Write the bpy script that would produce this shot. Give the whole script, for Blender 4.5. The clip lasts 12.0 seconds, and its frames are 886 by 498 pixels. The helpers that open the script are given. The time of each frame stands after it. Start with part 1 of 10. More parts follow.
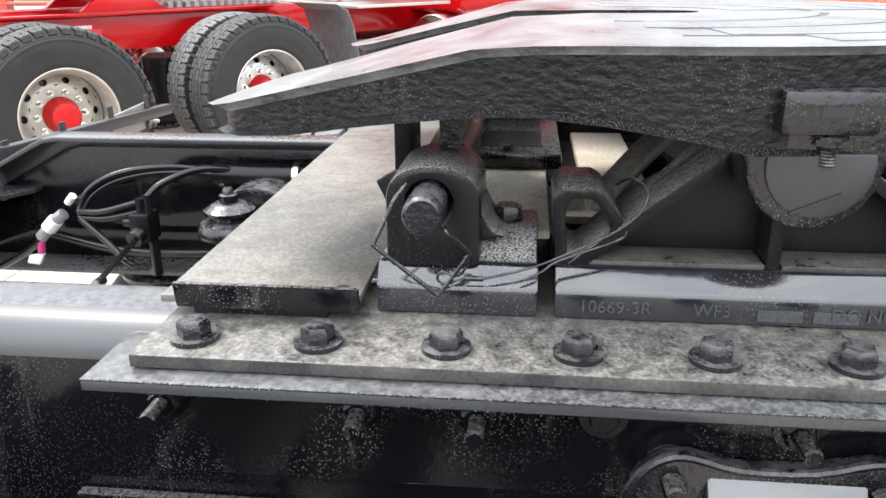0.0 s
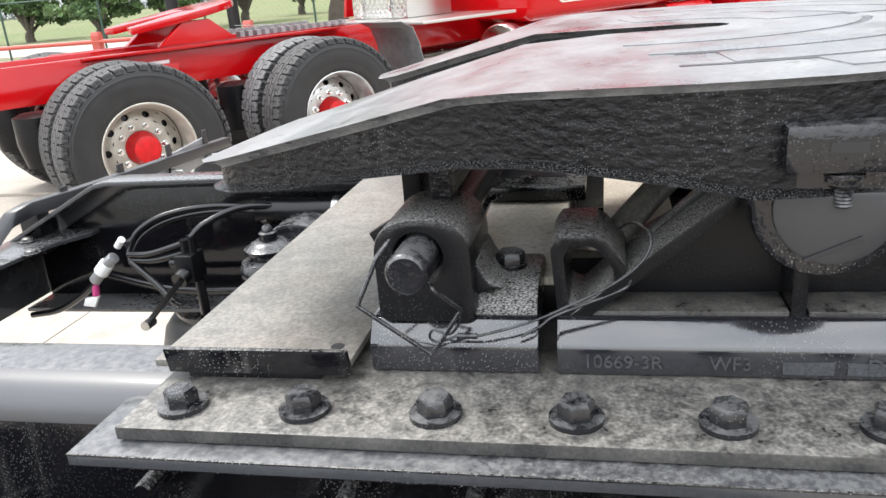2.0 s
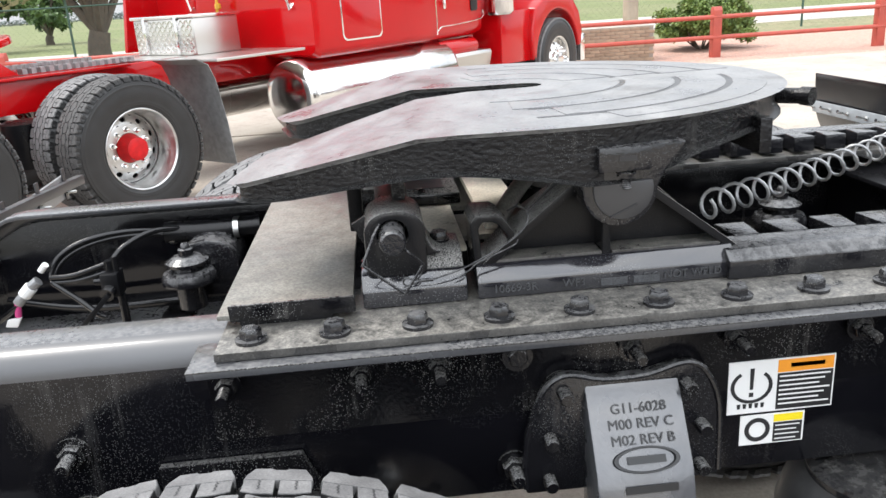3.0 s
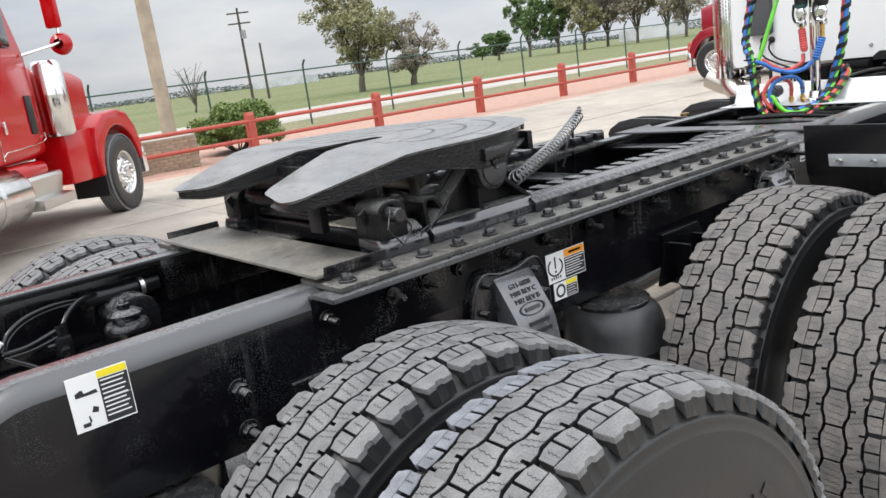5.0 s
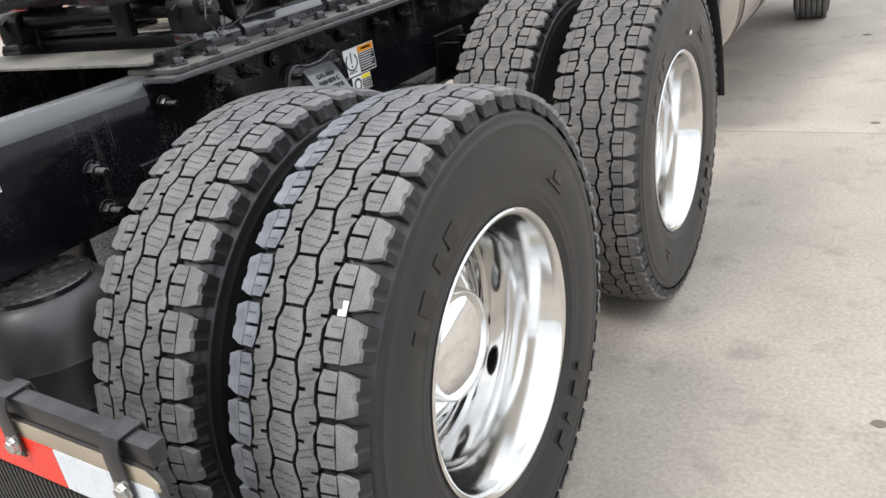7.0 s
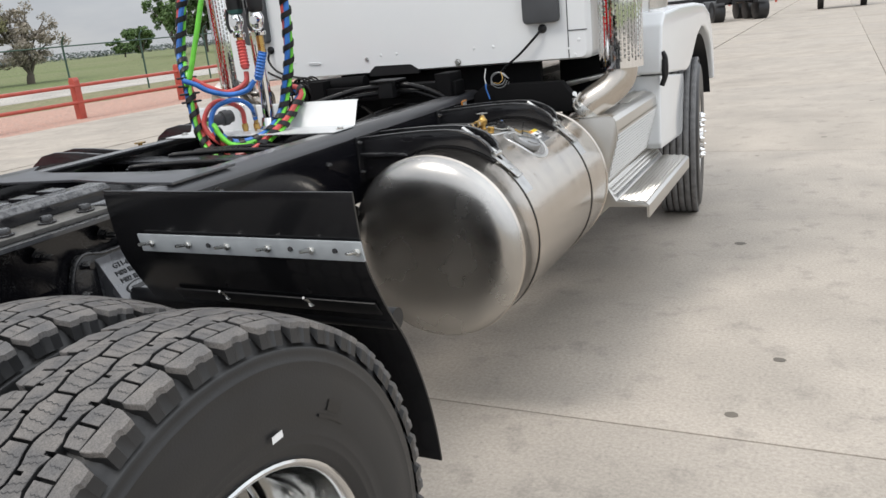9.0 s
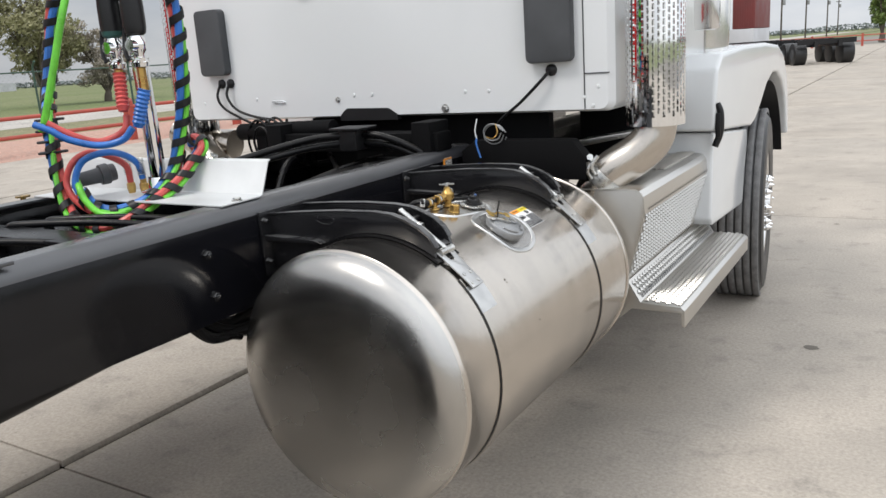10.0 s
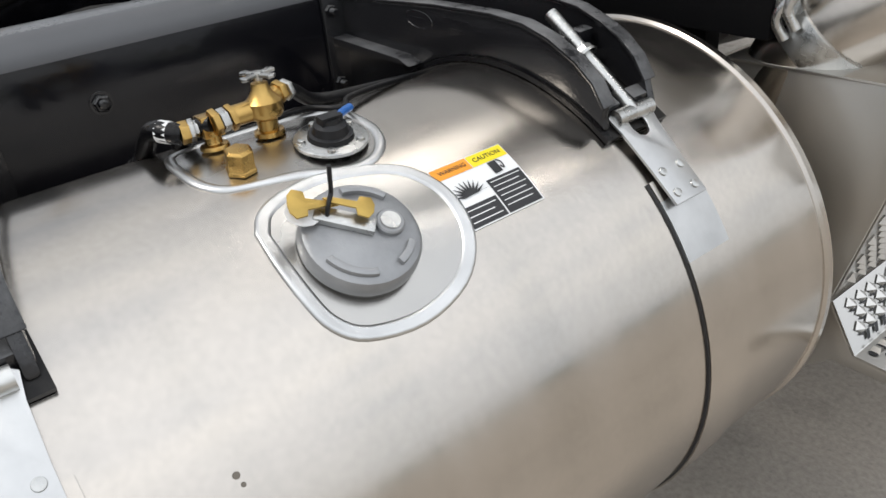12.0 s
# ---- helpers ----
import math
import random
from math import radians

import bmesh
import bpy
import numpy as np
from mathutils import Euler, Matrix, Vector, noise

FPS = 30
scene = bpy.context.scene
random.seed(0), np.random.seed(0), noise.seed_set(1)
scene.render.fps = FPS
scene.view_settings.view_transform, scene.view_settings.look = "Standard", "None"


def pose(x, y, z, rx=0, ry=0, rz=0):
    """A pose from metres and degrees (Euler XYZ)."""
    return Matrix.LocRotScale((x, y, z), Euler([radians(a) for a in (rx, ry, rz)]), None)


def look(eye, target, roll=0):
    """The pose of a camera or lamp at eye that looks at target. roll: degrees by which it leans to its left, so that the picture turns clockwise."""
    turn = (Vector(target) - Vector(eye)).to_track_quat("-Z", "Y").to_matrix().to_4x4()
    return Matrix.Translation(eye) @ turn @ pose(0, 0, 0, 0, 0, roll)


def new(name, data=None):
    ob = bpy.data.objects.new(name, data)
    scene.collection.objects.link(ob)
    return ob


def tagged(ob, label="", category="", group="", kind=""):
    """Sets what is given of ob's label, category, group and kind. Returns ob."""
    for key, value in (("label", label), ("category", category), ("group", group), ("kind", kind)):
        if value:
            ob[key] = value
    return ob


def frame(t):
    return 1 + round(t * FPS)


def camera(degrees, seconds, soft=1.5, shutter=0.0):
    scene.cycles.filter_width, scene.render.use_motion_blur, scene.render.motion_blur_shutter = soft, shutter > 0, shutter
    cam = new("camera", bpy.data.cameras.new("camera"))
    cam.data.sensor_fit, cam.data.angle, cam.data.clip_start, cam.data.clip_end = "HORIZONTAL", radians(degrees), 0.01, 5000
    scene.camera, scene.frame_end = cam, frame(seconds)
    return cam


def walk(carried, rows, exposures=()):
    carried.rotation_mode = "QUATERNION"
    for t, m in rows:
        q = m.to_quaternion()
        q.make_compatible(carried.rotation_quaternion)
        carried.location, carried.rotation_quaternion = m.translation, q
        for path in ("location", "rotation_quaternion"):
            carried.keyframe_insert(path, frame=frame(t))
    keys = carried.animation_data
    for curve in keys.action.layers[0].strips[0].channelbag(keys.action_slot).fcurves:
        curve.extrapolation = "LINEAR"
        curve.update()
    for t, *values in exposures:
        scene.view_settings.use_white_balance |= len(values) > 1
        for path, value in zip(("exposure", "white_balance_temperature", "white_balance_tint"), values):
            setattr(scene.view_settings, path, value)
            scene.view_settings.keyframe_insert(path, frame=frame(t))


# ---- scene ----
cam = camera(59.0, 12.0)
PATH = [
    (0, (1.035, -0.074, 1.426), (-0.838, -0.277, 0.754), -0.3),
    (0.5, (0.824, -0.055, 1.405), (-1.02, -0.379, 0.703), -1.6),
    (1, (0.802, -0.057, 1.396), (-1.04, -0.432, 0.712), -1.7),
    (1.5, (0.807, -0.051, 1.408), (-1.024, -0.472, 0.723), -2.7),
    (2, (0.977, -0.004, 1.447), (-0.87, -0.42, 0.803), -4.8),
    (2.5, (1.252, -0.046, 1.473), (-0.651, -0.182, 0.875), -5.0),
    (3, (1.389, -0.16, 1.533), (-0.51, -0.023, 0.921), -3.6),
    (3.5, (1.581, -0.329, 1.524), (-0.322, 0.035, 1.029), -5.1),
    (3.7, (1.605, -0.418, 1.571), (-0.257, 0.114, 1.072), -6.2),
    (5.3, (1.872, -1.322, 1.555), (0.392, -0.052, 1.109), -7.7),
    (5.5, (1.866, -1.419, 1.541), (0.412, -0.121, 1.095), -7.7),
    (6, (1.829, -1.63, 1.472), (0.447, -0.311, 0.88), -8.1),
    (6.5, (1.829, -1.677, 1.411), (0.573, -0.344, 0.607), -7.7),
    (7, (1.905, -1.557, 1.408), (0.9, -0.036, 0.585), -9.1),
    (7.5, (2.03, -1.236, 1.42), (1.279, 0.445, 0.64), -9.5),
    (7.7, (2.054, -1.096, 1.443), (1.336, 0.606, 0.677), -9.0),
    (9.3, (2.003, 0.518, 1.493), (1.058, 2.215, 1.014), -5.3),
    (9.5, (1.955, 0.712, 1.5), (0.977, 2.401, 1.062), -4.9),
    (9.8, (1.902, 0.983, 1.504), (0.917, 2.662, 1.044), -3.7),
    (10, (1.931, 1.176, 1.466), (0.905, 2.826, 0.991), -4.0),
    (10.5, (1.853, 1.647, 1.437), (0.739, 3.198, 0.844), -4.1),
    (11, (1.733, 2.084, 1.411), (0.516, 3.514, 0.723), -4.7),
    (11.5, (1.64, 2.501, 1.364), (0.238, 3.674, 0.554), -6.9),
    (12, (1.506, 2.754, 1.333), (0.097, 3.774, 0.345), -5.7),
]
walk(cam, [(t, look(eye, target, roll)) for t, eye, target, roll in PATH],
     [(0, 1.12), (1.5, 1.1), (2, 0.9), (2.5, 0.88), (3, 0.78), (3.7, 0.54), (5.5, 0.27), (6.5, 0.24), (7.0, 0.18), (7.7, -0.04), (9.3, -0.12), (11, -0.16), (12, -0.32)])

# ---- light ----
world = bpy.data.worlds.new("overcast_sky")
scene.world = world
world.use_nodes = True
SUN_EL, SUN_AZ = radians(56), radians(207)


def build_sky():
    nt = world.node_tree
    nt.nodes.clear()
    N, L = nt.nodes.new, nt.links.new
    out, bg = N("ShaderNodeOutputWorld"), N("ShaderNodeBackground")
    sky = N("ShaderNodeTexSky")
    sky.sky_type, sky.sun_disc = "NISHITA", False
    sky.sun_elevation, sky.sun_rotation = SUN_EL, SUN_AZ
    sky.dust_density, sky.air_density = 3.0, 1.0
    tc, sep = N("ShaderNodeTexCoord"), N("ShaderNodeSeparateXYZ")
    L(tc.outputs["Generated"], sep.inputs[0])
    # cloud cover, brighter towards the zenith
    rise = N("ShaderNodeMapRange")
    rise.inputs["From Min"].default_value, rise.inputs["From Max"].default_value = 0.0, 1.0
    rise.inputs["To Min"].default_value, rise.inputs["To Max"].default_value = 6.5, 14.2
    L(sep.outputs["Z"], rise.inputs["Value"])
    # the cover thins out gently from the west to the east
    east = N("ShaderNodeMapRange")
    east.inputs["From Min"].default_value, east.inputs["From Max"].default_value = -1.0, 1.0
    east.inputs["To Min"].default_value, east.inputs["To Max"].default_value = 0.66, 1.7
    L(sep.outputs["X"], east.inputs["Value"])
    both = N("ShaderNodeMath")
    both.operation = "MULTIPLY"
    L(rise.outputs[0], both.inputs[0])
    L(east.outputs[0], both.inputs[1])
    mp = N("ShaderNodeMapping")
    mp.inputs["Scale"].default_value = (1.0, 1.0, 3.6)
    L(tc.outputs["Generated"], mp.inputs["Vector"])
    cl = N("ShaderNodeTexNoise")
    cl.inputs["Scale"].default_value, cl.inputs["Detail"].default_value, cl.inputs["Roughness"].default_value = 3.4, 7.0, 0.55
    L(mp.outputs[0], cl.inputs["Vector"])
    ramp = N("ShaderNodeValToRGB")
    ramp.color_ramp.elements[0].position, ramp.color_ramp.elements[0].color = 0.34, (0.72, 0.775, 0.865, 1)
    ramp.color_ramp.elements[1].position, ramp.color_ramp.elements[1].color = 0.66, (1.06, 1.08, 1.1, 1)
    L(cl.outputs["Fac"], ramp.inputs["Fac"])
    mul = N("ShaderNodeVectorMath")
    mul.operation = "SCALE"
    L(ramp.outputs["Color"], mul.inputs[0])
    L(both.outputs[0], mul.inputs["Scale"])
    mix = N("ShaderNodeMix")
    mix.data_type = "RGBA"
    mix.inputs["Factor"].default_value = 0.9
    L(sky.outputs[0], mix.inputs["A"])
    L(mul.outputs[0], mix.inputs["B"])
    L(mix.outputs["Result"], bg.inputs["Color"])
    bg.inputs["Strength"].default_value = 0.125
    L(bg.outputs[0], out.inputs[0])


build_sky()
sun = bpy.data.lights.new("sun", "SUN")
sun.energy, sun.angle, sun.color = 1.7, radians(18), (1.0, 0.955, 0.9)
sun_ob = new("sun", sun)
sun_ob.matrix_world = look((0, 0, 30), (-30 * math.sin(SUN_AZ) / math.tan(SUN_EL), -30 * math.cos(SUN_AZ) / math.tan(SUN_EL), 0))

# ---- materials ----


def mat(name, col, rough=0.5, metal=0.0, col2=None, scale=6.0, lo=0.35, hi=0.65, bump=0.0, bscale=90.0, rvar=0.12, bdetail=4.0, bstretch=None, ridge=False, world=False, stains=0.0, staink=1.0, grain=0.0, gscale=380.0,
        coat=0.0, coat_ior=1.5, dust=0.0, dustcol=(0.30, 0.27, 0.22), specks=0.0, spread=0.0, stretch=(1, 1, 1), alpha=1.0, spec=0.5, dscale=14.0, rough_dust=0.75, dstretch=None, dlo=0.38, dhi=0.66):
    m = bpy.data.materials.new(name)
    m.use_nodes = True
    nt = m.node_tree
    N, L = nt.nodes.new, nt.links.new
    b = nt.nodes["Principled BSDF"]
    tc, mp = N("ShaderNodeTexCoord"), N("ShaderNodeMapping")
    mp.inputs["Scale"].default_value = stretch
    wg = N("ShaderNodeNewGeometry")
    L(wg.outputs["Position"] if world else tc.outputs["Object"], mp.inputs["Vector"])
    big = N("ShaderNodeTexNoise")
    big.inputs["Scale"].default_value, big.inputs["Detail"].default_value = scale, 6.0
    L(mp.outputs[0], big.inputs["Vector"])
    col2 = col2 or tuple(c * 0.72 for c in col)
    ramp = N("ShaderNodeValToRGB")
    ramp.color_ramp.elements[0].position, ramp.color_ramp.elements[0].color = lo, (*col2, 1)
    ramp.color_ramp.elements[1].position, ramp.color_ramp.elements[1].color = hi, (*col, 1)
    L(big.outputs["Fac"], ramp.inputs["Fac"])
    color = ramp.outputs["Color"]
    fine = N("ShaderNodeTexNoise")
    fine.inputs["Scale"].default_value, fine.inputs["Detail"].default_value = bscale, bdetail
    if bstretch:
        bp = N("ShaderNodeMapping")
        bp.inputs["Scale"].default_value = bstretch
        L(tc.outputs["Object"], bp.inputs["Vector"])
        L(bp.outputs[0], fine.inputs["Vector"])
    else:
        L(mp.outputs[0], fine.inputs["Vector"])
    rr = N("ShaderNodeMapRange")
    rr.inputs["From Min"].default_value, rr.inputs["From Max"].default_value = 0.3, 0.7
    rr.inputs["To Min"].default_value, rr.inputs["To Max"].default_value = max(0.02, rough - rvar), min(1.0, rough + rvar)
    L(big.outputs["Fac"], rr.inputs["Value"])
    roughness = rr.outputs[0]

    def mixed(fac, a, bcol, kind="RGBA"):
        x = N("ShaderNodeMix")
        x.data_type = kind
        L(fac, x.inputs["Factor"])
        for sock, v in ((x.inputs["A"] if kind == "RGBA" else x.inputs[2], a), (x.inputs["B"] if kind == "RGBA" else x.inputs[3], bcol)):
            if isinstance(v, (tuple, float)):
                sock.default_value = (*v, 1) if isinstance(v, tuple) else v
            else:
                L(v, sock)
        return x.outputs["Result"] if kind == "RGBA" else x.outputs[0]

    def math2(op, a, c):
        x = N("ShaderNodeMath")
        x.operation, x.use_clamp = op, True
        for s, v in zip(x.inputs, (a, c)):
            if isinstance(v, float):
                s.default_value = v
            else:
                L(v, s)
        return x.outputs[0]

    # paler on upward faces: dust, with the sky's reflection painted in
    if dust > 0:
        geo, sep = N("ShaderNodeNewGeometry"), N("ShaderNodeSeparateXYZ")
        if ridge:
            # paints sky glints as dust on the upper side of every grain
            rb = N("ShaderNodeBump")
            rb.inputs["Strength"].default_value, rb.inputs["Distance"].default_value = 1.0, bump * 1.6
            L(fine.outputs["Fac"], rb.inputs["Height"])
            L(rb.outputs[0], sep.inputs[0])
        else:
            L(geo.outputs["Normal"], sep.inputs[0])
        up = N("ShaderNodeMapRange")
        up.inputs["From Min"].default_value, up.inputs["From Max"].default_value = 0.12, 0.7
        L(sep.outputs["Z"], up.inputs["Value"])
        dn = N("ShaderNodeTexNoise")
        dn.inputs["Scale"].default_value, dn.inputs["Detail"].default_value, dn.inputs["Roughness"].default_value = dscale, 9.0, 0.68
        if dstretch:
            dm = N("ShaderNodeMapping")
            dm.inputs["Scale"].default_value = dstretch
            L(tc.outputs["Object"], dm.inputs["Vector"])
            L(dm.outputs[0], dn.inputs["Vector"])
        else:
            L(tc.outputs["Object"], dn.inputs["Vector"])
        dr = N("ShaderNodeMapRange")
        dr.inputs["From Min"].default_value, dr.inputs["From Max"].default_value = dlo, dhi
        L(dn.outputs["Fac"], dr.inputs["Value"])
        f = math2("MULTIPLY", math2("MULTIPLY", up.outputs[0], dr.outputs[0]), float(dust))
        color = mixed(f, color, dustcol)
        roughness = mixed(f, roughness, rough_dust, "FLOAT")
    if stains > 0:
        for sc, a, b2, k, dark in ((0.55, 0.52, 0.72, 0.55, (0.24, 0.215, 0.185)), (5.5, 0.55, 0.70, 0.5, (0.22, 0.20, 0.175)), (42.0, 0.58, 0.74, 0.5, (0.20, 0.185, 0.165))):
            sn, sr = N("ShaderNodeTexNoise"), N("ShaderNodeMapRange")
            sn.inputs["Scale"].default_value, sn.inputs["Detail"].default_value, sn.inputs["Roughness"].default_value = sc, 8.0, 0.6
            L(wg.outputs["Position"], sn.inputs["Vector"])
            sr.inputs["From Min"].default_value, sr.inputs["From Max"].default_value = a, b2
            L(sn.outputs["Fac"], sr.inputs["Value"])
            color = mixed(math2("MULTIPLY", sr.outputs[0], float(k * stains)), color, tuple(c * staink for c in dark))
    if specks > 0:
        # pale dots paint water droplet glints, thick in patches; pale runs down the sides
        vo = N("ShaderNodeTexVoronoi")
        vo.inputs["Scale"].default_value = 420.0
        L(tc.outputs["Object"], vo.inputs["Vector"])
        clump = N("ShaderNodeTexNoise")
        clump.inputs["Scale"].default_value, clump.inputs["Detail"].default_value = 7.0, 8.0
        L(tc.outputs["Object"], clump.inputs["Vector"])
        near = math2("LESS_THAN", vo.outputs["Distance"], 0.27)
        mask = N("ShaderNodeMapRange")
        mask.inputs["From Min"].default_value, mask.inputs["From Max"].default_value = 0.46, 0.60
        L(clump.outputs["Fac"], mask.inputs["Value"])
        # only where the wheels throw spray
        py, pm = N("ShaderNodeSeparateXYZ"), N("ShaderNodeMapRange")
        L(wg.outputs["Position"], py.inputs[0])
        pm.inputs["From Min"].default_value, pm.inputs["From Max"].default_value = 1.7, 1.2
        L(py.outputs["Y"], pm.inputs["Value"])
        mask_y = math2("MULTIPLY", mask.outputs[0], pm.outputs[0])
        rnd = math2("GREATER_THAN", vo.outputs["Color"], 0.4)
        f = math2("MULTIPLY", math2("MULTIPLY", near, math2("MULTIPLY", mask_y, rnd)), float(specks))
        color = mixed(f, color, (0.30, 0.30, 0.29))
        roughness = mixed(f, roughness, 0.6, "FLOAT")
        rm, run = N("ShaderNodeMapping"), N("ShaderNodeTexNoise")
        rm.inputs["Scale"].default_value = (60.0, 60.0, 5.0)
        L(tc.outputs["Object"], rm.inputs["Vector"])
        run.inputs["Scale"].default_value, run.inputs["Detail"].default_value = 1.0, 5.0
        L(rm.outputs[0], run.inputs["Vector"])
        rmask = N("ShaderNodeMapRange")
        rmask.inputs["From Min"].default_value, rmask.inputs["From Max"].default_value = 0.55, 0.75
        L(run.outputs["Fac"], rmask.inputs["Value"])
        f2 = math2("MULTIPLY", math2("MULTIPLY", rmask.outputs[0], mask_y), 0.36 * float(specks))
        color = mixed(f2, color, (0.30, 0.29, 0.27))
    if grain > 0:
        # fine speckle: the colour swings lighter and darker grain by grain
        gn, gr, gm = N("ShaderNodeTexNoise"), N("ShaderNodeMapRange"), N("ShaderNodeVectorMath")
        gn.inputs["Scale"].default_value, gn.inputs["Detail"].default_value, gn.inputs["Roughness"].default_value = gscale, 4.0, 0.62
        L(wg.outputs["Position"] if world else tc.outputs["Object"], gn.inputs["Vector"])
        gr.inputs["From Min"].default_value, gr.inputs["From Max"].default_value = 0.34, 0.66
        gr.inputs["To Min"].default_value, gr.inputs["To Max"].default_value = 1 - grain, 1 + grain
        L(gn.outputs["Fac"], gr.inputs["Value"])
        gm.operation = "SCALE"
        L(color, gm.inputs[0])
        L(gr.outputs[0], gm.inputs["Scale"])
        color = gm.outputs[0]
    if spread > 0:
        info, hs = N("ShaderNodeObjectInfo"), N("ShaderNodeHueSaturation")
        v = N("ShaderNodeMapRange")
        v.inputs["To Min"].default_value, v.inputs["To Max"].default_value = 1 - spread, 1 + spread
        L(info.outputs["Random"], v.inputs["Value"])
        L(v.outputs[0], hs.inputs["Value"])
        if isinstance(color, tuple):
            hs.inputs["Color"].default_value = (*color, 1)
        else:
            L(color, hs.inputs["Color"])
        color = hs.outputs[0]
    L(color, b.inputs["Base Color"])
    L(roughness, b.inputs["Roughness"])
    b.inputs["Metallic"].default_value = metal
    b.inputs["Coat Weight"].default_value, b.inputs["Coat Roughness"].default_value = coat, 0.06
    b.inputs["Specular IOR Level"].default_value = spec
    b.inputs["Coat IOR"].default_value = coat_ior
    if bump > 0:
        bn = N("ShaderNodeBump")
        bn.inputs["Strength"].default_value, bn.inputs["Distance"].default_value = 0.9, bump
        L(fine.outputs["Fac"], bn.inputs["Height"])
        L(bn.outputs[0], b.inputs["Normal"])
    return m


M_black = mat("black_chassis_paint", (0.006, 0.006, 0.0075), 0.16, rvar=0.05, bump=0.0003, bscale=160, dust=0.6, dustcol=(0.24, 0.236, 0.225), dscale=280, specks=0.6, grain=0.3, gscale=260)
M_inner = mat("shaded_black_steel", (0.006, 0.006, 0.007), 0.28, rvar=0.08, bump=0.0004, bscale=140, spec=0.35)
# near-black tone puts the deep shade under the cab into the colour
M_void = mat("underside_shade_black", (0.003, 0.003, 0.0035), 0.7, rvar=0.05, bump=0.0004, bscale=140, spec=0.12)
M_airline = mat("black_nylon_line", (0.006, 0.006, 0.007), 0.22, rvar=0.04)
# grey base paints the sky sheen of a black casting
M_hangerface = mat("casting_painted_sheen", (0.095, 0.098, 0.106), 0.28, col2=(0.065, 0.067, 0.073), scale=16, rvar=0.08, bump=0.0007, bscale=120, bdetail=2.0, coat=0.6, coat_ior=1.7, spec=0.8)
# relief shade of the letters put into a darker colour than the face
M_castletter = mat("cast_letter_painted_shade", (0.012, 0.0125, 0.014), 0.3)
# lighter grey paints the highlights that the raised letters catch
M_paleletter = mat("raised_letter_painted_highlight", (0.06, 0.062, 0.066), 0.4, grain=0.4)
M_deckpale = mat("tan_dusty_steel", (0.74, 0.68, 0.57), 0.38, col2=(0.60, 0.545, 0.45), scale=22, bump=0.0006, bscale=120, grain=0.2, gscale=200)
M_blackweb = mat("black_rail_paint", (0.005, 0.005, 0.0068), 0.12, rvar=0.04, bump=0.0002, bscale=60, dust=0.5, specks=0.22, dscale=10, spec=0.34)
# lifted grey base adds painted sky reflection to the dust
M_flange = mat("dusty_flange_painted_sheen", (0.055, 0.057, 0.062), 0.26, bump=0.0002, bscale=140, dust=0.6, dustcol=(0.22, 0.217, 0.212), dscale=120, rough_dust=0.45, coat=0.4, grain=0.12, gscale=260)
# bluish lifted base paints part of the sky sheen on black steel
M_sheen = mat("black_steel_painted_sheen", (0.045, 0.046, 0.051), 0.42, rvar=0.05, bump=0.0001, bscale=60, coat=0.25, spec=0.9)
M_rim = mat("worn_plate_rim", (0.34, 0.342, 0.345), 0.3, col2=(0.16, 0.162, 0.168), scale=26, rvar=0.1, bump=0.0008, bscale=90, grain=0.3, gscale=220)
# large warm dust patches also paint the red truck's pink reflection
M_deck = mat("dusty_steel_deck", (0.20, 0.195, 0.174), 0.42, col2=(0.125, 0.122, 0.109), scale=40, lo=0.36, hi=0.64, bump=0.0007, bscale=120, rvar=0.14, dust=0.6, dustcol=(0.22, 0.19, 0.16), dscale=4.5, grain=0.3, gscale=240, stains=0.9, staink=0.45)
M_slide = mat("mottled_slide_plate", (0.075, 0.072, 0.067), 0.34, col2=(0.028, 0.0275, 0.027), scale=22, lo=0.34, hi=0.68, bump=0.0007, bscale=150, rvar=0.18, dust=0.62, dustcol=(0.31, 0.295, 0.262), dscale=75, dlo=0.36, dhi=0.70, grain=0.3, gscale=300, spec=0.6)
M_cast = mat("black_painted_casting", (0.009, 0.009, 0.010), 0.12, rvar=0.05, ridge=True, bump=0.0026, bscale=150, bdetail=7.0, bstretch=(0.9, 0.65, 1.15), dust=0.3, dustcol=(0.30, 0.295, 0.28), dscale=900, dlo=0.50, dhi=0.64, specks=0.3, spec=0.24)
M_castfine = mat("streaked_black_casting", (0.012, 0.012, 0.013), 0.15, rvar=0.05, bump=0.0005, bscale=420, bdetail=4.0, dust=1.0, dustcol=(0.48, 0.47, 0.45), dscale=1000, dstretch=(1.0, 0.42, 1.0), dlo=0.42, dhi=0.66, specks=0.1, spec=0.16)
M_lip = mat("wet_black_base_bar", (0.020, 0.020, 0.024), 0.13, rvar=0.03, bump=0.0002, bscale=130, bdetail=2.0, coat=0.7, coat_ior=1.6, spec=0.7, specks=0.3)
# the pale dust layer also paints the highlight along the top edges
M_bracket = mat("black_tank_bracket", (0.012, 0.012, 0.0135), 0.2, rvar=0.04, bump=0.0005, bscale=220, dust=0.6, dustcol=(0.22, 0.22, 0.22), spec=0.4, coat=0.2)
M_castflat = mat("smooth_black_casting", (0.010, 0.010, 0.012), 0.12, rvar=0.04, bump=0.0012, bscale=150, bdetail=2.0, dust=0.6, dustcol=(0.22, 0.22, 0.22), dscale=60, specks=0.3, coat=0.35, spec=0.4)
M_bead = mat("wet_bead_plate", (0.016, 0.016, 0.018), 0.16, rvar=0.08, bump=0.0016, bscale=60, dust=0.3, dustcol=(0.20, 0.195, 0.18), dscale=60, coat=0.4)
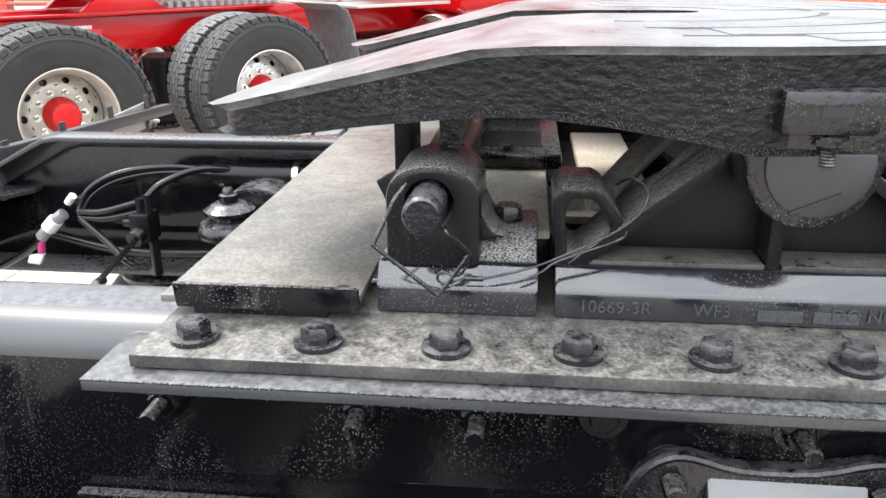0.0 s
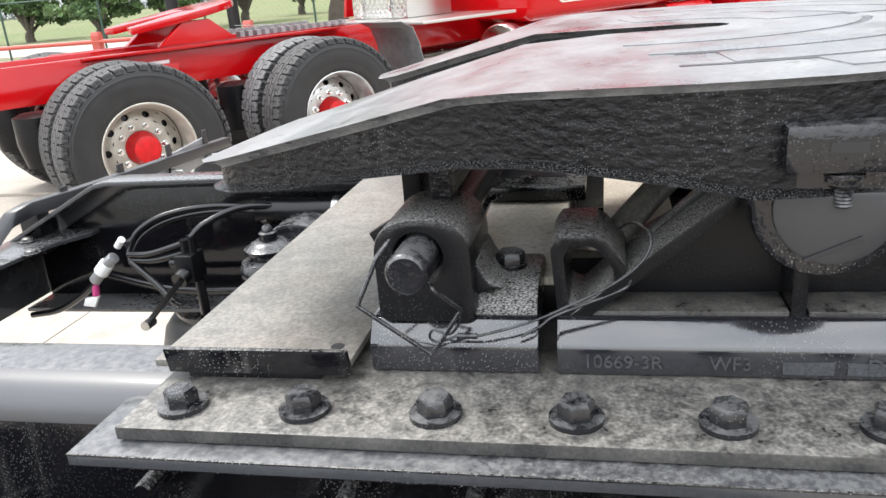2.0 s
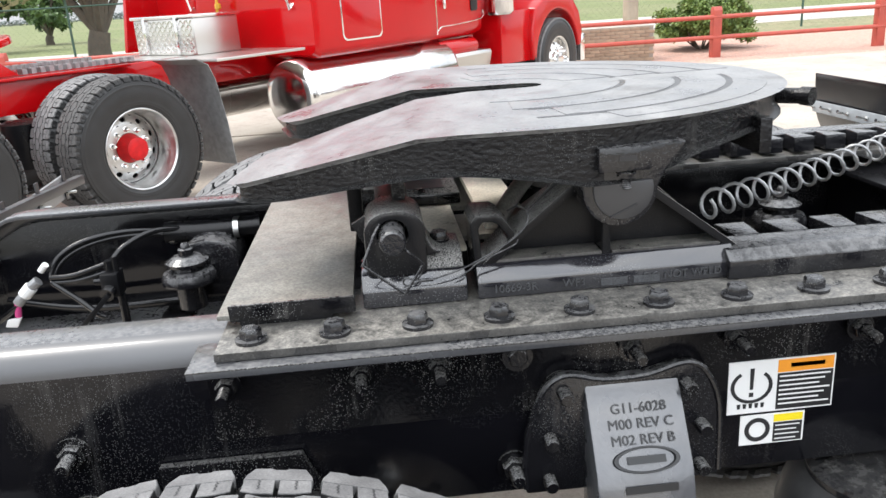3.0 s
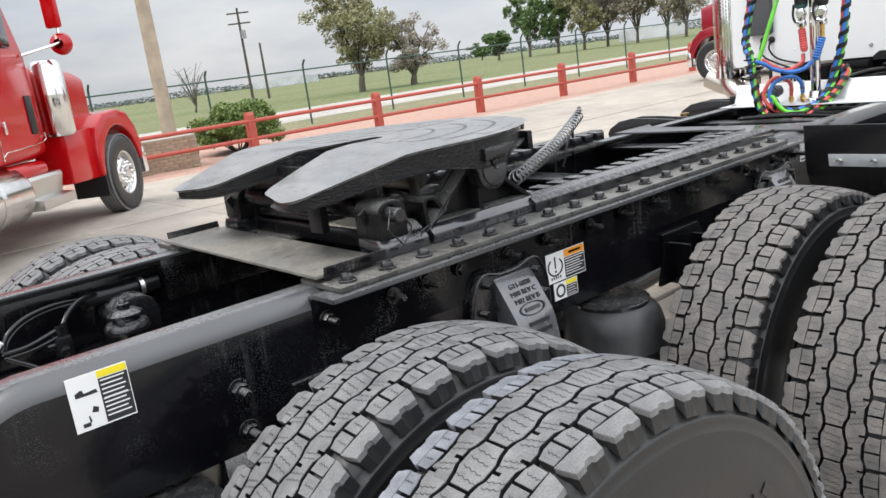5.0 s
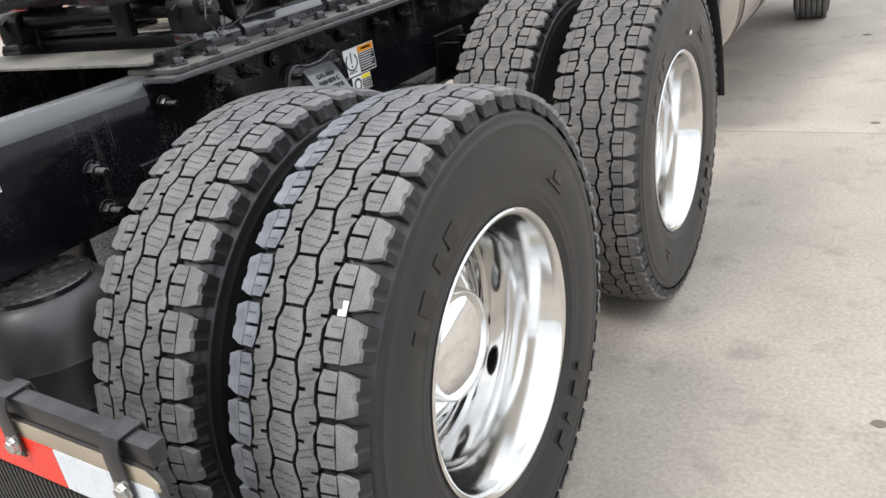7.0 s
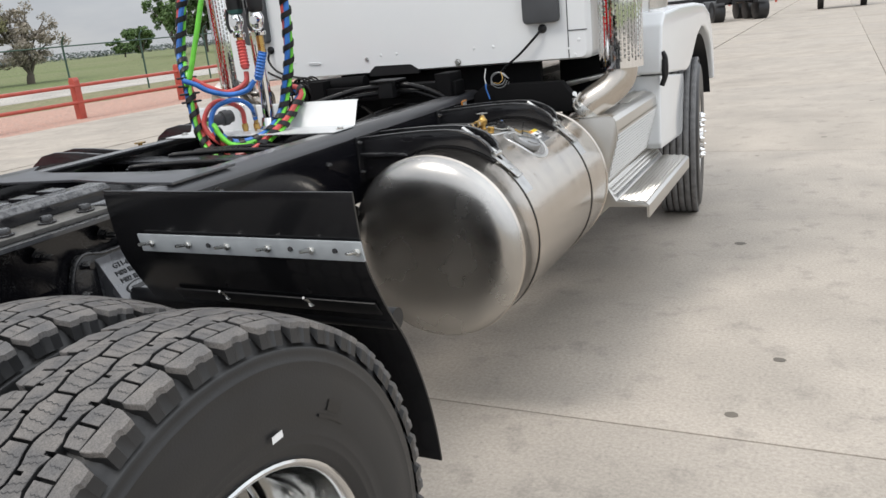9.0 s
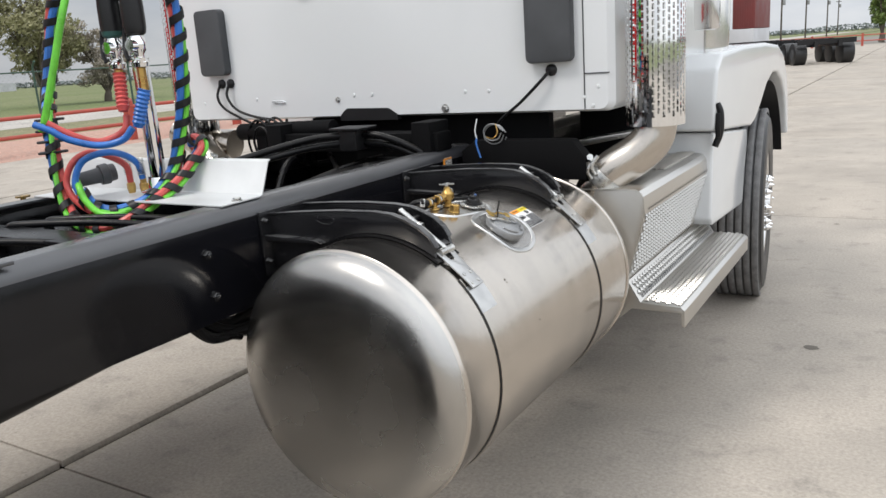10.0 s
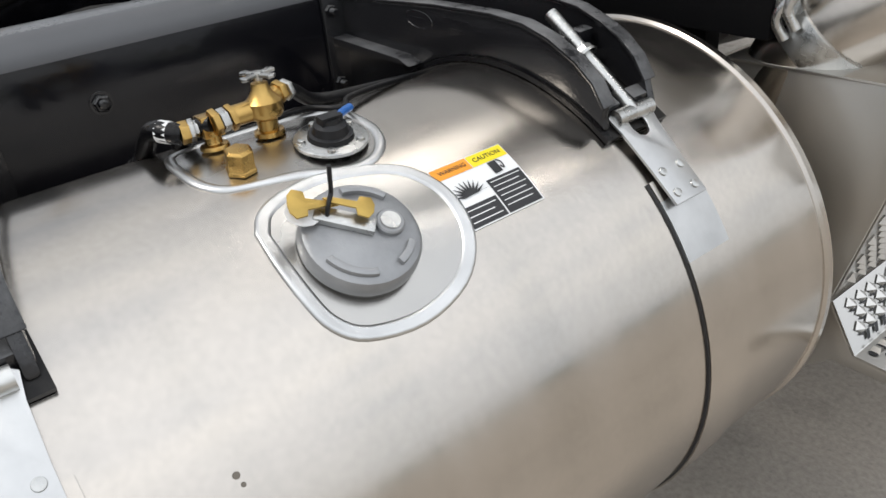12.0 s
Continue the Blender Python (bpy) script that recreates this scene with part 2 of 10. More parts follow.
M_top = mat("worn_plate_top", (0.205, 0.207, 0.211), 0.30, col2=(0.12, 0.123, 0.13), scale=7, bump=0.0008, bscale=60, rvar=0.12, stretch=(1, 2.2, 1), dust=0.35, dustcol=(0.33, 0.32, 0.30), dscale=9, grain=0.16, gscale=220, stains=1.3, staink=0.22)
M_groove = mat("grease_groove", (0.035, 0.035, 0.037), 0.3)
M_rubber = mat("tyre_rubber", (0.019, 0.0188, 0.0193), 0.40, col2=(0.014, 0.014, 0.0145), scale=9, rvar=0.06, bump=0.0003, bscale=260, dust=0.2, dustcol=(0.10, 0.098, 0.09), spec=0.45)
M_tread = mat("tread_rubber", (0.19, 0.188, 0.187), 0.62, col2=(0.125, 0.1235, 0.124), scale=26, bump=0.0006, bscale=260, spread=0.10, spec=0.35, grain=0.2)
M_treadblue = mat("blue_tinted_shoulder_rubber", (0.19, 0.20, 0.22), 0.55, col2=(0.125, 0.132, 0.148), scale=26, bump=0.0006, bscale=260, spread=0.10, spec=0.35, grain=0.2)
M_treadworn = mat("worn_dark_tread", (0.075, 0.073, 0.072), 0.7, col2=(0.05, 0.049, 0.049), scale=20, bump=0.0006, bscale=260, spread=0.12, spec=0.35, grain=0.2)
M_treadrust = mat("tread_rubber_brown", (0.155, 0.143, 0.132), 0.72, col2=(0.09, 0.087, 0.086), scale=20, bump=0.0006, bscale=260, spread=0.12, spec=0.35, grain=0.25)
M_polish = mat("polished_aluminium", (0.68, 0.676, 0.667), 0.12, 1.0, col2=(0.80, 0.795, 0.78), rvar=0.04, bump=0.00008, bscale=30)
M_tank = mat("brushed_tank_aluminium", (0.565, 0.522, 0.472), 0.21, 1.0, col2=(0.51, 0.474, 0.428), scale=7, lo=0.3, hi=0.62, rvar=0.06, bump=0.00022, bscale=12, stretch=(0.5, 2.2, 0.5), grain=0.025, gscale=120)
M_tankend = mat("spun_tank_end", (0.50, 0.485, 0.46), 0.25, 1.0, col2=(0.42, 0.408, 0.388), scale=4, rvar=0.06, bump=0.0002, bscale=60)
M_strapmetal = mat("satin_strap", (0.66, 0.66, 0.65), 0.34, 1.0, scale=12, rvar=0.06, bump=0.0002, bscale=90)
M_stepalu = mat("tread_plate_aluminium", (0.60, 0.585, 0.555), 0.31, 1.0, col2=(0.58, 0.565, 0.535), scale=5, rvar=0.03, bump=0.0003, bscale=60)
M_zinc = mat("zinc_plated_steel", (0.62, 0.62, 0.60), 0.3, 1.0, scale=40, rvar=0.1, bump=0.0004, bscale=200)
M_chrome = mat("chrome", (0.88, 0.88, 0.88), 0.05, 1.0, col2=(0.84, 0.84, 0.84), rvar=0.02)
M_brass = mat("brass_fitting", (0.55, 0.36, 0.12), 0.32, 1.0, col2=(0.45, 0.28, 0.09), scale=30, bump=0.0006, bscale=150)
M_keybrass = mat("dull_key_brass", (0.58, 0.40, 0.12), 0.42, 1.0, scale=30)
M_capgrey = mat("cast_cap_grey", (0.34, 0.345, 0.35), 0.42, 0.6, scale=20, bump=0.0005, bscale=180)
M_white = mat("white_cab_paint", (0.70, 0.715, 0.72), 0.14, col2=(0.68, 0.695, 0.705), scale=1.5, rvar=0.03, coat=0.5)
M_red = mat("red_truck_paint", (0.44, 0.003, 0.005), 0.16, col2=(0.39, 0.0025, 0.0045), scale=1.5, rvar=0.04, coat=0.35, spec=0.3)
M_redhub = mat("red_hub_paint", (0.55, 0.012, 0.014), 0.45, scale=20, spec=0.25)
M_maroon = mat("maroon_truck_paint", (0.27, 0.010, 0.022), 0.16, scale=1.5, rvar=0.04, coat=0.3)
M_wheelwhite = mat("pale_painted_wheel", (0.56, 0.53, 0.47), 0.4, 0.55, scale=12, rvar=0.1)
M_rubberhose = mat("black_rubber_hose", (0.006, 0.006, 0.007), 0.3, bump=0.0003, bscale=200, dust=0.06, spec=0.22)
M_bellows = mat("air_spring_rubber", (0.042, 0.042, 0.043), 0.40, col2=(0.030, 0.030, 0.031), scale=14, bump=0.0003, bscale=180, dust=0.25, dustcol=(0.10, 0.098, 0.095), dscale=40)
M_plastic = mat("black_plastic", (0.010, 0.010, 0.011), 0.38, bump=0.0003, bscale=220, rvar=0.05, spec=0.35)
M_hanger = mat("satin_black_paint", (0.022, 0.022, 0.025), 0.3, bump=0.0002, bscale=180, rvar=0.05, dust=0.4, dustcol=(0.12, 0.12, 0.12))
M_emboss = mat("moulded_rubber_writing", (0.007, 0.007, 0.0075), 0.3, rvar=0.04)
M_guard = mat("black_mudguard_plastic", (0.010, 0.010, 0.011), 0.2, scale=5, rvar=0.06, bump=0.0006, bscale=18)
M_vent = mat("dark_grey_vent", (0.060, 0.063, 0.068), 0.55, bump=0.0003, bscale=240, rvar=0.04)
M_blue = mat("blue_hose", (0.03, 0.16, 0.52), 0.38, scale=25)
M_hred = mat("red_hose", (0.62, 0.09, 0.08), 0.4, scale=25)
M_green = mat("green_cable", (0.16, 0.62, 0.05), 0.38, scale=25)
M_darkgreen = mat("dark_green_grip", (0.02, 0.085, 0.075), 0.45)
M_labelwhite = mat("white_label", (0.78, 0.78, 0.77), 0.35, col2=(0.74, 0.74, 0.73))
M_orange = mat("orange_label_band", (0.85, 0.33, 0.03), 0.4, col2=(0.80, 0.30, 0.03))
M_yellow = mat("yellow_label_band", (0.85, 0.68, 0.02), 0.4, col2=(0.80, 0.64, 0.02))
M_amberstrap = mat("faded_yellow_strap", (0.62, 0.36, 0.03), 0.55, scale=20)
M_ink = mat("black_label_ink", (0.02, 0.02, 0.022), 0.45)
M_pink = mat("pink_wire_sleeve", (0.62, 0.06, 0.24), 0.5)
M_reflred = mat("red_reflective_tape", (0.78, 0.04, 0.02), 0.3, col2=(0.74, 0.036, 0.02), scale=60, bump=0.0001, bscale=300)
M_reflwhite = mat("white_reflective_tape", (0.66, 0.70, 0.74), 0.3, col2=(0.62, 0.66, 0.70), scale=60, bump=0.0001, bscale=300)
M_flap = mat("dark_ribbed_flap", (0.045, 0.043, 0.041), 0.55, scale=8, bump=0.0004, bscale=200)
M_emblem = mat("red_emblem", (0.35, 0.012, 0.016), 0.3)
M_lens = mat("red_lamp_lens", (0.45, 0.012, 0.010), 0.12, coat=0.6)
M_amber = mat("amber_lens", (0.75, 0.17, 0.03), 0.2, coat=0.5)
M_tint = mat("dark_window_glass", (0.012, 0.014, 0.016), 0.04, rvar=0.01, coat=1.0)
M_concrete = mat("concrete_slab", (0.42, 0.375, 0.322), 0.85, col2=(0.33, 0.296, 0.254), scale=1.7, lo=0.32, hi=0.70, bump=0.0014, bscale=150, spread=0.03, spec=0.3, world=True, stains=1.1, grain=0.13, gscale=70)
M_joint = mat("joint_filler", (0.21, 0.19, 0.165), 0.9, bump=0.002, bscale=90)
M_stain = mat("oil_stain", (0.16, 0.14, 0.115), 0.75)
M_gravel = mat("pink_gravel", (0.44, 0.235, 0.175), 0.9, col2=(0.30, 0.20, 0.16), scale=14, bump=0.02, bscale=16, dust=0.4, dustcol=(0.5, 0.36, 0.29), dscale=9, grain=0.35, gscale=30)
M_drygrass = mat("dry_grass", (0.22, 0.19, 0.11), 0.9, col2=(0.14, 0.15, 0.065), scale=1.6, bump=0.03, bscale=10, grain=0.3, gscale=9)
M_road = mat("pale_road", (0.44, 0.41, 0.37), 0.88, scale=0.5, bump=0.002, bscale=60)
M_field = mat("green_field", (0.115, 0.145, 0.048), 0.9, col2=(0.15, 0.155, 0.065), scale=0.05, bump=0.05, bscale=4, grain=0.3, gscale=2.0)
M_fence = mat("red_fence_paint", (0.42, 0.075, 0.05), 0.5, col2=(0.34, 0.06, 0.042), scale=7, bump=0.0015, bscale=50)
M_wire = mat("green_wire_fence", (0.05, 0.10, 0.075), 0.5, 0.3)
M_brick = mat("tan_brick", (0.36, 0.27, 0.19), 0.85, col2=(0.28, 0.205, 0.145), scale=9, bump=0.004, bscale=60, spread=0.16)
M_mortar = mat("mortar", (0.38, 0.34, 0.29), 0.9, bump=0.002, bscale=80)
M_pole = mat("tan_concrete_pole", (0.40, 0.335, 0.25), 0.75, scale=4, bump=0.001, bscale=60)
M_wood = mat("weathered_utility_wood", (0.085, 0.072, 0.058), 0.85, scale=4, bump=0.003, bscale=40)
M_bark = mat("grey_bark", (0.115, 0.095, 0.075), 0.9, scale=5, bump=0.02, bscale=14)
M_leafa = mat("spring_leaves", (0.30, 0.285, 0.15), 0.65, col2=(0.20, 0.195, 0.095), scale=0.6)
M_leafb = mat("deep_green_leaves", (0.12, 0.19, 0.06), 0.65, col2=(0.07, 0.125, 0.04), scale=0.6)
M_leafc = mat("bronze_leaves", (0.34, 0.30, 0.24), 0.7, col2=(0.24, 0.21, 0.165), scale=0.6)
M_bush = mat("bush_leaves", (0.17, 0.235, 0.055), 0.55, col2=(0.085, 0.135, 0.03), scale=5)
# pale grey-green base has the haze of distance painted in
M_far = mat("far_woods", (0.21, 0.24, 0.225), 0.9, col2=(0.16, 0.19, 0.185), scale=0.05)
M_shed = mat("pale_shed", (0.55, 0.56, 0.58), 0.6, scale=0.3)
M_boxmaroon = mat("dull_maroon_container", (0.16, 0.03, 0.028), 0.6, scale=1)
M_catwalk = mat("pale_satin_plate", (0.62, 0.63, 0.63), 0.42, 0.3, col2=(0.55, 0.56, 0.56), scale=9, rvar=0.08, bump=0.0002, bscale=90)
M_zincpaint = mat("blue_grey_zinc", (0.36, 0.385, 0.40), 0.4, col2=(0.31, 0.33, 0.345), scale=30, rvar=0.06, bump=0.0002, bscale=200)

# ---- builders ----
ORG = {}


def thing(name, loc, label, category, group="", kind=""):
    ob = new(name)
    ob.location, ob.empty_display_size = loc, 0.2
    ORG[ob] = Vector(loc)
    return tagged(ob, label, category, group, kind)


def finish(bm, bevel=0.0, ang=38.0, seg=2):
    bmesh.ops.remove_doubles(bm, verts=bm.verts, dist=1e-6)
    bmesh.ops.recalc_face_normals(bm, faces=bm.faces)
    if bevel > 0:
        sharp = [e for e in bm.edges if len(e.link_faces) == 2 and e.calc_face_angle(0) > radians(28)]
        bmesh.ops.bevel(bm, geom=sharp, offset=bevel, segments=seg, profile=0.6, affect="EDGES", clamp_overlap=True)
    for f in bm.faces:
        f.smooth = True
    for e in bm.edges:
        e.smooth = len(e.link_faces) == 2 and e.calc_face_angle(0) < radians(ang)


def mesh_of(name, bm, material, bevel=0.0, ang=38.0, seg=2):
    finish(bm, bevel, ang, seg)
    me = bpy.data.meshes.new(name)
    bm.to_mesh(me)
    bm.free()
    for m in material if isinstance(material, (list, tuple)) else (material,):
        me.materials.append(m)
    return me


def part(name, bm, material, parent=None, label="", bevel=0.0, ang=38.0, seg=2):
    if parent is not None:
        bmesh.ops.translate(bm, verts=bm.verts, vec=-ORG[parent])
    ob = new(name, mesh_of(name, bm, material, bevel, ang, seg))
    if parent is not None:
        ob.parent = parent
        ORG[ob] = ORG[parent]
    return tagged(ob, label)


def place(name, me, parent, m, label=""):
    """A part on shared mesh data, at a pose in the thing's own space."""
    ob = new(name, me)
    ob.parent, ob.matrix_basis = parent, Matrix.Translation(-ORG[parent]) @ m
    ORG[ob] = Vector((0, 0, 0))
    return tagged(ob, label)


def box(bm, x0, x1, y0, y1, z0, z1, m=None):
    vs = [bm.verts.new((x, y, z)) for x in (x0, x1) for y in (y0, y1) for z in (z0, z1)]
    for q in ((0, 1, 3, 2), (4, 6, 7, 5), (0, 4, 5, 1), (2, 3, 7, 6), (0, 2, 6, 4), (1, 5, 7, 3)):
        bm.faces.new([vs[i] for i in q])
    if m is not None:
        bmesh.ops.transform(bm, matrix=m, verts=vs)
    return vs


def prism(bm, pts, axis, a, b, m=None):
    def at(p, h):
        return {"x": (h, p[0], p[1]), "y": (p[0], h, p[1]), "z": (p[0], p[1], h)}[axis]
    lo, hi = [bm.verts.new(at(p, a)) for p in pts], [bm.verts.new(at(p, b)) for p in pts]
    bm.faces.new(lo[::-1]), bm.faces.new(hi)
    n = len(pts)
    for i in range(n):
        bm.faces.new((lo[i], lo[(i + 1) % n], hi[(i + 1) % n], hi[i]))
    if m is not None:
        bmesh.ops.transform(bm, matrix=m, verts=lo + hi)
    return lo + hi


def basis(d):
    d = Vector(d).normalized()
    s = d.orthogonal().normalized()
    return s, d.cross(s)


def cyl(bm, p, q, r, seg=16, r2=None, caps=True):
    p, q = Vector(p), Vector(q)
    s, u = basis(q - p)
    r2 = r if r2 is None else r2
    A, B = [], []
    for i in range(seg):
        a = 2 * math.pi * i / seg
        w = s * math.cos(a) + u * math.sin(a)
        A.append(bm.verts.new(p + w * r)), B.append(bm.verts.new(q + w * r2))
    for i in range(seg):
        j = (i + 1) % seg
        bm.faces.new((A[i], A[j], B[j], B[i]))
    if caps:
        bm.faces.new(A[::-1]), bm.faces.new(B)
    return A + B


def lathe(bm, prof, origin, axis="x", seg=48, mats=None):
    """prof: (height along the axis, radius) rows; radius 0 closes the end."""
    o = Vector(origin)
    d = {"x": Vector((1, 0, 0)), "y": Vector((0, 1, 0)), "z": Vector((0, 0, 1)), "-x": Vector((-1, 0, 0))}.get(axis) if isinstance(axis, str) else Vector(axis).normalized()
    s, u = basis(d)
    rings = []
    for h, r in prof:
        if r <= 1e-6:
            rings.append([bm.verts.new(o + d * h)])
        else:
            rings.append([bm.verts.new(o + d * h + (s * math.cos(2 * math.pi * i / seg) + u * math.sin(2 * math.pi * i / seg)) * r) for i in range(seg)])
    for k, (A, B) in enumerate(zip(rings, rings[1:])):
        for i in range(seg):
            j = (i + 1) % seg
            if len(A) == 1 and len(B) == 1:
                continue
            f = bm.faces.new((A[0], B[j], B[i]) if len(A) == 1 else (A[i], A[j], B[0]) if len(B) == 1 else (A[i], A[j], B[j], B[i]))
            if mats:
                f.material_index = mats[k]


def spline(pts, n=6):
    """Catmull-Rom points through pts."""
    P = [Vector(p) for p in pts]
    P = [P[0] * 2 - P[1]] + P + [P[-1] * 2 - P[-2]]
    out = []
    for a, b, c, d in zip(P, P[1:], P[2:], P[3:]):
        for i in range(n):
            t = i / n
            out.append(0.5 * (2 * b + (c - a) * t + (2 * a - 5 * b + 4 * c - d) * t * t + (3 * b - a - 3 * c + d) * t ** 3))
    return out + [P[-2]]


def tube(bm, pts, r, seg=8, n=6, r2=None, mat_of=None):
    P = spline(pts, n) if n else [Vector(p) for p in pts]
    t0 = (P[1] - P[0]).normalized()
    s = t0.orthogonal().normalized()
    rings = []
    for k, p in enumerate(P):
        t = (P[min(k + 1, len(P) - 1)] - P[max(k - 1, 0)]).normalized()
        s = (s - t * s.dot(t)).normalized()
        u = t.cross(s)
        rad = r if r2 is None else r + (r2 - r) * k / (len(P) - 1)
        rings.append([bm.verts.new(p + (s * math.cos(2 * math.pi * i / seg) + u * math.sin(2 * math.pi * i / seg)) * rad) for i in range(seg)])
    for k, (A, B) in enumerate(zip(rings, rings[1:])):
        for i in range(seg):
            j = (i + 1) % seg
            f = bm.faces.new((A[i], A[j], B[j], B[i]))
            if mat_of:
                f.material_index = mat_of(k, i)
    bm.faces.new(rings[0][::-1]), bm.faces.new(rings[-1])


def hexbolt(bm, p, d, r=0.012, h=0.011, washer=1.55, stud=0.0):
    """A flanged hex head at p pointing along d; stud: length of thread past it."""
    p, d = Vector(p), Vector(d).normalized()
    cyl(bm, p, p + d * h * 0.25, r * washer, 20)
    s, u = basis(d)
    rows = []
    for hh, k in ((0.22, 1.0), (0.85, 1.0), (1.05, 0.84)):
        rows.append([bm.verts.new(p + d * h * hh + (s * math.cos(math.pi / 3 * i) + u * math.sin(math.pi / 3 * i)) * r * 1.1 * k) for i in range(6)])
    for A, B in zip(rows, rows[1:]):
        for i in range(6):
            bm.faces.new((A[i], A[(i + 1) % 6], B[(i + 1) % 6], B[i]))
    bm.faces.new(rows[-1])
    if stud:
        lathe(bm, [(h, r * 0.62)] + [(h + stud * (k + 0.5 * o) / 6, r * (0.62 if o else 0.52)) for k in range(6) for o in (0, 1)] + [(h + stud, r * 0.5), (h + stud, 0)], p, d, 10)


def bent_sheet(bm, path, axis, a, b, th):
    """A sheet of thickness th whose section follows path, spread from a to b along axis."""
    P = [Vector((p[0], p[1])) for p in path]
    off = []
    for i, p in enumerate(P):
        t = (P[min(i + 1, len(P) - 1)] - P[max(i - 1, 0)]).normalized()
        off.append(p + Vector((-t.y, t.x)) * th)
    pts = [tuple(p) for p in P] + [tuple(p) for p in off[::-1]]
    n = len(P)
    rows = []
    for h in (a, b):
        rows.append([bm.verts.new({"x": (h, p[0], p[1]), "y": (p[0], h, p[1]), "z": (p[0], p[1], h)}[axis]) for p in pts])
    for i in range(2 * n):
        j = (i + 1) % (2 * n)
        bm.faces.new((rows[0][i], rows[0][j], rows[1][j], rows[1][i]))
    for r in rows:
        for i in range(n - 1):
            bm.faces.new((r[i], r[i + 1], r[2 * n - 2 - i], r[2 * n - 1 - i]))


def lettering(name, body, size, m, material, parent, depth=0.001, align="CENTER"):
    cu = bpy.data.curves.new(name, "FONT")
    cu.body, cu.size, cu.extrude, cu.align_x, cu.align_y = body, size, depth, align, "CENTER"
    cu.resolution_u = 3
    tmp = bpy.data.objects.new(name, cu)
    me = bpy.data.meshes.new_from_object(tmp)
    bpy.data.objects.remove(tmp)
    me.name = name
    me.materials.append(material)
    ob = new(name, me)
    ob.parent = parent
    ob.matrix_basis = Matrix.Translation(-ORG[parent]) @ m
    ORG[ob] = ORG[parent]
    return ob


def facing(origin, right, up):
    """A pose whose x runs along right and y along up."""
    r, u = Vector(right).normalized(), Vector(up).normalized()
    return Matrix.Translation(origin) @ Matrix((r, u, r.cross(u))).transposed().to_4x4()


def rect(bm, m, x0, x1, y0, y1, z=0.0, th=0.0006):
    box(bm, x0, x1, y0, y1, z, z + th, m)


def rounded(w, h, r, n=5):
    out = []
    for cx, cy, a0 in ((w / 2 - r, h / 2 - r, 0), (-w / 2 + r, h / 2 - r, 90), (-w / 2 + r, -h / 2 + r, 180), (w / 2 - r, -h / 2 + r, 270)):
        out += [(cx + r * math.cos(radians(a0 + 90 * i / n)), cy + r * math.sin(radians(a0 + 90 * i / n))) for i in range(n + 1)]
    return out

# ---- setting ----


SLOPE = 0.0125


def rise(x):
    """The yard climbs gently towards the fence."""
    return SLOPE * max(0.0, min(8.8, -0.9 - x))


def ground_sheet():
    bm = bmesh.new()
    box(bm, -2500, -14.2, -2500, 2500, -0.4, 0.04)
    box(bm, -14.2, 2500, -2500, 2500, -0.4, -0.08)
    tagged(part("ground", bm, M_field), "flat green field reaching the horizon", "ground", kind="structure")
    for name, x0, x1, z, m, label in (("dry_verge", -25, -17.5, 0.060, M_drygrass, "dry patchy grass verge beside the road"),
                                      ("road", -36, -25, 0.066, M_road, "pale straight country road")):
        bm = bmesh.new()
        box(bm, x0, x1, -300, 420, 0.0, z)
        tagged(part(name, bm, m), label, "road" if name == "road" else "ground", kind="structure")
    bm = bmesh.new()
    xs, ys = np.linspace(-18.6, -12.6, 20), np.linspace(-30, 120, 210)
    vs = [[bm.verts.new((x + 0.10 * noise.noise((x, y * 0.7, 3)), y, 0.095 + 0.03 * noise.noise((x * 1.3, y * 1.3, 0)) + 0.03 * noise.noise((x * 5, y * 5, 2)))) for y in ys] for x in xs]
    for i in range(len(xs) - 1):
        for j in range(len(ys) - 1):
            bm.faces.new((vs[i][j], vs[i + 1][j], vs[i + 1][j + 1], vs[i][j + 1]))
    tagged(part("gravel_strip", bm, M_gravel), "strip of loose pinkish red landscaping gravel along the fence", "gravel", kind="structure")


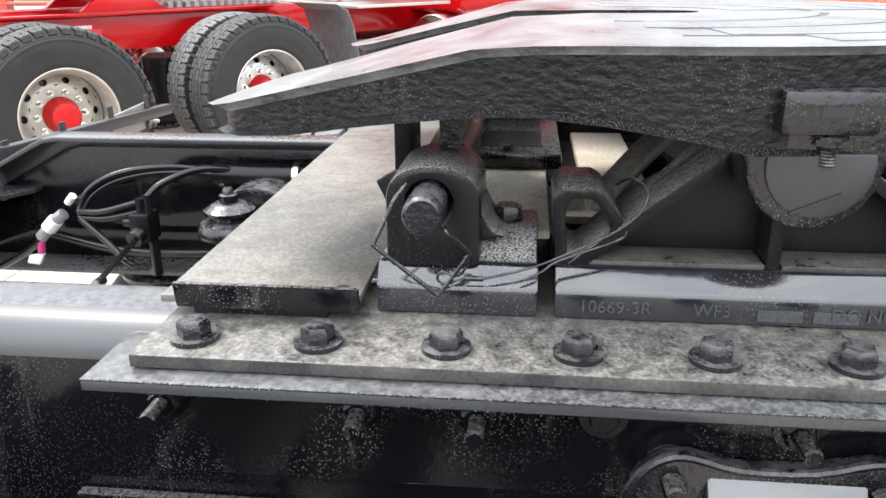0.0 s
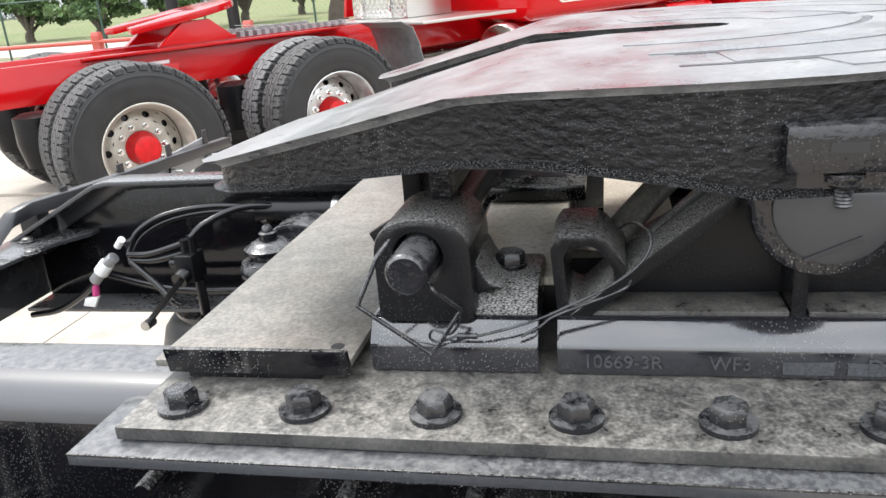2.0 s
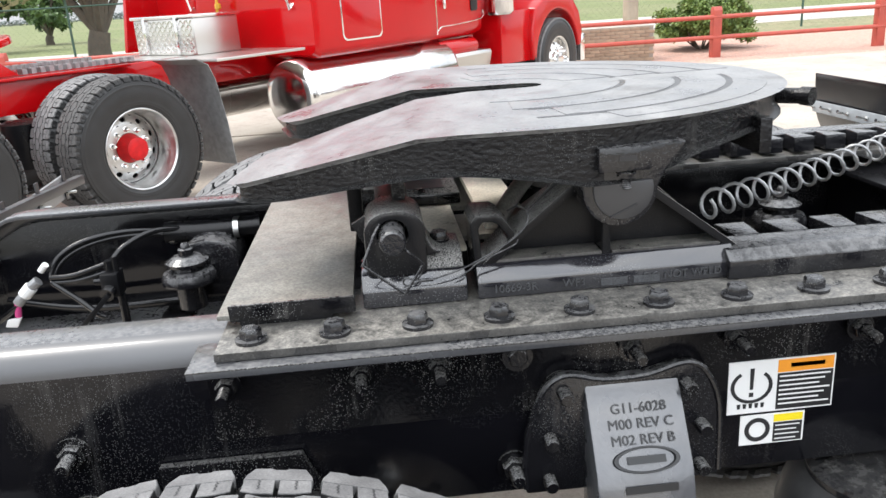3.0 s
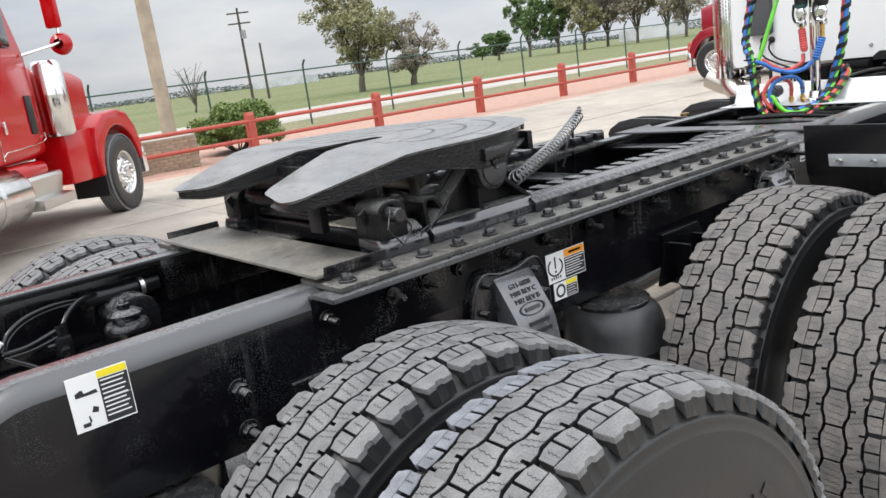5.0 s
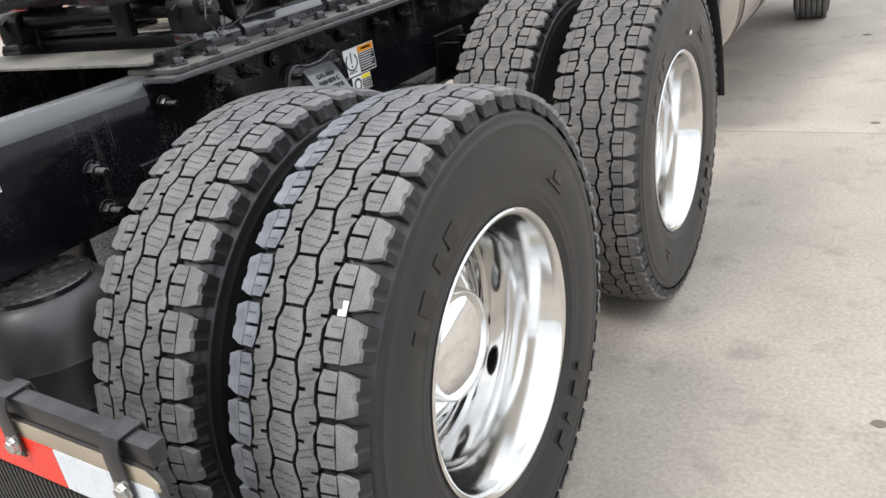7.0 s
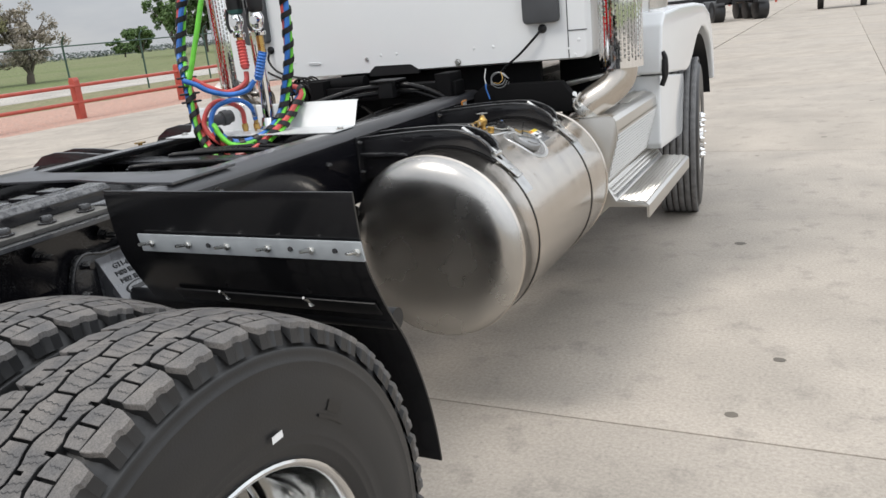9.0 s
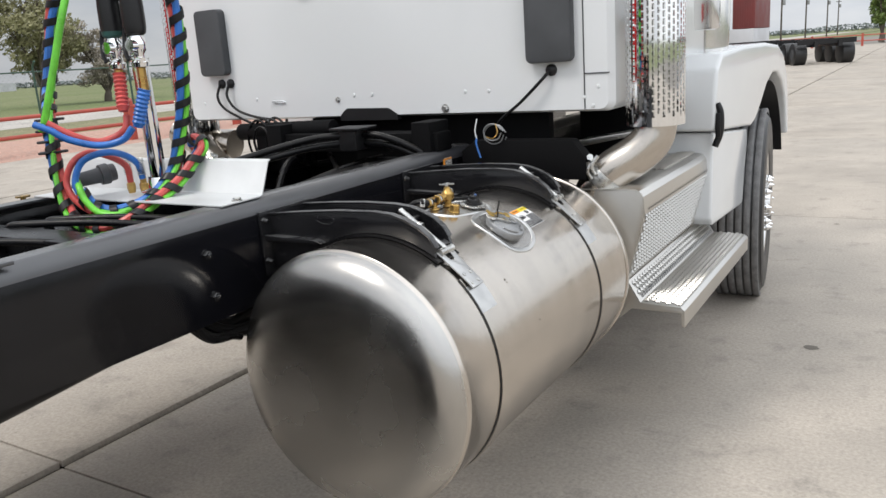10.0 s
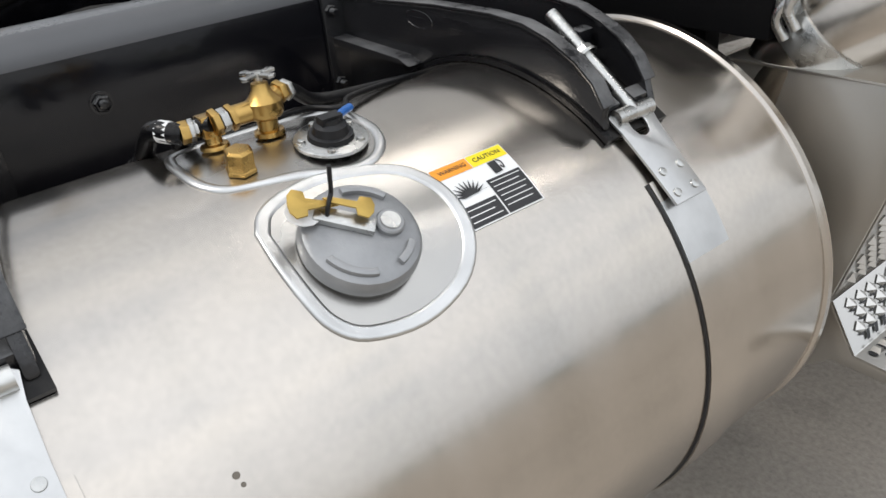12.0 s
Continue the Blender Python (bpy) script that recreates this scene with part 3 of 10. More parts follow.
def pavement():
    """Concrete slabs, one by one, over a darker bed that shows in the joints."""
    bm = bmesh.new()
    prism(bm, [(-12.75, -0.3), (-12.75, rise(-12.75) - 0.022), (-0.9, -0.022), (62, -0.022), (62, -0.3)], "y", -40, 150)
    bed = tagged(part("pavement", bm, M_joint), "broad pale tan concrete yard with sawn joints and small stains", "pavement", kind="structure")
    ORG[bed] = Vector((0, 0, 0))
    w, h, gap = 3.62, 5.3, 0.008
    bm = bmesh.new()
    box(bm, gap / 2, w - gap / 2, gap / 2, h - gap / 2, -0.03, 0.0)
    slab = mesh_of("slab", bm, M_concrete, 0.006)
    for i in range(-4, 7):
        for j in range(-5, 16):
            x0 = 2.735 + (i - 1) * w
            if x0 < -14:
                continue
            m = Matrix.Translation((x0, 2.75 + (j - 1) * h, rise(x0)))
            m[2][0] = (rise(x0 + w) - rise(x0)) / w
            place("slab", slab, bed, m)
    bm = bmesh.new()
    box(bm, gap / 2, 0.91, gap / 2, h - gap / 2, -0.03, 0.0)
    strip = mesh_of("slab", bm, M_concrete, 0.006)
    for j in range(-5, 16):
        m = Matrix.Translation((-12.66, 2.75 + (j - 1) * h, rise(-12.66)))
        place("slab", strip, bed, m)
    rng = random.Random(5)
    bm = bmesh.new()
    for x, y, r in [(2.35, 0.62, 0.035), (2.2, 0.2, 0.025), (3.0, 0.5, 0.06), (2.6, 1.6, 0.02), (1.9, 0.35, 0.02), (3.3, 1.2, 0.05)] + \
            [(rng.uniform(1.4, 6.5), rng.uniform(-1, 12), rng.uniform(0.008, 0.035)) for _ in range(50)]:
        vs = []
        a0 = rng.uniform(0, 6)
        for k in range(14):
            a = 2 * math.pi * k / 14
            rr = r * (0.75 + 0.5 * abs(noise.noise((math.cos(a) + a0, math.sin(a), r * 40))))
            vs.append(bm.verts.new((x + rr * math.cos(a) * 1.25, y + rr * math.sin(a), 0.0015)))
        bm.faces.new(vs)
    tagged(part("oil_stains", bm, M_stain), "small dark oil spots and stains on concrete", "stain", kind="stuff")


ground_sheet()
pavement()

# ---- wheels ----
TYRE_R, AX_R, AX_F = 0.542, -0.370, 0.975


def tyre_profile(R=TYRE_R, w=0.278, rim=0.292):
    c = R - 0.016
    half = [(0.0, c), (0.06, c - 0.001), (0.100, c - 0.006), (0.114, c - 0.014), (0.120, c - 0.026), (0.125, c - 0.036),
            (0.1300, c - 0.0375), (0.1315, c - 0.040), (0.1318, c - 0.046), (0.1335, c - 0.058), (0.1350, c - 0.0600), (0.1352, c - 0.0625), (0.1348, c - 0.064),
            (0.1372, c - 0.085), (w / 2, c - 0.110), (w / 2 - 0.0005, c - 0.135), (0.1355, c - 0.160), (0.132, c - 0.180),
            (0.1325, c - 0.182), (0.1318, c - 0.185), (0.129, c - 0.197), (0.1295, c - 0.199), (0.128, c - 0.202), (0.122, rim + 0.018), (0.116, rim + 0.004), (0.108, rim)]
    return [(-h, r) for h, r in half[::-1]] + half[1:]


PITCHES = 42


def block_shapes():
    """One pitch of the tread by column: (points across in metres and along in pitches, its shift, whether it is a shoulder lug)."""
    mid = [(-0.0175, .03), (-0.020, .16), (-0.026, .30), (-0.026, .62), (-0.020, .80), (-0.0175, .97), (0.0175, .97), (0.020, .84), (0.026, .70), (0.026, .38), (0.020, .20), (0.0175, .03)]
    rib = [(0.0245, -.013), (0.027, .18), (0.0325, .36), (0.0325, .46), (0.044, .455), (0.044, .535), (0.0325, .54), (0.0325, .70), (0.027, .84), (0.0245, 1.013),
           (0.0655, 1.013), (0.0655, .86), (0.0595, .72), (0.0595, .60), (0.0595, .34), (0.0655, .18), (0.0655, .14), (0.053, .13), (0.053, .06), (0.0655, .05), (0.0655, -.013)]
    sh1 = [(0.0725, .06), (0.0675, .22), (0.0665, .47), (0.0955, .465), (0.0965, .07)]
    sh2 = [(0.0665, .53), (0.0675, .74), (0.0725, .94), (0.0965, .93), (0.0955, .525)]
    lug = [(0.0978, .05), (0.0978, .95), (0.108, .93), (0.117, .885), (0.1265, .845), (0.1265, .62), (0.1225, .57), (0.1225, .43), (0.1265, .38), (0.1265, .155), (0.117, .115), (0.108, .07)]
    cols = [(mid, 0.0, False), (rib, 0.0, False), (sh1, 0.0, False), (sh2, 0.0, False), (lug, 0.0, True)]
    return cols + [([(-x, 1 - y) for x, y in s], 1.0 - o, f) for s, o, f in cols[1:]]


def tread_at(x, y, rad):
    """A point on the crowned tread; y counts pitches."""
    a = y * 2 * math.pi / PITCHES
    rr = rad - 0.013 * (abs(x) / 0.126) ** 2.6
    return (x, rr * math.cos(a), rr * math.sin(a))


def block_mesh(bm, shape, turn, lug=False, R=TYRE_R):
    cx, cy = sum(p[0] for p in shape) / len(shape), sum(p[1] for p in shape) / len(shape)
    rows = []
    for k, rad in ((1.02, R - 0.021), (1.005, R - 0.010), (1.0, R - 0.0012), (0.975, R)):
        row = []
        for x, y in shape:
            if lug and abs(x) > 0.12 and rad < R - 0.015:
                row.append(bm.verts.new(tread_at(math.copysign(0.1318, x), y + turn, R - 0.032)))
            else:
                row.append(bm.verts.new(tread_at(cx + (x - cx) * k, cy + (y - cy) * k + turn, rad)))
        rows.append(row)
    n = len(shape)
    for A, B, mi in ((rows[0], rows[1], 1), (rows[1], rows[2], 0 if lug else 1), (rows[2], rows[3], 0)):
        for i in range(n):
            f = bm.faces.new((A[i], A[(i + 1) % n], B[(i + 1) % n], B[i]))
            f.material_index = mi
    bm.faces.new(rows[-1])


def sipe_mesh(bm, R=TYRE_R):
    """Fine wavy cuts across the blocks."""
    lines = []
    for y in (0.22, 0.40, 0.60, 0.78):
        lines.append((-0.019, 0.019, y, 0.06))
    for s in (1, -1):
        for y in (0.24, 0.36, 0.70, 0.84):
            lines.append((s * 0.032, s * 0.060, y if s > 0 else 1 - y, -0.10 * s))
        for y in (0.27, 0.74):
            lines.append((s * 0.0745, s * 0.0945, y if s > 0 else 1 - y, 0.0))
    for t in range(PITCHES):
        for x0, x1, y, slant in lines:
            n = 6
            top, bot = [], []
            for i in range(n + 1):
                k = i / n
                x = x0 + (x1 - x0) * k
                yy = y + slant * k + (0.016 if i % 2 else -0.016)
                top.append(bm.verts.new(tread_at(x, t + yy + 0.007, R + 0.0004)))
                bot.append(bm.verts.new(tread_at(x, t + yy - 0.007, R + 0.0004)))
            for i in range(n):
                bm.faces.new((bot[i], bot[i + 1], top[i + 1], top[i]))


def sidewall_marks():
    """One mesh for each raised bar that stands in for the moulded writing."""
    def plate(r0, r1, a0, a1, x):
        n = max(2, int(abs(a1 - a0) / 3))
        bm = bmesh.new()
        rows = []
        for i in range(n + 1):
            a = radians(a0 + (a1 - a0) * i / n)
            rows.append([bm.verts.new((x + dx, r * math.cos(a), r * math.sin(a))) for r, dx in ((r0, 0.0), (r0, 0.0012), (r1, 0.0012), (r1, 0.0))])
        for A, B in zip(rows, rows[1:]):
            for i in range(3):
                bm.faces.new((A[i], A[i + 1], B[i + 1], B[i]))
        WHEEL["marks"].append(mesh_of("sidewall_bar", bm, M_emboss))
    for c0 in (112, 292):
        for k in range(4):
            plate(0.366, 0.408, c0 + 9.5 * k, c0 + 9.5 * k + (3.2 if k % 2 else 5.6), 0.1394)
    for c0 in (40, 220):
        plate(0.385, 0.405, c0, c0 + 6, 0.1392)
        plate(0.372, 0.378, c0 - 3, c0 + 9, 0.1383)



def disc_with_openings(bm, r0, r1, h_of, count, hole_r, hole_w, seg=20):
    """A wheel disc between radii r0 and r1 with oval hand holes at hole_r."""
    sect = 2 * math.pi / count
    hr = (r1 - r0) * 0.30
    for k in range(count):
        a0 = k * sect
        outer, inner, deep = [], [], []
        for i in range(seg):
            t = 2 * math.pi * i / seg
            c, s = math.cos(t), math.sin(t)
            m = max(abs(c), abs(s))
            x, y = c / m, s / m
            r, a = (r0 + r1) / 2 + y * (r1 - r0) / 2, a0 + x * sect / 2
            outer.append(bm.verts.new((h_of(r), r * math.cos(a), r * math.sin(a))))
            for row, push in ((inner, 0), (deep, -0.012)):
                r, a = hole_r + s * hr, a0 + c * hole_w / hole_r
                row.append(bm.verts.new((h_of(r) + push, r * math.cos(a), r * math.sin(a))))
        for i in range(seg):
            j = (i + 1) % seg
            bm.faces.new((outer[i], outer[j], inner[j], inner[i]))
            bm.faces.new((inner[i], inner[j], deep[j], deep[i]))


WHEEL = {}


def wheel_meshes():
    bm = bmesh.new()
    lathe(bm, tyre_profile(), (0, 0, 0), "x", 88)
    WHEEL["tyre"] = mesh_of("tyre", bm, M_rubber, ang=50)
    for key, m in (("tread", M_tread), ("tread_brown", M_treadrust), ("tread_worn", M_treadworn)):
        bm = bmesh.new()
        for t in range(PITCHES):
            for s, o, f in block_shapes():
                block_mesh(bm, s, t + o, f)
        WHEEL[key] = mesh_of("tread", bm, [m, M_rubber], ang=25)
    bm = bmesh.new()
    sipe_mesh(bm)
    WHEEL["sipes"] = mesh_of("tread_sipe", bm, M_ink)
    WHEEL["marks"] = []
    sidewall_marks()
    WHEEL["blocks"] = []
    for s, o, f in block_shapes():
        bm = bmesh.new()
        block_mesh(bm, s, o, f)
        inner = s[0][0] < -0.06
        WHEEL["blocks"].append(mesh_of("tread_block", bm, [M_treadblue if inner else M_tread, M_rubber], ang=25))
    # outer dual rim: deep dish, its disc far inboard
    for key, m in (("rim", M_polish), ("rim_pale", M_wheelwhite), ("rim_satin", M_strapmetal)):
        bm = bmesh.new()
        lathe(bm, [(-0.115, 0.283), (-0.10, 0.270), (-0.05, 0.262), (0.035, 0.257), (0.085, 0.277), (0.104, 0.282), (0.115, 0.285), (0.122, 0.290), (0.1245, 0.296), (0.122, 0.3005), (0.113, 0.3005), (0.108, 0.290)], (0, 0, 0), "x", 72)
        hd = lambda r: -0.055 - 0.035 * max(0.0, (r - 0.19) / 0.07) if r > 0.19 else -0.055
        lathe(bm, [(hd(0.252), 0.262), (hd(0.247), 0.2475)], (0, 0, 0), "x", 72)
        disc_with_openings(bm, 0.182, 0.2475, hd, 10, 0.214, 0.0245)
        lathe(bm, [(hd(0.182), 0.182), (-0.053, 0.165), (-0.053, 0.112)], (0, 0, 0), "x", 72)
        WHEEL[key] = mesh_of("rim", bm, m, ang=40)
    bm = bmesh.new()
    lathe(bm, [(-0.03, 0.176), (0.0, 0.172), (0.008, 0.165), (0.012, 0.128), (0.055, 0.118), (0.063, 0.11), (0.072, 0.085), (0.085, 0.05), (0.089, 0.0)], (0, 0, 0), "x", 56)
    WHEEL["cover"] = mesh_of("hub_cover", bm, M_chrome, ang=50)
    bm = bmesh.new()
    lathe(bm, [(-0.02, 0.11), (0.02, 0.10), (0.05, 0.088), (0.085, 0.085), (0.09, 0.078), (0.096, 0.05), (0.098, 0.0)], (0, 0, 0), "x", 40)
    WHEEL["redhub"] = mesh_of("hub", bm, M_redhub, ang=40)
    bm = bmesh.new()
    lathe(bm, [(-0.20, 0.20), (-0.20, 0.245), (-0.108, 0.245), (-0.104, 0.236), (-0.104, 0.10)], (0, 0, 0), "x", 48)
    WHEEL["drum"] = mesh_of("brake_drum", bm, M_inner, ang=40)
    bm = bmesh.new()
    hexbolt(bm, (0, 0, 0), (1, 0, 0), 0.017, 0.03, 1.3, 0.02)
    WHEEL["nut"] = mesh_of("lug_nut", bm, M_chrome, ang=30)
    bm = bmesh.new()
    lathe(bm, [(0, 0.021), (0.030, 0.021), (0.034, 0.0185), (0.042, 0.013), (0.058, 0.004), (0.059, 0.0)], (0, 0, 0), "x", 16)
    WHEEL["spike"] = mesh_of("nut_cover", bm, M_chrome, ang=30)
    # steer rim: disc outboard
    bm = bmesh.new()
    lathe(bm, [(-0.115, 0.292), (-0.05, 0.262), (0.03, 0.262), (0.10, 0.270), (0.115, 0.280), (0.122, 0.292), (0.122, 0.300), (0.113, 0.3005)], (0, 0, 0), "x", 64)
    hs = lambda r: 0.05 + 0.05 * (0.26 - r) / 0.08
    lathe(bm, [(hs(0.262), 0.264), (hs(0.25), 0.25)], (0, 0, 0), "x", 64)
    disc_with_openings(bm, 0.185, 0.25, hs, 10, 0.217, 0.028)
    lathe(bm, [(hs(0.185), 0.185), (0.105, 0.17), (0.105, 0.08), (0.15, 0.075), (0.155, 0.06), (0.158, 0.0)], (0, 0, 0), "x", 64)
    WHEEL["steer_rim"] = mesh_of("rim", bm, M_polish, ang=40)
    bm = bmesh.new()
    prof = tyre_profile()
    lathe(bm, [(h, r + (0.013 if r > TYRE_R - 0.03 else 0.0)) for h, r in prof], (0, 0, 0), "x", 72)
    WHEEL["steer_tyre"] = mesh_of("tyre", bm, M_rubber, ang=50)
    bm = bmesh.new()
    for x0, x1 in ((-0.118, -0.087), (-0.079, -0.046), (-0.038, -0.005), (0.003, 0.036), (0.044, 0.077), (0.085, 0.118)):
        k = TYRE_R
        lathe(bm, [(x0, k - 0.02), (x0 + 0.001, k - 0.001), (x0 + 0.004, k + 0.0012), (x1 - 0.004, k + 0.0012), (x1 - 0.001, k - 0.001), (x1, k - 0.02)], (0, 0, 0), "x", 72)
    WHEEL["steer_tread"] = mesh_of("tread", bm, M_tread, ang=40)


wheel_meshes()


def drive_wheel(parent, m, spin=0.0, brown=False, cover=True, hub=False, blocks=False, pale=False, label="", side=1, sipes=False, marks=0):
    """A wheel as a part of its truck; its local x points outboard."""
    w = place("drive_wheel", WHEEL["rim_pale" if pale else "rim_satin" if hub else "rim"], parent, m @ pose(0, 0, 0, spin), label)
    place("tyre", WHEEL["tyre"], w, Matrix())
    if blocks:
        k = 360.0 / PITCHES
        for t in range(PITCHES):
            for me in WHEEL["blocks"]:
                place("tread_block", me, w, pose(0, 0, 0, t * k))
    else:
        place("tread", WHEEL["tread_worn" if hub or pale else "tread_brown" if brown else "tread"], w, Matrix())
    if sipes:
        tagged(place("tread_sipe", WHEEL["sipes"], w, Matrix()), kind="stuff")
    if marks:
        for me in WHEEL["marks"]:
            place("sidewall_bar", me, w, pose(0, 0, 0, -spin + 2 * marks))
    if cover:
        place("hub_cover", WHEEL["cover"], w, Matrix.Translation((-0.045, 0, 0)), "mirror-bright domed chrome hub cover")
    if hub:
        place("brake_drum", WHEEL["drum"], w, Matrix())
        place("hub", WHEEL["redhub"], w, Matrix.Translation((-0.03, 0, 0)), "red painted hub")
        for i in range(10):
            a = 2 * math.pi * i / 10
            place("lug_nut", WHEEL["nut"], w, Matrix.Translation((-0.053, 0.143 * math.cos(a), 0.143 * math.sin(a))))
    return w


def steer_wheel(parent, m, label=""):
    w = place("steer_wheel", WHEEL["steer_rim"], parent, m, label)
    place("tyre", WHEEL["steer_tyre"], w, Matrix())
    place("tread", WHEEL["steer_tread"], w, Matrix())
    for i in range(10):
        a = 2 * math.pi * i / 10
        place("nut_cover", WHEEL["spike"], w, Matrix.Translation((0.105, 0.143 * math.cos(a), 0.143 * math.sin(a))))
    return w


def axle_wheels(parent, y, blocks=False, brown=False, hub=False, pale=False, zc=None, seed=0):
    zc = zc or TYRE_R - 0.003
    for side in (1, -1):
        turn = pose(0, 0, 0, 0, 0, 0 if side > 0 else 180)
        zs = zc if side > 0 else zc + 0.024
        yw = y if side > 0 or hub else y - 0.04
        for x, outer in ((1.118, True), (0.773, False)):
            flip = pose(0, 0, 0, 0, 0, 0 if outer else 180)
            drive_wheel(parent, Matrix.Translation((side * x, yw, zs)) @ turn @ flip, spin=37 * side + 11 * y * 10 + (0 if outer else 3.3) + seed, brown=brown and side > 0,
                        cover=outer and not hub, hub=outer and hub, blocks=blocks and outer and side > 0, pale=pale, sipes=side > 0 and not hub, marks=(1 if seed == 0 else 5) if outer and side > 0 and not hub else 0)


# ---- the white truck ----
TOP, BOT, WEB = 1.130, 0.855, 0.437
truck = thing("semi_truck", (0, 2.5, 0), "white semi truck with bare black chassis and polished fuel tank", "truck")


def rail(side):
    """A channel rail whose tail slopes down at the back."""
    s = side
    bm = bmesh.new()
    web = [(-1.215, BOT), (6.9, BOT), (6.9, TOP - 0.034), (-0.960, TOP - 0.034), (-1.0, TOP - 0.042), (-1.215, 0.976)]
    prism(bm, web, "x", s * WEB, s * (WEB - 0.009))
    r = part("frame_rail", bm, M_blackweb, truck, "glossy black steel channel rail with a sloping tail", 0.002)
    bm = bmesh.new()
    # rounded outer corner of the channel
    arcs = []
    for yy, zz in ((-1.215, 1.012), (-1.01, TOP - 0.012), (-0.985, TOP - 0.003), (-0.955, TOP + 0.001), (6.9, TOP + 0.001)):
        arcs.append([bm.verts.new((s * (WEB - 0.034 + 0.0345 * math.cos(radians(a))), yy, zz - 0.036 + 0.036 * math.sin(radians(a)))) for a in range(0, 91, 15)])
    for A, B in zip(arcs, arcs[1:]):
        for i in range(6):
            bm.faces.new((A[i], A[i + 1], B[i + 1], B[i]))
    part("rail_corner", bm, M_sheen, r, "rounded corner of the channel, bluish sky sheen put in its colour", ang=60)
    bm = bmesh.new()
    path = [(6.9, TOP - 0.008), (-0.965, TOP - 0.008), (-0.99, TOP - 0.012), (-1.01, TOP - 0.021), (-1.215, 1.003)]
    P = path[::-1]
    bent_sheet(bm, P, "x", s * (WEB - 0.090), s * (WEB - 0.033), 0.009)
    box(bm, s * (WEB - 0.09), s * (WEB - 0.005), -1.215, 6.9, BOT, BOT + 0.008)
    part("flange", bm, M_flange, r, "upper flange, dusty, with sky sheen put in its colour", 0.0025)
    return r


rails = {1: rail(1), -1: rail(-1)}



def web_studs(side, rows, parent, big=False):
    for y, z in rows:
        bm = bmesh.new()
        hexbolt(bm, (side * (WEB + (0.012 if not big else 0.0)), y, z), (side, 0, 0), 0.013 if not big else 0.016, 0.014, 1.5, 0.030)
        part("bolt", bm, M_black, parent)


SLIDE_END = 1.47


def mounting_angle(side):
    s = side
    bm = bmesh.new()
    path = [(s * (WEB + 0.096), 1.119), (s * (WEB + 0.012), 1.119), (s * (WEB + 0.004), 1.116), (s * (WEB + 0.001), 1.108), (s * (WEB + 0.001), 0.982)]
    bent_sheet(bm, path, "y", -0.412, 1.625, (-s) * 0.011)
    # only the top leg gets the paler colour: dust and painted sky reflection
    for f in bm.faces:
        f.material_index = 1 if f.calc_center_median().z > 1.1172 else 0
    a = part("mounting_angle", bm, [M_black, M_flange], truck, "black bolted steel mounting angle along the rail", 0.0015)
    bm = bmesh.new()
    prism(bm, [(s * 0.352, -0.380), (s * 0.513, -0.380), (s * 0.513, SLIDE_END), (s * 0.29, SLIDE_END), (s * 0.29, -0.205), (s * 0.352, -0.205)], "z", 1.1315, 1.1425)
    p = part("slide_plate", bm, M_slide, truck, "mottled greasy black steel slide plate with pale dust", 0.0012)
    for i in range(int((SLIDE_END + 0.33) / 0.1035) + 1):
        bm = bmesh.new()
        hexbolt(bm, (s * 0.480, -0.339 + 0.1035 * i, 1.1425), (0, 0, 1), 0.0125, 0.0165, 1.6)
        part("bolt", bm, M_castflat, p)
    ys = [-0.385, -0.21, -0.108, 0.155, 0.30, 0.475, 0.62, 0.78, 0.95, 1.12, 1.30, 1.48]
    web_studs(s, [(y, 1.068) for y in ys], a)
    bm = bmesh.new()
    hexbolt(bm, (s * (WEB + 0.012), -0.002, 1.071), (s, 0, 0), 0.013, 0.008, 1.6)
    part("bolt", bm, M_black, a)


for sd in (1, -1):
    mounting_angle(sd)
    web_studs(sd, [(-0.600, 0.985), (-0.595, 0.895), (-0.38, 0.905), (-0.35, 0.875), (-0.01, 0.897), (1.66, 1.062), (1.805, 1.064), (1.905, 1.064)], rails[sd], True)
    for y, z in ((2.47, 1.03), (2.48, 0.92), (3.0, 1.03), (3.02, 0.93), (4.1, 1.04)):
        bm = bmesh.new()
        hexbolt(bm, (sd * WEB, y, z), (sd, 0, 0), 0.011, 0.010, 1.4, 0.008)
        part("bolt", bm, M_black, rails[sd])


def shock_bracket(side, y0):
    s = side
    bm = bmesh.new()
    prism(bm, [(y0, 0.958), (y0 + 0.19, 0.958), (y0 + 0.215, 0.90), (y0 + 0.215, 0.80), (y0 - 0.03, 0.80), (y0 - 0.0, 0.9)], "x", s * (WEB + 0.002), s * (WEB + 0.014))
    box(bm, s * (WEB + 0.002), s * (WEB + 0.09), y0 + 0.02, y0 + 0.032, 0.80, 0.93)
    box(bm, s * (WEB + 0.002), s * (WEB + 0.09), y0 + 0.15, y0 + 0.162, 0.80, 0.93)
    cyl(bm, (s * (WEB + 0.05), y0 + 0.09, 0.86), (s * (WEB + 0.05), y0 + 0.06, 0.42), 0.036, 20)
    part("shock_absorber", bm, M_black, truck, "black shock absorber under a plate bracket", 0.002)


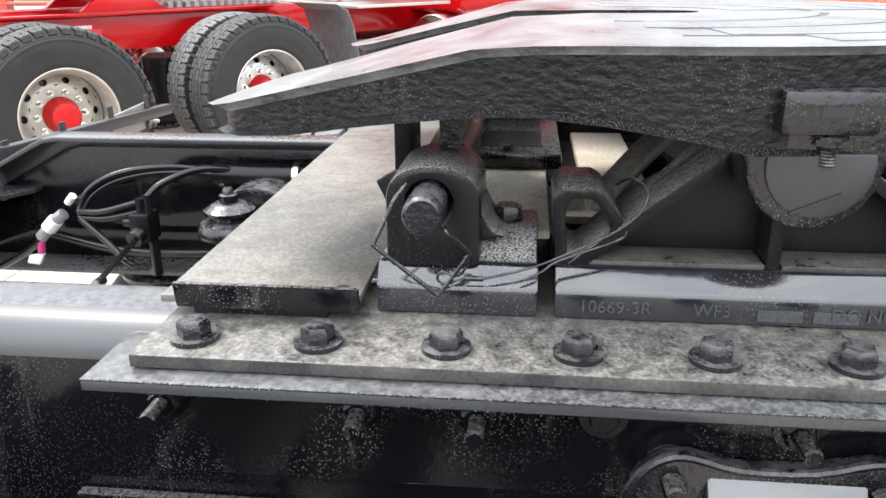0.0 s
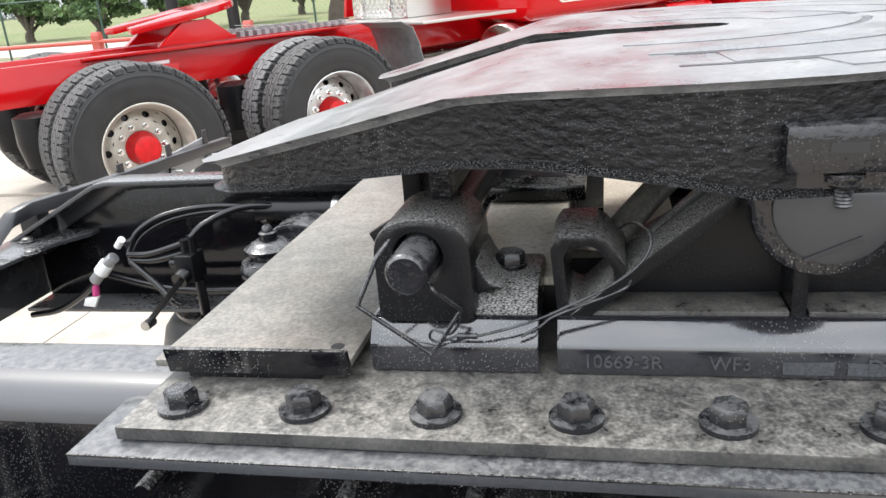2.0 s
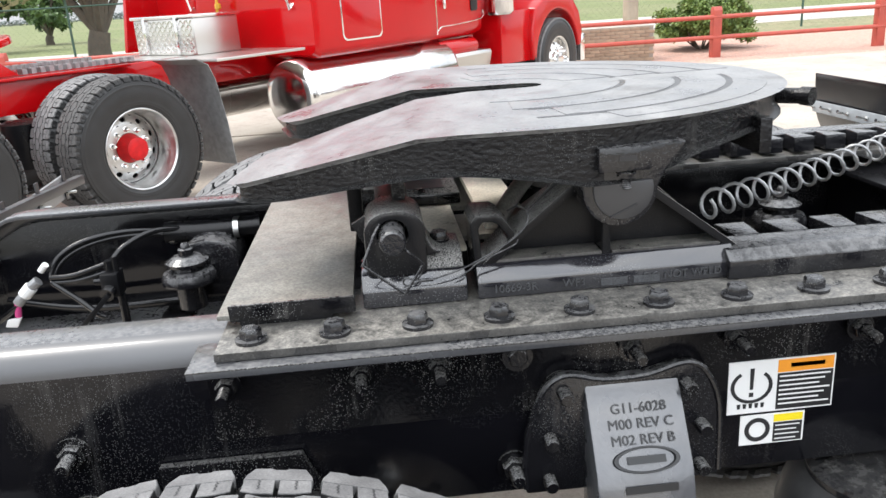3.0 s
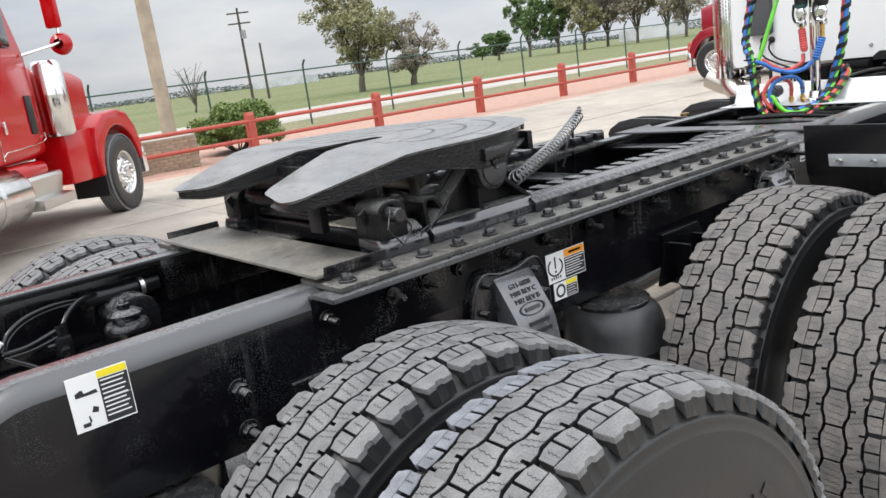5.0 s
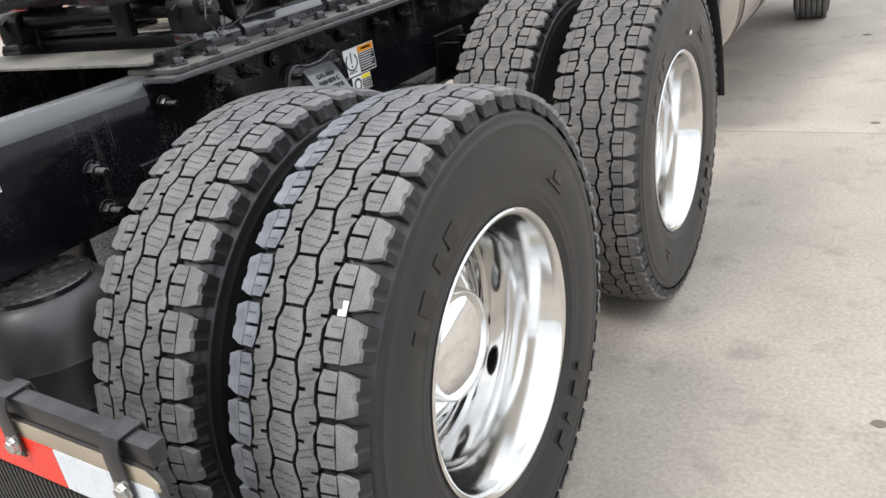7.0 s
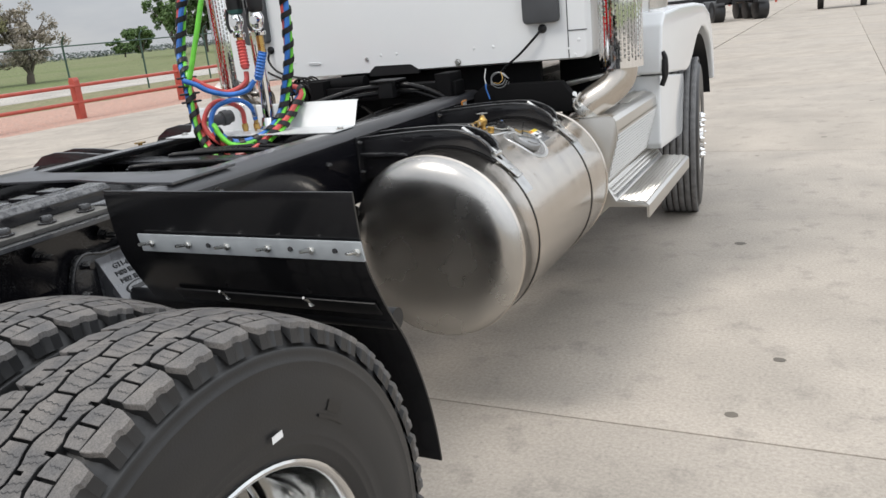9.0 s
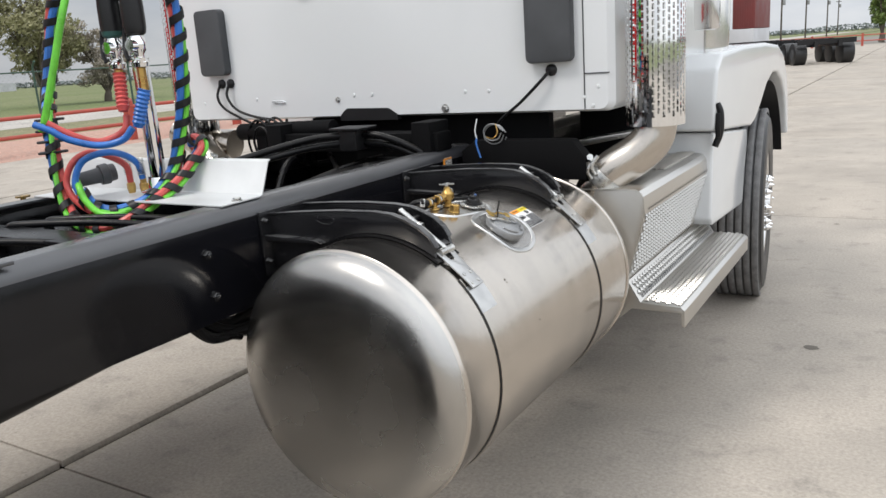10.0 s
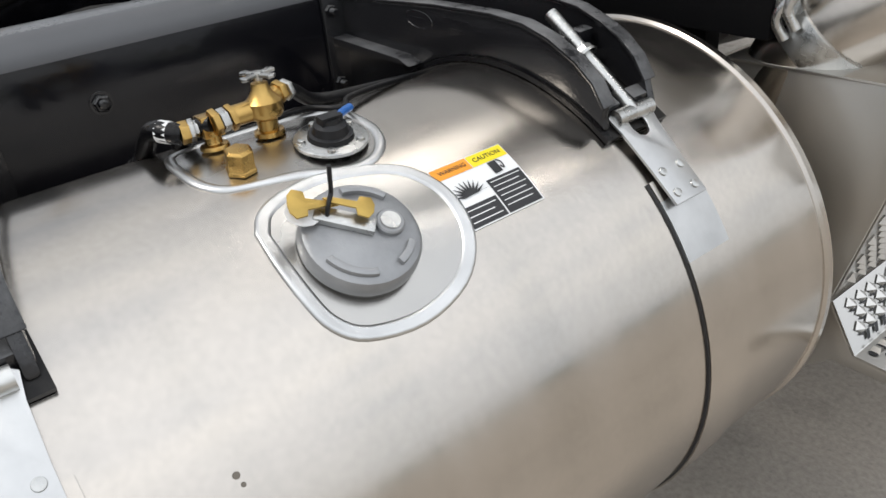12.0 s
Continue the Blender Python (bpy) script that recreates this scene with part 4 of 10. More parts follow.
def spring_hanger(side, y):
    """Cast hanger with a bolted flange and a tapered face that curves down to the arm."""
    s = side
    bm = bmesh.new()
    prism(bm, [(y - 0.128, 0.985), (y - 0.112, 1.022), (y - 0.092, 1.038), (y - 0.070, 1.040), (y - 0.03, 1.030), (y + 0.03, 1.031), (y + 0.075, 1.043), (y + 0.100, 1.040), (y + 0.118, 1.022), (y + 0.135, 0.975), (y + 0.138, 0.86), (y - 0.140, 0.86), (y - 0.140, 0.93)], "x", s * (WEB + 0.001), s * (WEB + 0.020))
    rim = [(y + dy, z) for dy, z in ((-0.140, 0.87), (-0.139, 0.93), (-0.127, 0.985), (-0.111, 1.021), (-0.092, 1.037), (-0.070, 1.039), (-0.03, 1.029), (0.03, 1.030), (0.075, 1.042), (0.100, 1.039), (0.117, 1.021), (0.134, 0.975), (0.137, 0.87))]
    h = part("spring_hanger", bm, M_castflat, truck, "black cast spring hanger bolted to the rail", 0.005)
    bm = bmesh.new()
    tube(bm, [(s * (WEB + 0.019), a, b) for a, b in rim], 0.0045, 8, n=3)
    part("flange_bead", bm, M_castflat, h)
    bm = bmesh.new()
    # the face leans out from the rail, then drops to the arm
    path = [(WEB + 0.018, 1.024), (WEB + 0.022, 1.017), (WEB + 0.030, 1.010), (WEB + 0.059, 0.9665), (WEB + 0.088, 0.923), (WEB + 0.096, 0.90), (WEB + 0.104, 0.86), (WEB + 0.115, 0.80), (WEB + 0.128, 0.73), (WEB + 0.14, 0.64), (WEB + 0.15, 0.52)]
    n = len(path)
    outs = []
    for i, (x, z) in enumerate(path):
        k = i / (n - 1)
        outs.append([bm.verts.new((s * xx, y + 0.012 + dy, z)) for xx, dy in ((x, -0.068 - 0.004 * k), (x, 0.062 - 0.002 * k), (WEB + 0.012, 0.062), (WEB + 0.012, -0.068))])
    for A, B in zip(outs, outs[1:]):
        for i in range(4):
            bm.faces.new((A[i], A[(i + 1) % 4], B[(i + 1) % 4], B[i]))
    bm.faces.new(outs[0][::-1]), bm.faces.new(outs[-1])
    face = part("casting_face", bm, M_hangerface, h, "black cast face with raised lettering, sheen painted grey", 0.006, ang=55)
    right, up = (0, s, 0), Vector((-0.555 * s, 0, 0.832))
    down = lambda d: (s * (WEB + 0.0308 + 0.555 * d), y + 0.011, 1.0105 - 0.832 * d)
    for body, d in (("G11-6028", 0.020), ("M00 REV C", 0.041), ("M02 REV B", 0.062)):
        lettering("cast_lettering", body, 0.019, facing(down(d), right, up), M_castletter, face, 0.0016)
    bm = bmesh.new()
    lathe(bm, [(0, 0.86), (0.0025, 0.9), (0.0025, 1.0), (0, 1.04)], (0, 0, 0), "z", 32)
    bmesh.ops.transform(bm, matrix=facing(down(0.088), right, up) @ Matrix.Diagonal((0.044, 0.017, 1, 1)), verts=bm.verts)
    part("emblem_ring", bm, M_castletter, face)
    bm = bmesh.new()
    rect(bm, facing(down(0.088), right, up), -0.026, 0.026, -0.005, 0.005, 0, 0.002)
    part("cast_bar", bm, M_castletter, face)
    steep = Vector((-0.24 * s, 0, 0.97))
    for w, x, z in ((0.07, 0.0955, 0.9035), (0.075, 0.1005, 0.881)):
        bm = bmesh.new()
        rect(bm, facing((s * (WEB + x), y + 0.014, z), right, steep), -w / 2, w / 2, -0.005, 0.005, 0, 0.002)
        part("cast_bar", bm, M_castletter, face)
    web_studs(s, [(y - 0.085, 1.015), (y + 0.085, 1.012), (y - 0.105, 0.947), (y + 0.108, 0.947), (y - 0.107, 0.882), (y + 0.108, 0.884)], h, True)
    bm = bmesh.new()
    tube(bm, [(s * (WEB + 0.02), y + 0.02, 0.56), (s * 0.55, y - 0.2, 0.53), (s * 0.55, y - 0.42, 0.50), (s * 0.54, y - 0.6, 0.56), (s * 0.47, y - 0.98, 0.52)], 0.05, 10)
    part("trailing_arm", bm, M_cast, truck, "black trailing suspension arm")


def air_spring(side, y):
    s = side
    bm = bmesh.new()
    cx = s * 0.452
    lathe(bm, [(0.42, 0.10), (0.42, 0.125), (0.46, 0.14), (0.53, 0.147), (0.60, 0.149), (0.605, 0.151), (0.61, 0.149), (0.70, 0.148), (0.705, 0.150), (0.71, 0.148), (0.765, 0.146), (0.80, 0.136), (0.822, 0.118), (0.829, 0.105), (0.83, 0.0)], (cx, y, 0), "z", 56)
    a = part("air_spring", bm, M_bellows, truck, "black rubber air spring bellows under the rail")
    bm = bmesh.new()
    lathe(bm, [(0.826, 0.108), (0.838, 0.108), (0.842, 0.101), (0.842, 0.0)], (cx, y, 0), "z", 48)
    part("bead_plate", bm, M_bead, a, "dusty round steel top plate")
    bm = bmesh.new()
    cyl(bm, (cx, y, 0.0 + 0.36), (cx, y, 0.43), 0.10, 32)
    part("pedestal", bm, M_black, a)


for sd in (1, -1):
    for ax in (AX_R, AX_F):
        air_spring(sd, ax - 0.437)
        spring_hanger(sd, ax + 0.513)
    shock_bracket(sd, -0.49)
    shock_bracket(sd, AX_F - 0.165)
axle_wheels(truck, AX_R, blocks=True)
axle_wheels(truck, AX_F, brown=True, seed=5)
for ax in (AX_R, AX_F):
    bm = bmesh.new()
    tube(bm, [(-0.95, ax, 0.51), (0.95, ax, 0.51)], 0.065, 20, n=0)
    lathe(bm, [(-0.2, 0.06), (-0.17, 0.15), (-0.05, 0.2), (0.05, 0.2), (0.17, 0.15), (0.2, 0.06)], (0.0, ax, 0.52), "y", 32)
    part("drive_axle", bm, M_black, truck, "black drive axle with round differential housing")


def stickers():
    """Paper stickers on the new tyres, a small plate on a rim."""
    a = radians(141.2)
    bm = bmesh.new()
    c, r = TYRE_R + 0.0008 - 0.006, 0.0
    rows = [[bm.verts.new((x, AX_R + c * math.cos(a + d), TYRE_R - 0.003 + c * math.sin(a + d))) for x in (1.198, 1.214)] for d in (-0.022, 0.0, 0.022)]
    for A, B in zip(rows, rows[1:]):
        bm.faces.new((A[0], A[1], B[1], B[0]))
    part("tyre_sticker", bm, M_labelwhite, truck, "small white paper sticker on the tyre tread")
    bm = bmesh.new()
    a = radians(76.6)
    m = facing((1.2575, AX_F + 0.352 * math.cos(a), TYRE_R - 0.003 + 0.352 * math.sin(a)), (0, 1, 0), (0, 0, 1))
    rect(bm, m, -0.013, 0.013, -0.006, 0.006, 0, 0.001)
    part("tyre_sticker", bm, M_labelwhite, truck, "small white paper sticker on the sidewall")


stickers()


def tail_end():
    bm = bmesh.new()
    prism(bm, [(-0.437, -1.215), (0.437, -1.215), (0.437, -1.06), (0.40, -1.06), (0.33, -1.10), (0.15, -1.125), (-0.15, -1.125), (-0.33, -1.10), (-0.40, -1.06), (-0.437, -1.06)], "z", 1.004, 1.012)
    e = part("end_crossmember", bm, M_flange, truck, "black end crossmember with curved top gusset", 0.0015)
    bm = bmesh.new()
    box(bm, -0.445, 0.445, -1.228, -1.217, 0.866, 1.010)
    part("end_plate", bm, M_flange, e, "black rear panel, reflections put in its paler colour", 0.002)
    for s in (1, -1):
        for dx, dy in ((0.345, -1.168), (0.268, -1.10)):
            bm = bmesh.new()
            lathe(bm, [(0, 0.018), (0.003, 0.018), (0.0035, 0.0135), (0.008, 0.0115), (0.0105, 0.006), (0.011, 0.0)], (s * dx, dy, 1.012), "z", 24)
            part("bolt", bm, M_black, e, "round-headed black bolt")
        # long oval lamp in a rubber ring, and a small round one beside it
        for dx, hw, hh in ((0.21, 0.078, 0.030), (0.385, 0.028, 0.028)):
            oval = lambda g: [(s * (dx + math.copysign(max(0.0, hw - hh), math.cos(radians(a))) + (hh + g) * math.cos(radians(a))), 0.944 + (hh + g) * math.sin(radians(a))) for a in range(5, 365, 10)]
            bm = bmesh.new()
            rows = [[bm.verts.new((x, y, z)) for x, z in oval(g)] for g, y in ((0.012, -1.228), (0.012, -1.233), (0.008, -1.238), (0.002, -1.238), (0.0, -1.231))]
            for A, B in zip(rows, rows[1:]):
                for i in range(len(A)):
                    bm.faces.new((A[i], A[(i + 1) % len(A)], B[(i + 1) % len(A)], B[i]))
            ring = part("lamp_grommet", bm, M_rubber, e, "black rubber lamp ring", ang=40)
            bm = bmesh.new()
            rows = [[bm.verts.new((x, y, z)) for x, z in oval(g)] for g, y in ((0.001, -1.230), (-0.003, -1.235), (-0.012, -1.2375))]
            for A, B in zip(rows, rows[1:]):
                for i in range(len(A)):
                    bm.faces.new((A[i], A[(i + 1) % len(A)], B[(i + 1) % len(A)], B[i]))
            bm.faces.new(rows[-1])
            part("tail_lamp", bm, M_lens, ring, "red tail lamp lens", ang=50)


tail_end()


def mud_flap(side):
    s = side
    bm = bmesh.new()
    line = [(0.275, -1.185, 0.87), (0.305, -1.165, 0.905), (0.345, -1.148, 0.916), (0.40, -1.140, 0.914), (0.46, -1.137, 0.910)] + [(x, -1.135, 0.910 - 0.045 * (x - 0.46)) for x in (0.7, 0.95, 1.198)]
    rows = []
    for i, q in enumerate(line):
        w, h2 = 0.0125, 0.0145
        rows.append([bm.verts.new((s * (q[0] + (0.006 * b if i < 2 else 0)), q[1] + a * w, q[2] + b * h2)) for a, b in ((-1, -1), (1, -1), (1, 1), (-1, 1))])
    for A, B in zip(rows, rows[1:]):
        for i in range(4):
            bm.faces.new((A[i], A[(i + 1) % 4], B[(i + 1) % 4], B[i]))
    bm.faces.new(rows[0]), bm.faces.new(rows[-1][::-1])
    h = part("flap_hanger", bm, M_hanger, truck, "black square-tube mud flap hanger", 0.004, ang=30)
    bm = bmesh.new()
    box(bm, s * 0.372, s * 0.408, -1.20, -1.155, 0.81, 0.90)
    tube(bm, [(s * 0.39, -1.196, 0.835), (s * 0.40, -1.215, 0.83), (s * 0.425, -1.218, 0.812), (s * 0.435, -1.218, 0.845), (s * 0.47, -1.21, 0.852)], 0.003, 8)
    part("hanger_spring_bracket", bm, M_plastic, h, "", 0.004)
    if s < 0:
        # the far hanger sits higher and shows only its board
        bm = bmesh.new()
        prism(bm, [(s * x, z) for x, z in ((0.42, 0.885), (0.42, 0.815), (1.10, 0.845), (1.10, 0.915))], "y", -1.143, -1.151)
        f = part("flap_board", bm, M_capgrey, truck, "plain grey board under the far flap hanger", 0.0015)
        for xx in (0.45, 0.66, 0.88, 1.08):
            bm = bmesh.new()
            box(bm, s * (xx - 0.012), s * (xx + 0.012), -1.143, -1.139, 0.84, 0.935)
            part("clamp", bm, M_hanger, h, "black clamp strap", 0.001)
            bm = bmesh.new()
            hexbolt(bm, (s * xx, -1.139, 0.862), (0, 1, 0), 0.008, 0.006, 1.4, 0.022)
            part("clamp_bolt", bm, M_zinc, f, "zinc hex bolt")
        h.location.z += 0.165
        f.location.z += 0.165
        return
    bm = bmesh.new()
    prism(bm, [(s * x, z) for x, z in ((0.440, 0.885), (0.435, 0.78), (0.410, 0.20), (1.182, 0.20), (1.204, 0.84), (1.194, 0.858), (1.16, 0.864))], "y", -1.143, -1.149)
    f = part("mud_flap", bm, M_flap, truck, "dark ribbed mud flap with red and white reflective tape", 0.0015)
    bm = bmesh.new()
    x = 0.49
    while x < 1.13:
        box(bm, s * x, s * (x + 0.005), -1.152, -1.1485, 0.24, 0.795 - 0.040 * (x - 0.39))
        x += 0.0105
    part("flap_ribs", bm, M_flap, f)
    bm = bmesh.new()
    prism(bm, [(s * 0.443, 0.863), (s * 1.200, 0.832), (s * 1.200, 0.845), (s * 1.182, 0.858), (s * 0.443, 0.888)], "y", -1.152, -1.1485)
    part("flap_backing", bm, M_pole, f, "beige backing strip", 0.001)
    n = 4
    for i in range(n):
        bm = bmesh.new()
        x0, x1 = 0.443 + i * 0.187, 0.443 + (i + 1) * 0.187 - 0.001
        za, zb = 0.864 - 0.040 * (x0 - 0.443), 0.864 - 0.040 * (x1 - 0.443)
        prism(bm, [(s * x0, za), (s * x1, zb), (s * x1, zb - 0.063), (s * x0, za - 0.063)], "y", -1.1535, -1.1488)
        part("tape_band", bm, (M_reflred, M_reflwhite)[i % 2], f, ("red reflective band", "silver white reflective band")[i % 2])
    for xx in (0.468, 0.70, 0.927, 1.142):
        bm = bmesh.new()
        path = [(-1.1565, 0.834), (-1.1565, 0.87), (-1.1565, 0.908), (-1.1525, 0.922), (-1.118, 0.922), (-1.1145, 0.90)]
        z = 0.008 - 0.045 * (xx - 0.47)
        bent_sheet(bm, [(a, b + z - 0.004) for a, b in path], "x", s * (xx - 0.016), s * (xx + 0.016), 0.0035)
        part("clamp", bm, M_hanger, h, "black clamp strap", 0.001)
        bm = bmesh.new()
        hexbolt(bm, (s * xx, -1.160, 0.846 + z), (0, -1, 0), 0.0095, 0.008, 1.6)
        part("clamp_bolt", bm, M_zinc, f, "zinc hex bolt")
    # oval emblem as plain shapes
    m = facing((s * 0.80, -1.1525, 0.475), (s, 0, 0), (0, 0, 1)) if s > 0 else facing((s * 0.80, -1.1525, 0.475), (1, 0, 0), (0, 0, 1))
    for k, (w, h2, mt, d) in enumerate(((0.205, 0.078, M_reflwhite, 0.002), (0.196, 0.071, M_emblem, 0.003))):
        bm = bmesh.new()
        lathe(bm, [(0, 1), (d, 1), (d + 0.0005, 0.97), (d + 0.0005, 0)], (0, 0, 0), "z", 40)
        bmesh.ops.transform(bm, matrix=m @ Matrix.Diagonal((w, h2, 1, 1)), verts=bm.verts)
        part("emblem", bm, mt, f, "red oval emblem with a pale rim")
    for x0, w, hh in ((-0.13, 0.03, 0.034), (-0.085, 0.035, 0.015), (-0.04, 0.03, 0.022), (0.0, 0.03, 0.014), (0.045, 0.03, 0.018), (0.09, 0.035, 0.024)):
        bm = bmesh.new()
        box(bm, x0 - w / 2, x0 + w / 2, -hh, hh, 0.0036, 0.0045, m)
        part("emblem_bar", bm, M_reflwhite, f)


for sd in (1, -1):
    mud_flap(sd)


def mudguard(side):
    s = side
    bm = bmesh.new()
    pts = [(1.362, 1.205), (1.366, 1.14), (1.376, 1.066), (1.40, 1.01), (1.435, 0.945), (1.487, 0.862), (1.525, 0.775), (1.553, 0.69), (1.572, 0.60), (1.58, 0.525)]
    sm = [(p.x, p.y) for p in spline([(a, b, 0) for a, b in pts], 3)]
    bent_sheet(bm, sm, "x", s * 0.62, s * 1.255, 0.006)
    g = part("mudguard", bm, M_guard, truck, "glossy black plastic quarter mudguard behind the tank", 0.0015, ang=50)
    bm = bmesh.new()
    bent_sheet(bm, [(a - 0.010, b) for a, b in ((1.368, 1.112), (1.376, 1.072))], "x", s * 0.700, s * 1.262, 0.004)
    part("strap", bm, M_zincpaint, g, "zinc strap with six bolts", 0.0008)
    for i in range(6):
        bm = bmesh.new()
        hexbolt(bm, (s * (0.735 + 0.103 * i), 1.361, 1.092), (0, -1, 0.2), 0.006, 0.005, 1.4, 0.030)
        part("bolt", bm, M_zinc, g)
    for i in range(6):
        if i not in (1, 3, 4):
            continue
        bm = bmesh.new()
        cyl(bm, (s * (0.79 + 0.103 * i), 1.3645, 1.092), (s * (0.79 + 0.103 * i), 1.3585, 1.0932), 0.005, 12)
        part("strap_opening", bm, M_ink, g)
    bm = bmesh.new()
    tube(bm, [(s * 0.45, 1.475, 0.915), (s * 0.75, 1.475, 0.915), (s * 1.25, 1.475, 0.915)], 0.023, 16, n=2)
    part("support_tube", bm, M_plastic, g, "round black support tube")
    for x in (0.86, 1.08):
        bm = bmesh.new()
        hexbolt(bm, (s * x, 1.427, 0.955), (0, -0.75, 0.6), 0.006, 0.006, 1.3, 0.028)
        part("bolt", bm, M_zinc, g)
    bm = bmesh.new()
    bent_sheet(bm, [(1.415, 0.972), (1.438, 0.94)], "x", s * 0.72, s * 1.24, -0.004)
    part("lower_strap", bm, M_plastic, g, "", 0.001)


for sd in (1, -1):
    mudguard(sd)

# ---- fifth wheel ----
PV = 0.136   # pivot, along the truck
ZT = 1.376   # top of the plate


def plate_z(y):
    """Height of the top along the truck: flat, then ramps that fall to the back."""
    return ZT - 0.003 * max(0.0, min(1.0, (-0.04 - y) / 0.06)) - max(0.0, -0.10 - y) * 0.250


def skirt_depth(y):
    """How far the cast skirt hangs under the plate's edge along the truck."""
    for (a, da), (b, db) in zip(SKIRT, SKIRT[1:]):
        if y <= b:
            k = max(0.0, min(1.0, (y - a) / (b - a)))
            return da + (db - da) * k
    return SKIRT[-1][1]


SKIRT = [(-0.357, 0.024), (-0.340, 0.029), (-0.305, 0.036), (-0.257, 0.043), (-0.240, 0.045), (-0.20, 0.043), (-0.16, 0.047), (-0.114, 0.051), (-0.07, 0.052), (-0.02, 0.057), (0.017, 0.062), (0.06, 0.072), (0.10, 0.079), (0.17, 0.074), (0.24, 0.055), (0.32, 0.046), (0.52, 0.040)]


def fifth_wheel():
    # right half of the outline, from the nose round to the throat
    half = [(0.457 * math.sin(radians(a)), 0.05 + 0.457 * math.cos(radians(a))) for a in range(0, 95, 5)]
    half += [(0.455, -0.02), (0.446, -0.065), (0.428, -0.11), (0.394, -0.20), (0.362, -0.28), (0.342, -0.33), (0.332, -0.348), (0.318, -0.357),
             (0.295, -0.354), (0.205, -0.332), (0.178, -0.322), (0.160, -0.300), (0.125, -0.20), (0.09, -0.09), (0.055, 0.0), (0.050, 0.10)]
    half += [(0.050 * math.cos(radians(a)), 0.10 + 0.05 * math.sin(radians(a))) for a in (30, 60, 90)]
    outline = half + [(-x, y) for x, y in half[::-1][1:-1]]
    n = len(outline)
    bm = bmesh.new()

    def ring(inset, dz, lower=False):
        out = []
        for i, (x, y) in enumerate(outline):
            a, b = outline[i - 1], outline[(i + 1) % n]
            t = Vector((b[0] - a[0], b[1] - a[1])).normalized()
            nx, ny = t.y, -t.x
            xx, yy = x - nx * inset * -1, y - ny * inset * -1
            z = plate_z(y)
            if lower:
                z -= skirt_depth(y) - 0.004 + 0.002 * noise.noise((x * 30, y * 30, 0))
            out.append(bm.verts.new((xx, yy, z + dz)))
        return out
    top = ring(-0.017, 0.0)
    rim = ring(-0.006, -0.003)
    rim2 = ring(0.0, -0.0075)
    low = ring(0.0, 0.0, True)
    low2 = ring(-0.010, -0.004, True)
    for A, B, mi in ((top, rim, 1), (rim, rim2, 1), (rim2, low, 2), (low, low2, 2)):
        for i in range(n):
            f = bm.faces.new((A[i], A[(i + 1) % n], B[(i + 1) % n], B[i]))
            f.material_index = mi
    f = bm.faces.new(top)
    f.material_index = 0
    g = bm.faces.new(low2[::-1])
    g.material_index = 2
    bmesh.ops.triangulate(bm, faces=[f, g])
    ob = part("fifth_wheel", bm, [M_top, M_rim, M_cast], truck, "worn grey fifth wheel coupling plate on black cast brackets", ang=30)

    # raised lube pads between grooves: crescent pads a little proud of the plate
    def pad(pts, name="wear_pad"):
        bm = bmesh.new()
        prism(bm, pts, "z", ZT - 0.002, ZT + 0.0010)
        part(name, bm, M_top, ob, bevel=0.0004)

    def arc(r, a0, a1, cy=0.06, n=14):
        return [(r * math.sin(radians(a0 + (a1 - a0) * i / n)), cy + r * math.cos(radians(a0 + (a1 - a0) * i / n))) for i in range(n + 1)]
    for s in (1, -1):
        for r0, r1, a0, a1 in ((0.385, 0.435, 6, 78), (0.305, 0.375, 6, 86), (0.215, 0.295, 8, 96), (0.12, 0.205, 10, 104)):
            pts = arc(r1, a0, a1) + arc(r0, a1, a0)
            pad([(s * x, y) for x, y in pts])
        for r in (0.21, 0.30, 0.38):
            pts = arc(r + 0.0045, 6, 92) + arc(r - 0.0045, 92, 6)
            bm = bmesh.new()
            prism(bm, [(s * x, y) for x, y in pts], "z", ZT - 0.002, ZT + 0.0004)
            part("grease_groove", bm, M_groove, ob)
    for s in (1, -1):
        # pivot ear: shield under the plate edge, with the pin boss
        x0, x1 = s * 0.405, s * 0.452
        bm = bmesh.new()
        EY, EZ = 0.136, 1.290
        ear = [(EY - 0.085, 1.345), (EY + 0.085, 1.345), (EY + 0.056, 1.306)] + [(EY + 0.049 * math.cos(radians(a)), EZ + 0.049 * math.sin(radians(a))) for a in range(0, -181, -12)] + [(EY - 0.058, 1.304)]
        prism(bm, ear, "x", x0, x1)
        e = part("pivot_ear", bm, M_castflat, ob, "rounded cast pivot ear under the plate edge", 0.005)
        bm = bmesh.new()
        prism(bm, [(EY + 0.003 + 0.039 * math.cos(radians(a)), EZ + 0.039 * math.sin(radians(a))) for a in range(-195, 16, 14)], "x", x1 - s * 0.002, x1 + s * 0.004)
        part("pin_boss", bm, M_groove, e, "", 0.002)
        bm = bmesh.new()
        hexbolt(bm, (x1 + s * 0.004, EY + 0.006, 1.313), (0, 0, -1), 0.010, 0.008, 1.2, 0.014)
        part("bolt", bm, M_castflat, e)
        bm = bmesh.new()
        box(bm, x1 - s * 0.01, x1 + s * 0.013, EY - 0.032, EY + 0.036, 1.314, 1.346)
        part("pin_ledge", bm, M_castflat, e, "", 0.005)
        bm = bmesh.new()
        box(bm, x1 + s * 0.012, x1 + s * 0.0136, EY - 0.006, EY + 0.016, 1.328, 1.335)
        part("ledge_opening", bm, M_ink, e)
        bm = bmesh.new()
        box(bm, x1, x1 + s * 0.0055, EY - 0.016, EY + 0.022, 1.260, 1.2625, Matrix.Translation((0, EY, 1.261)) @ pose(0, 0, 0, 24) @ Matrix.Translation((0, -EY, -1.261)))
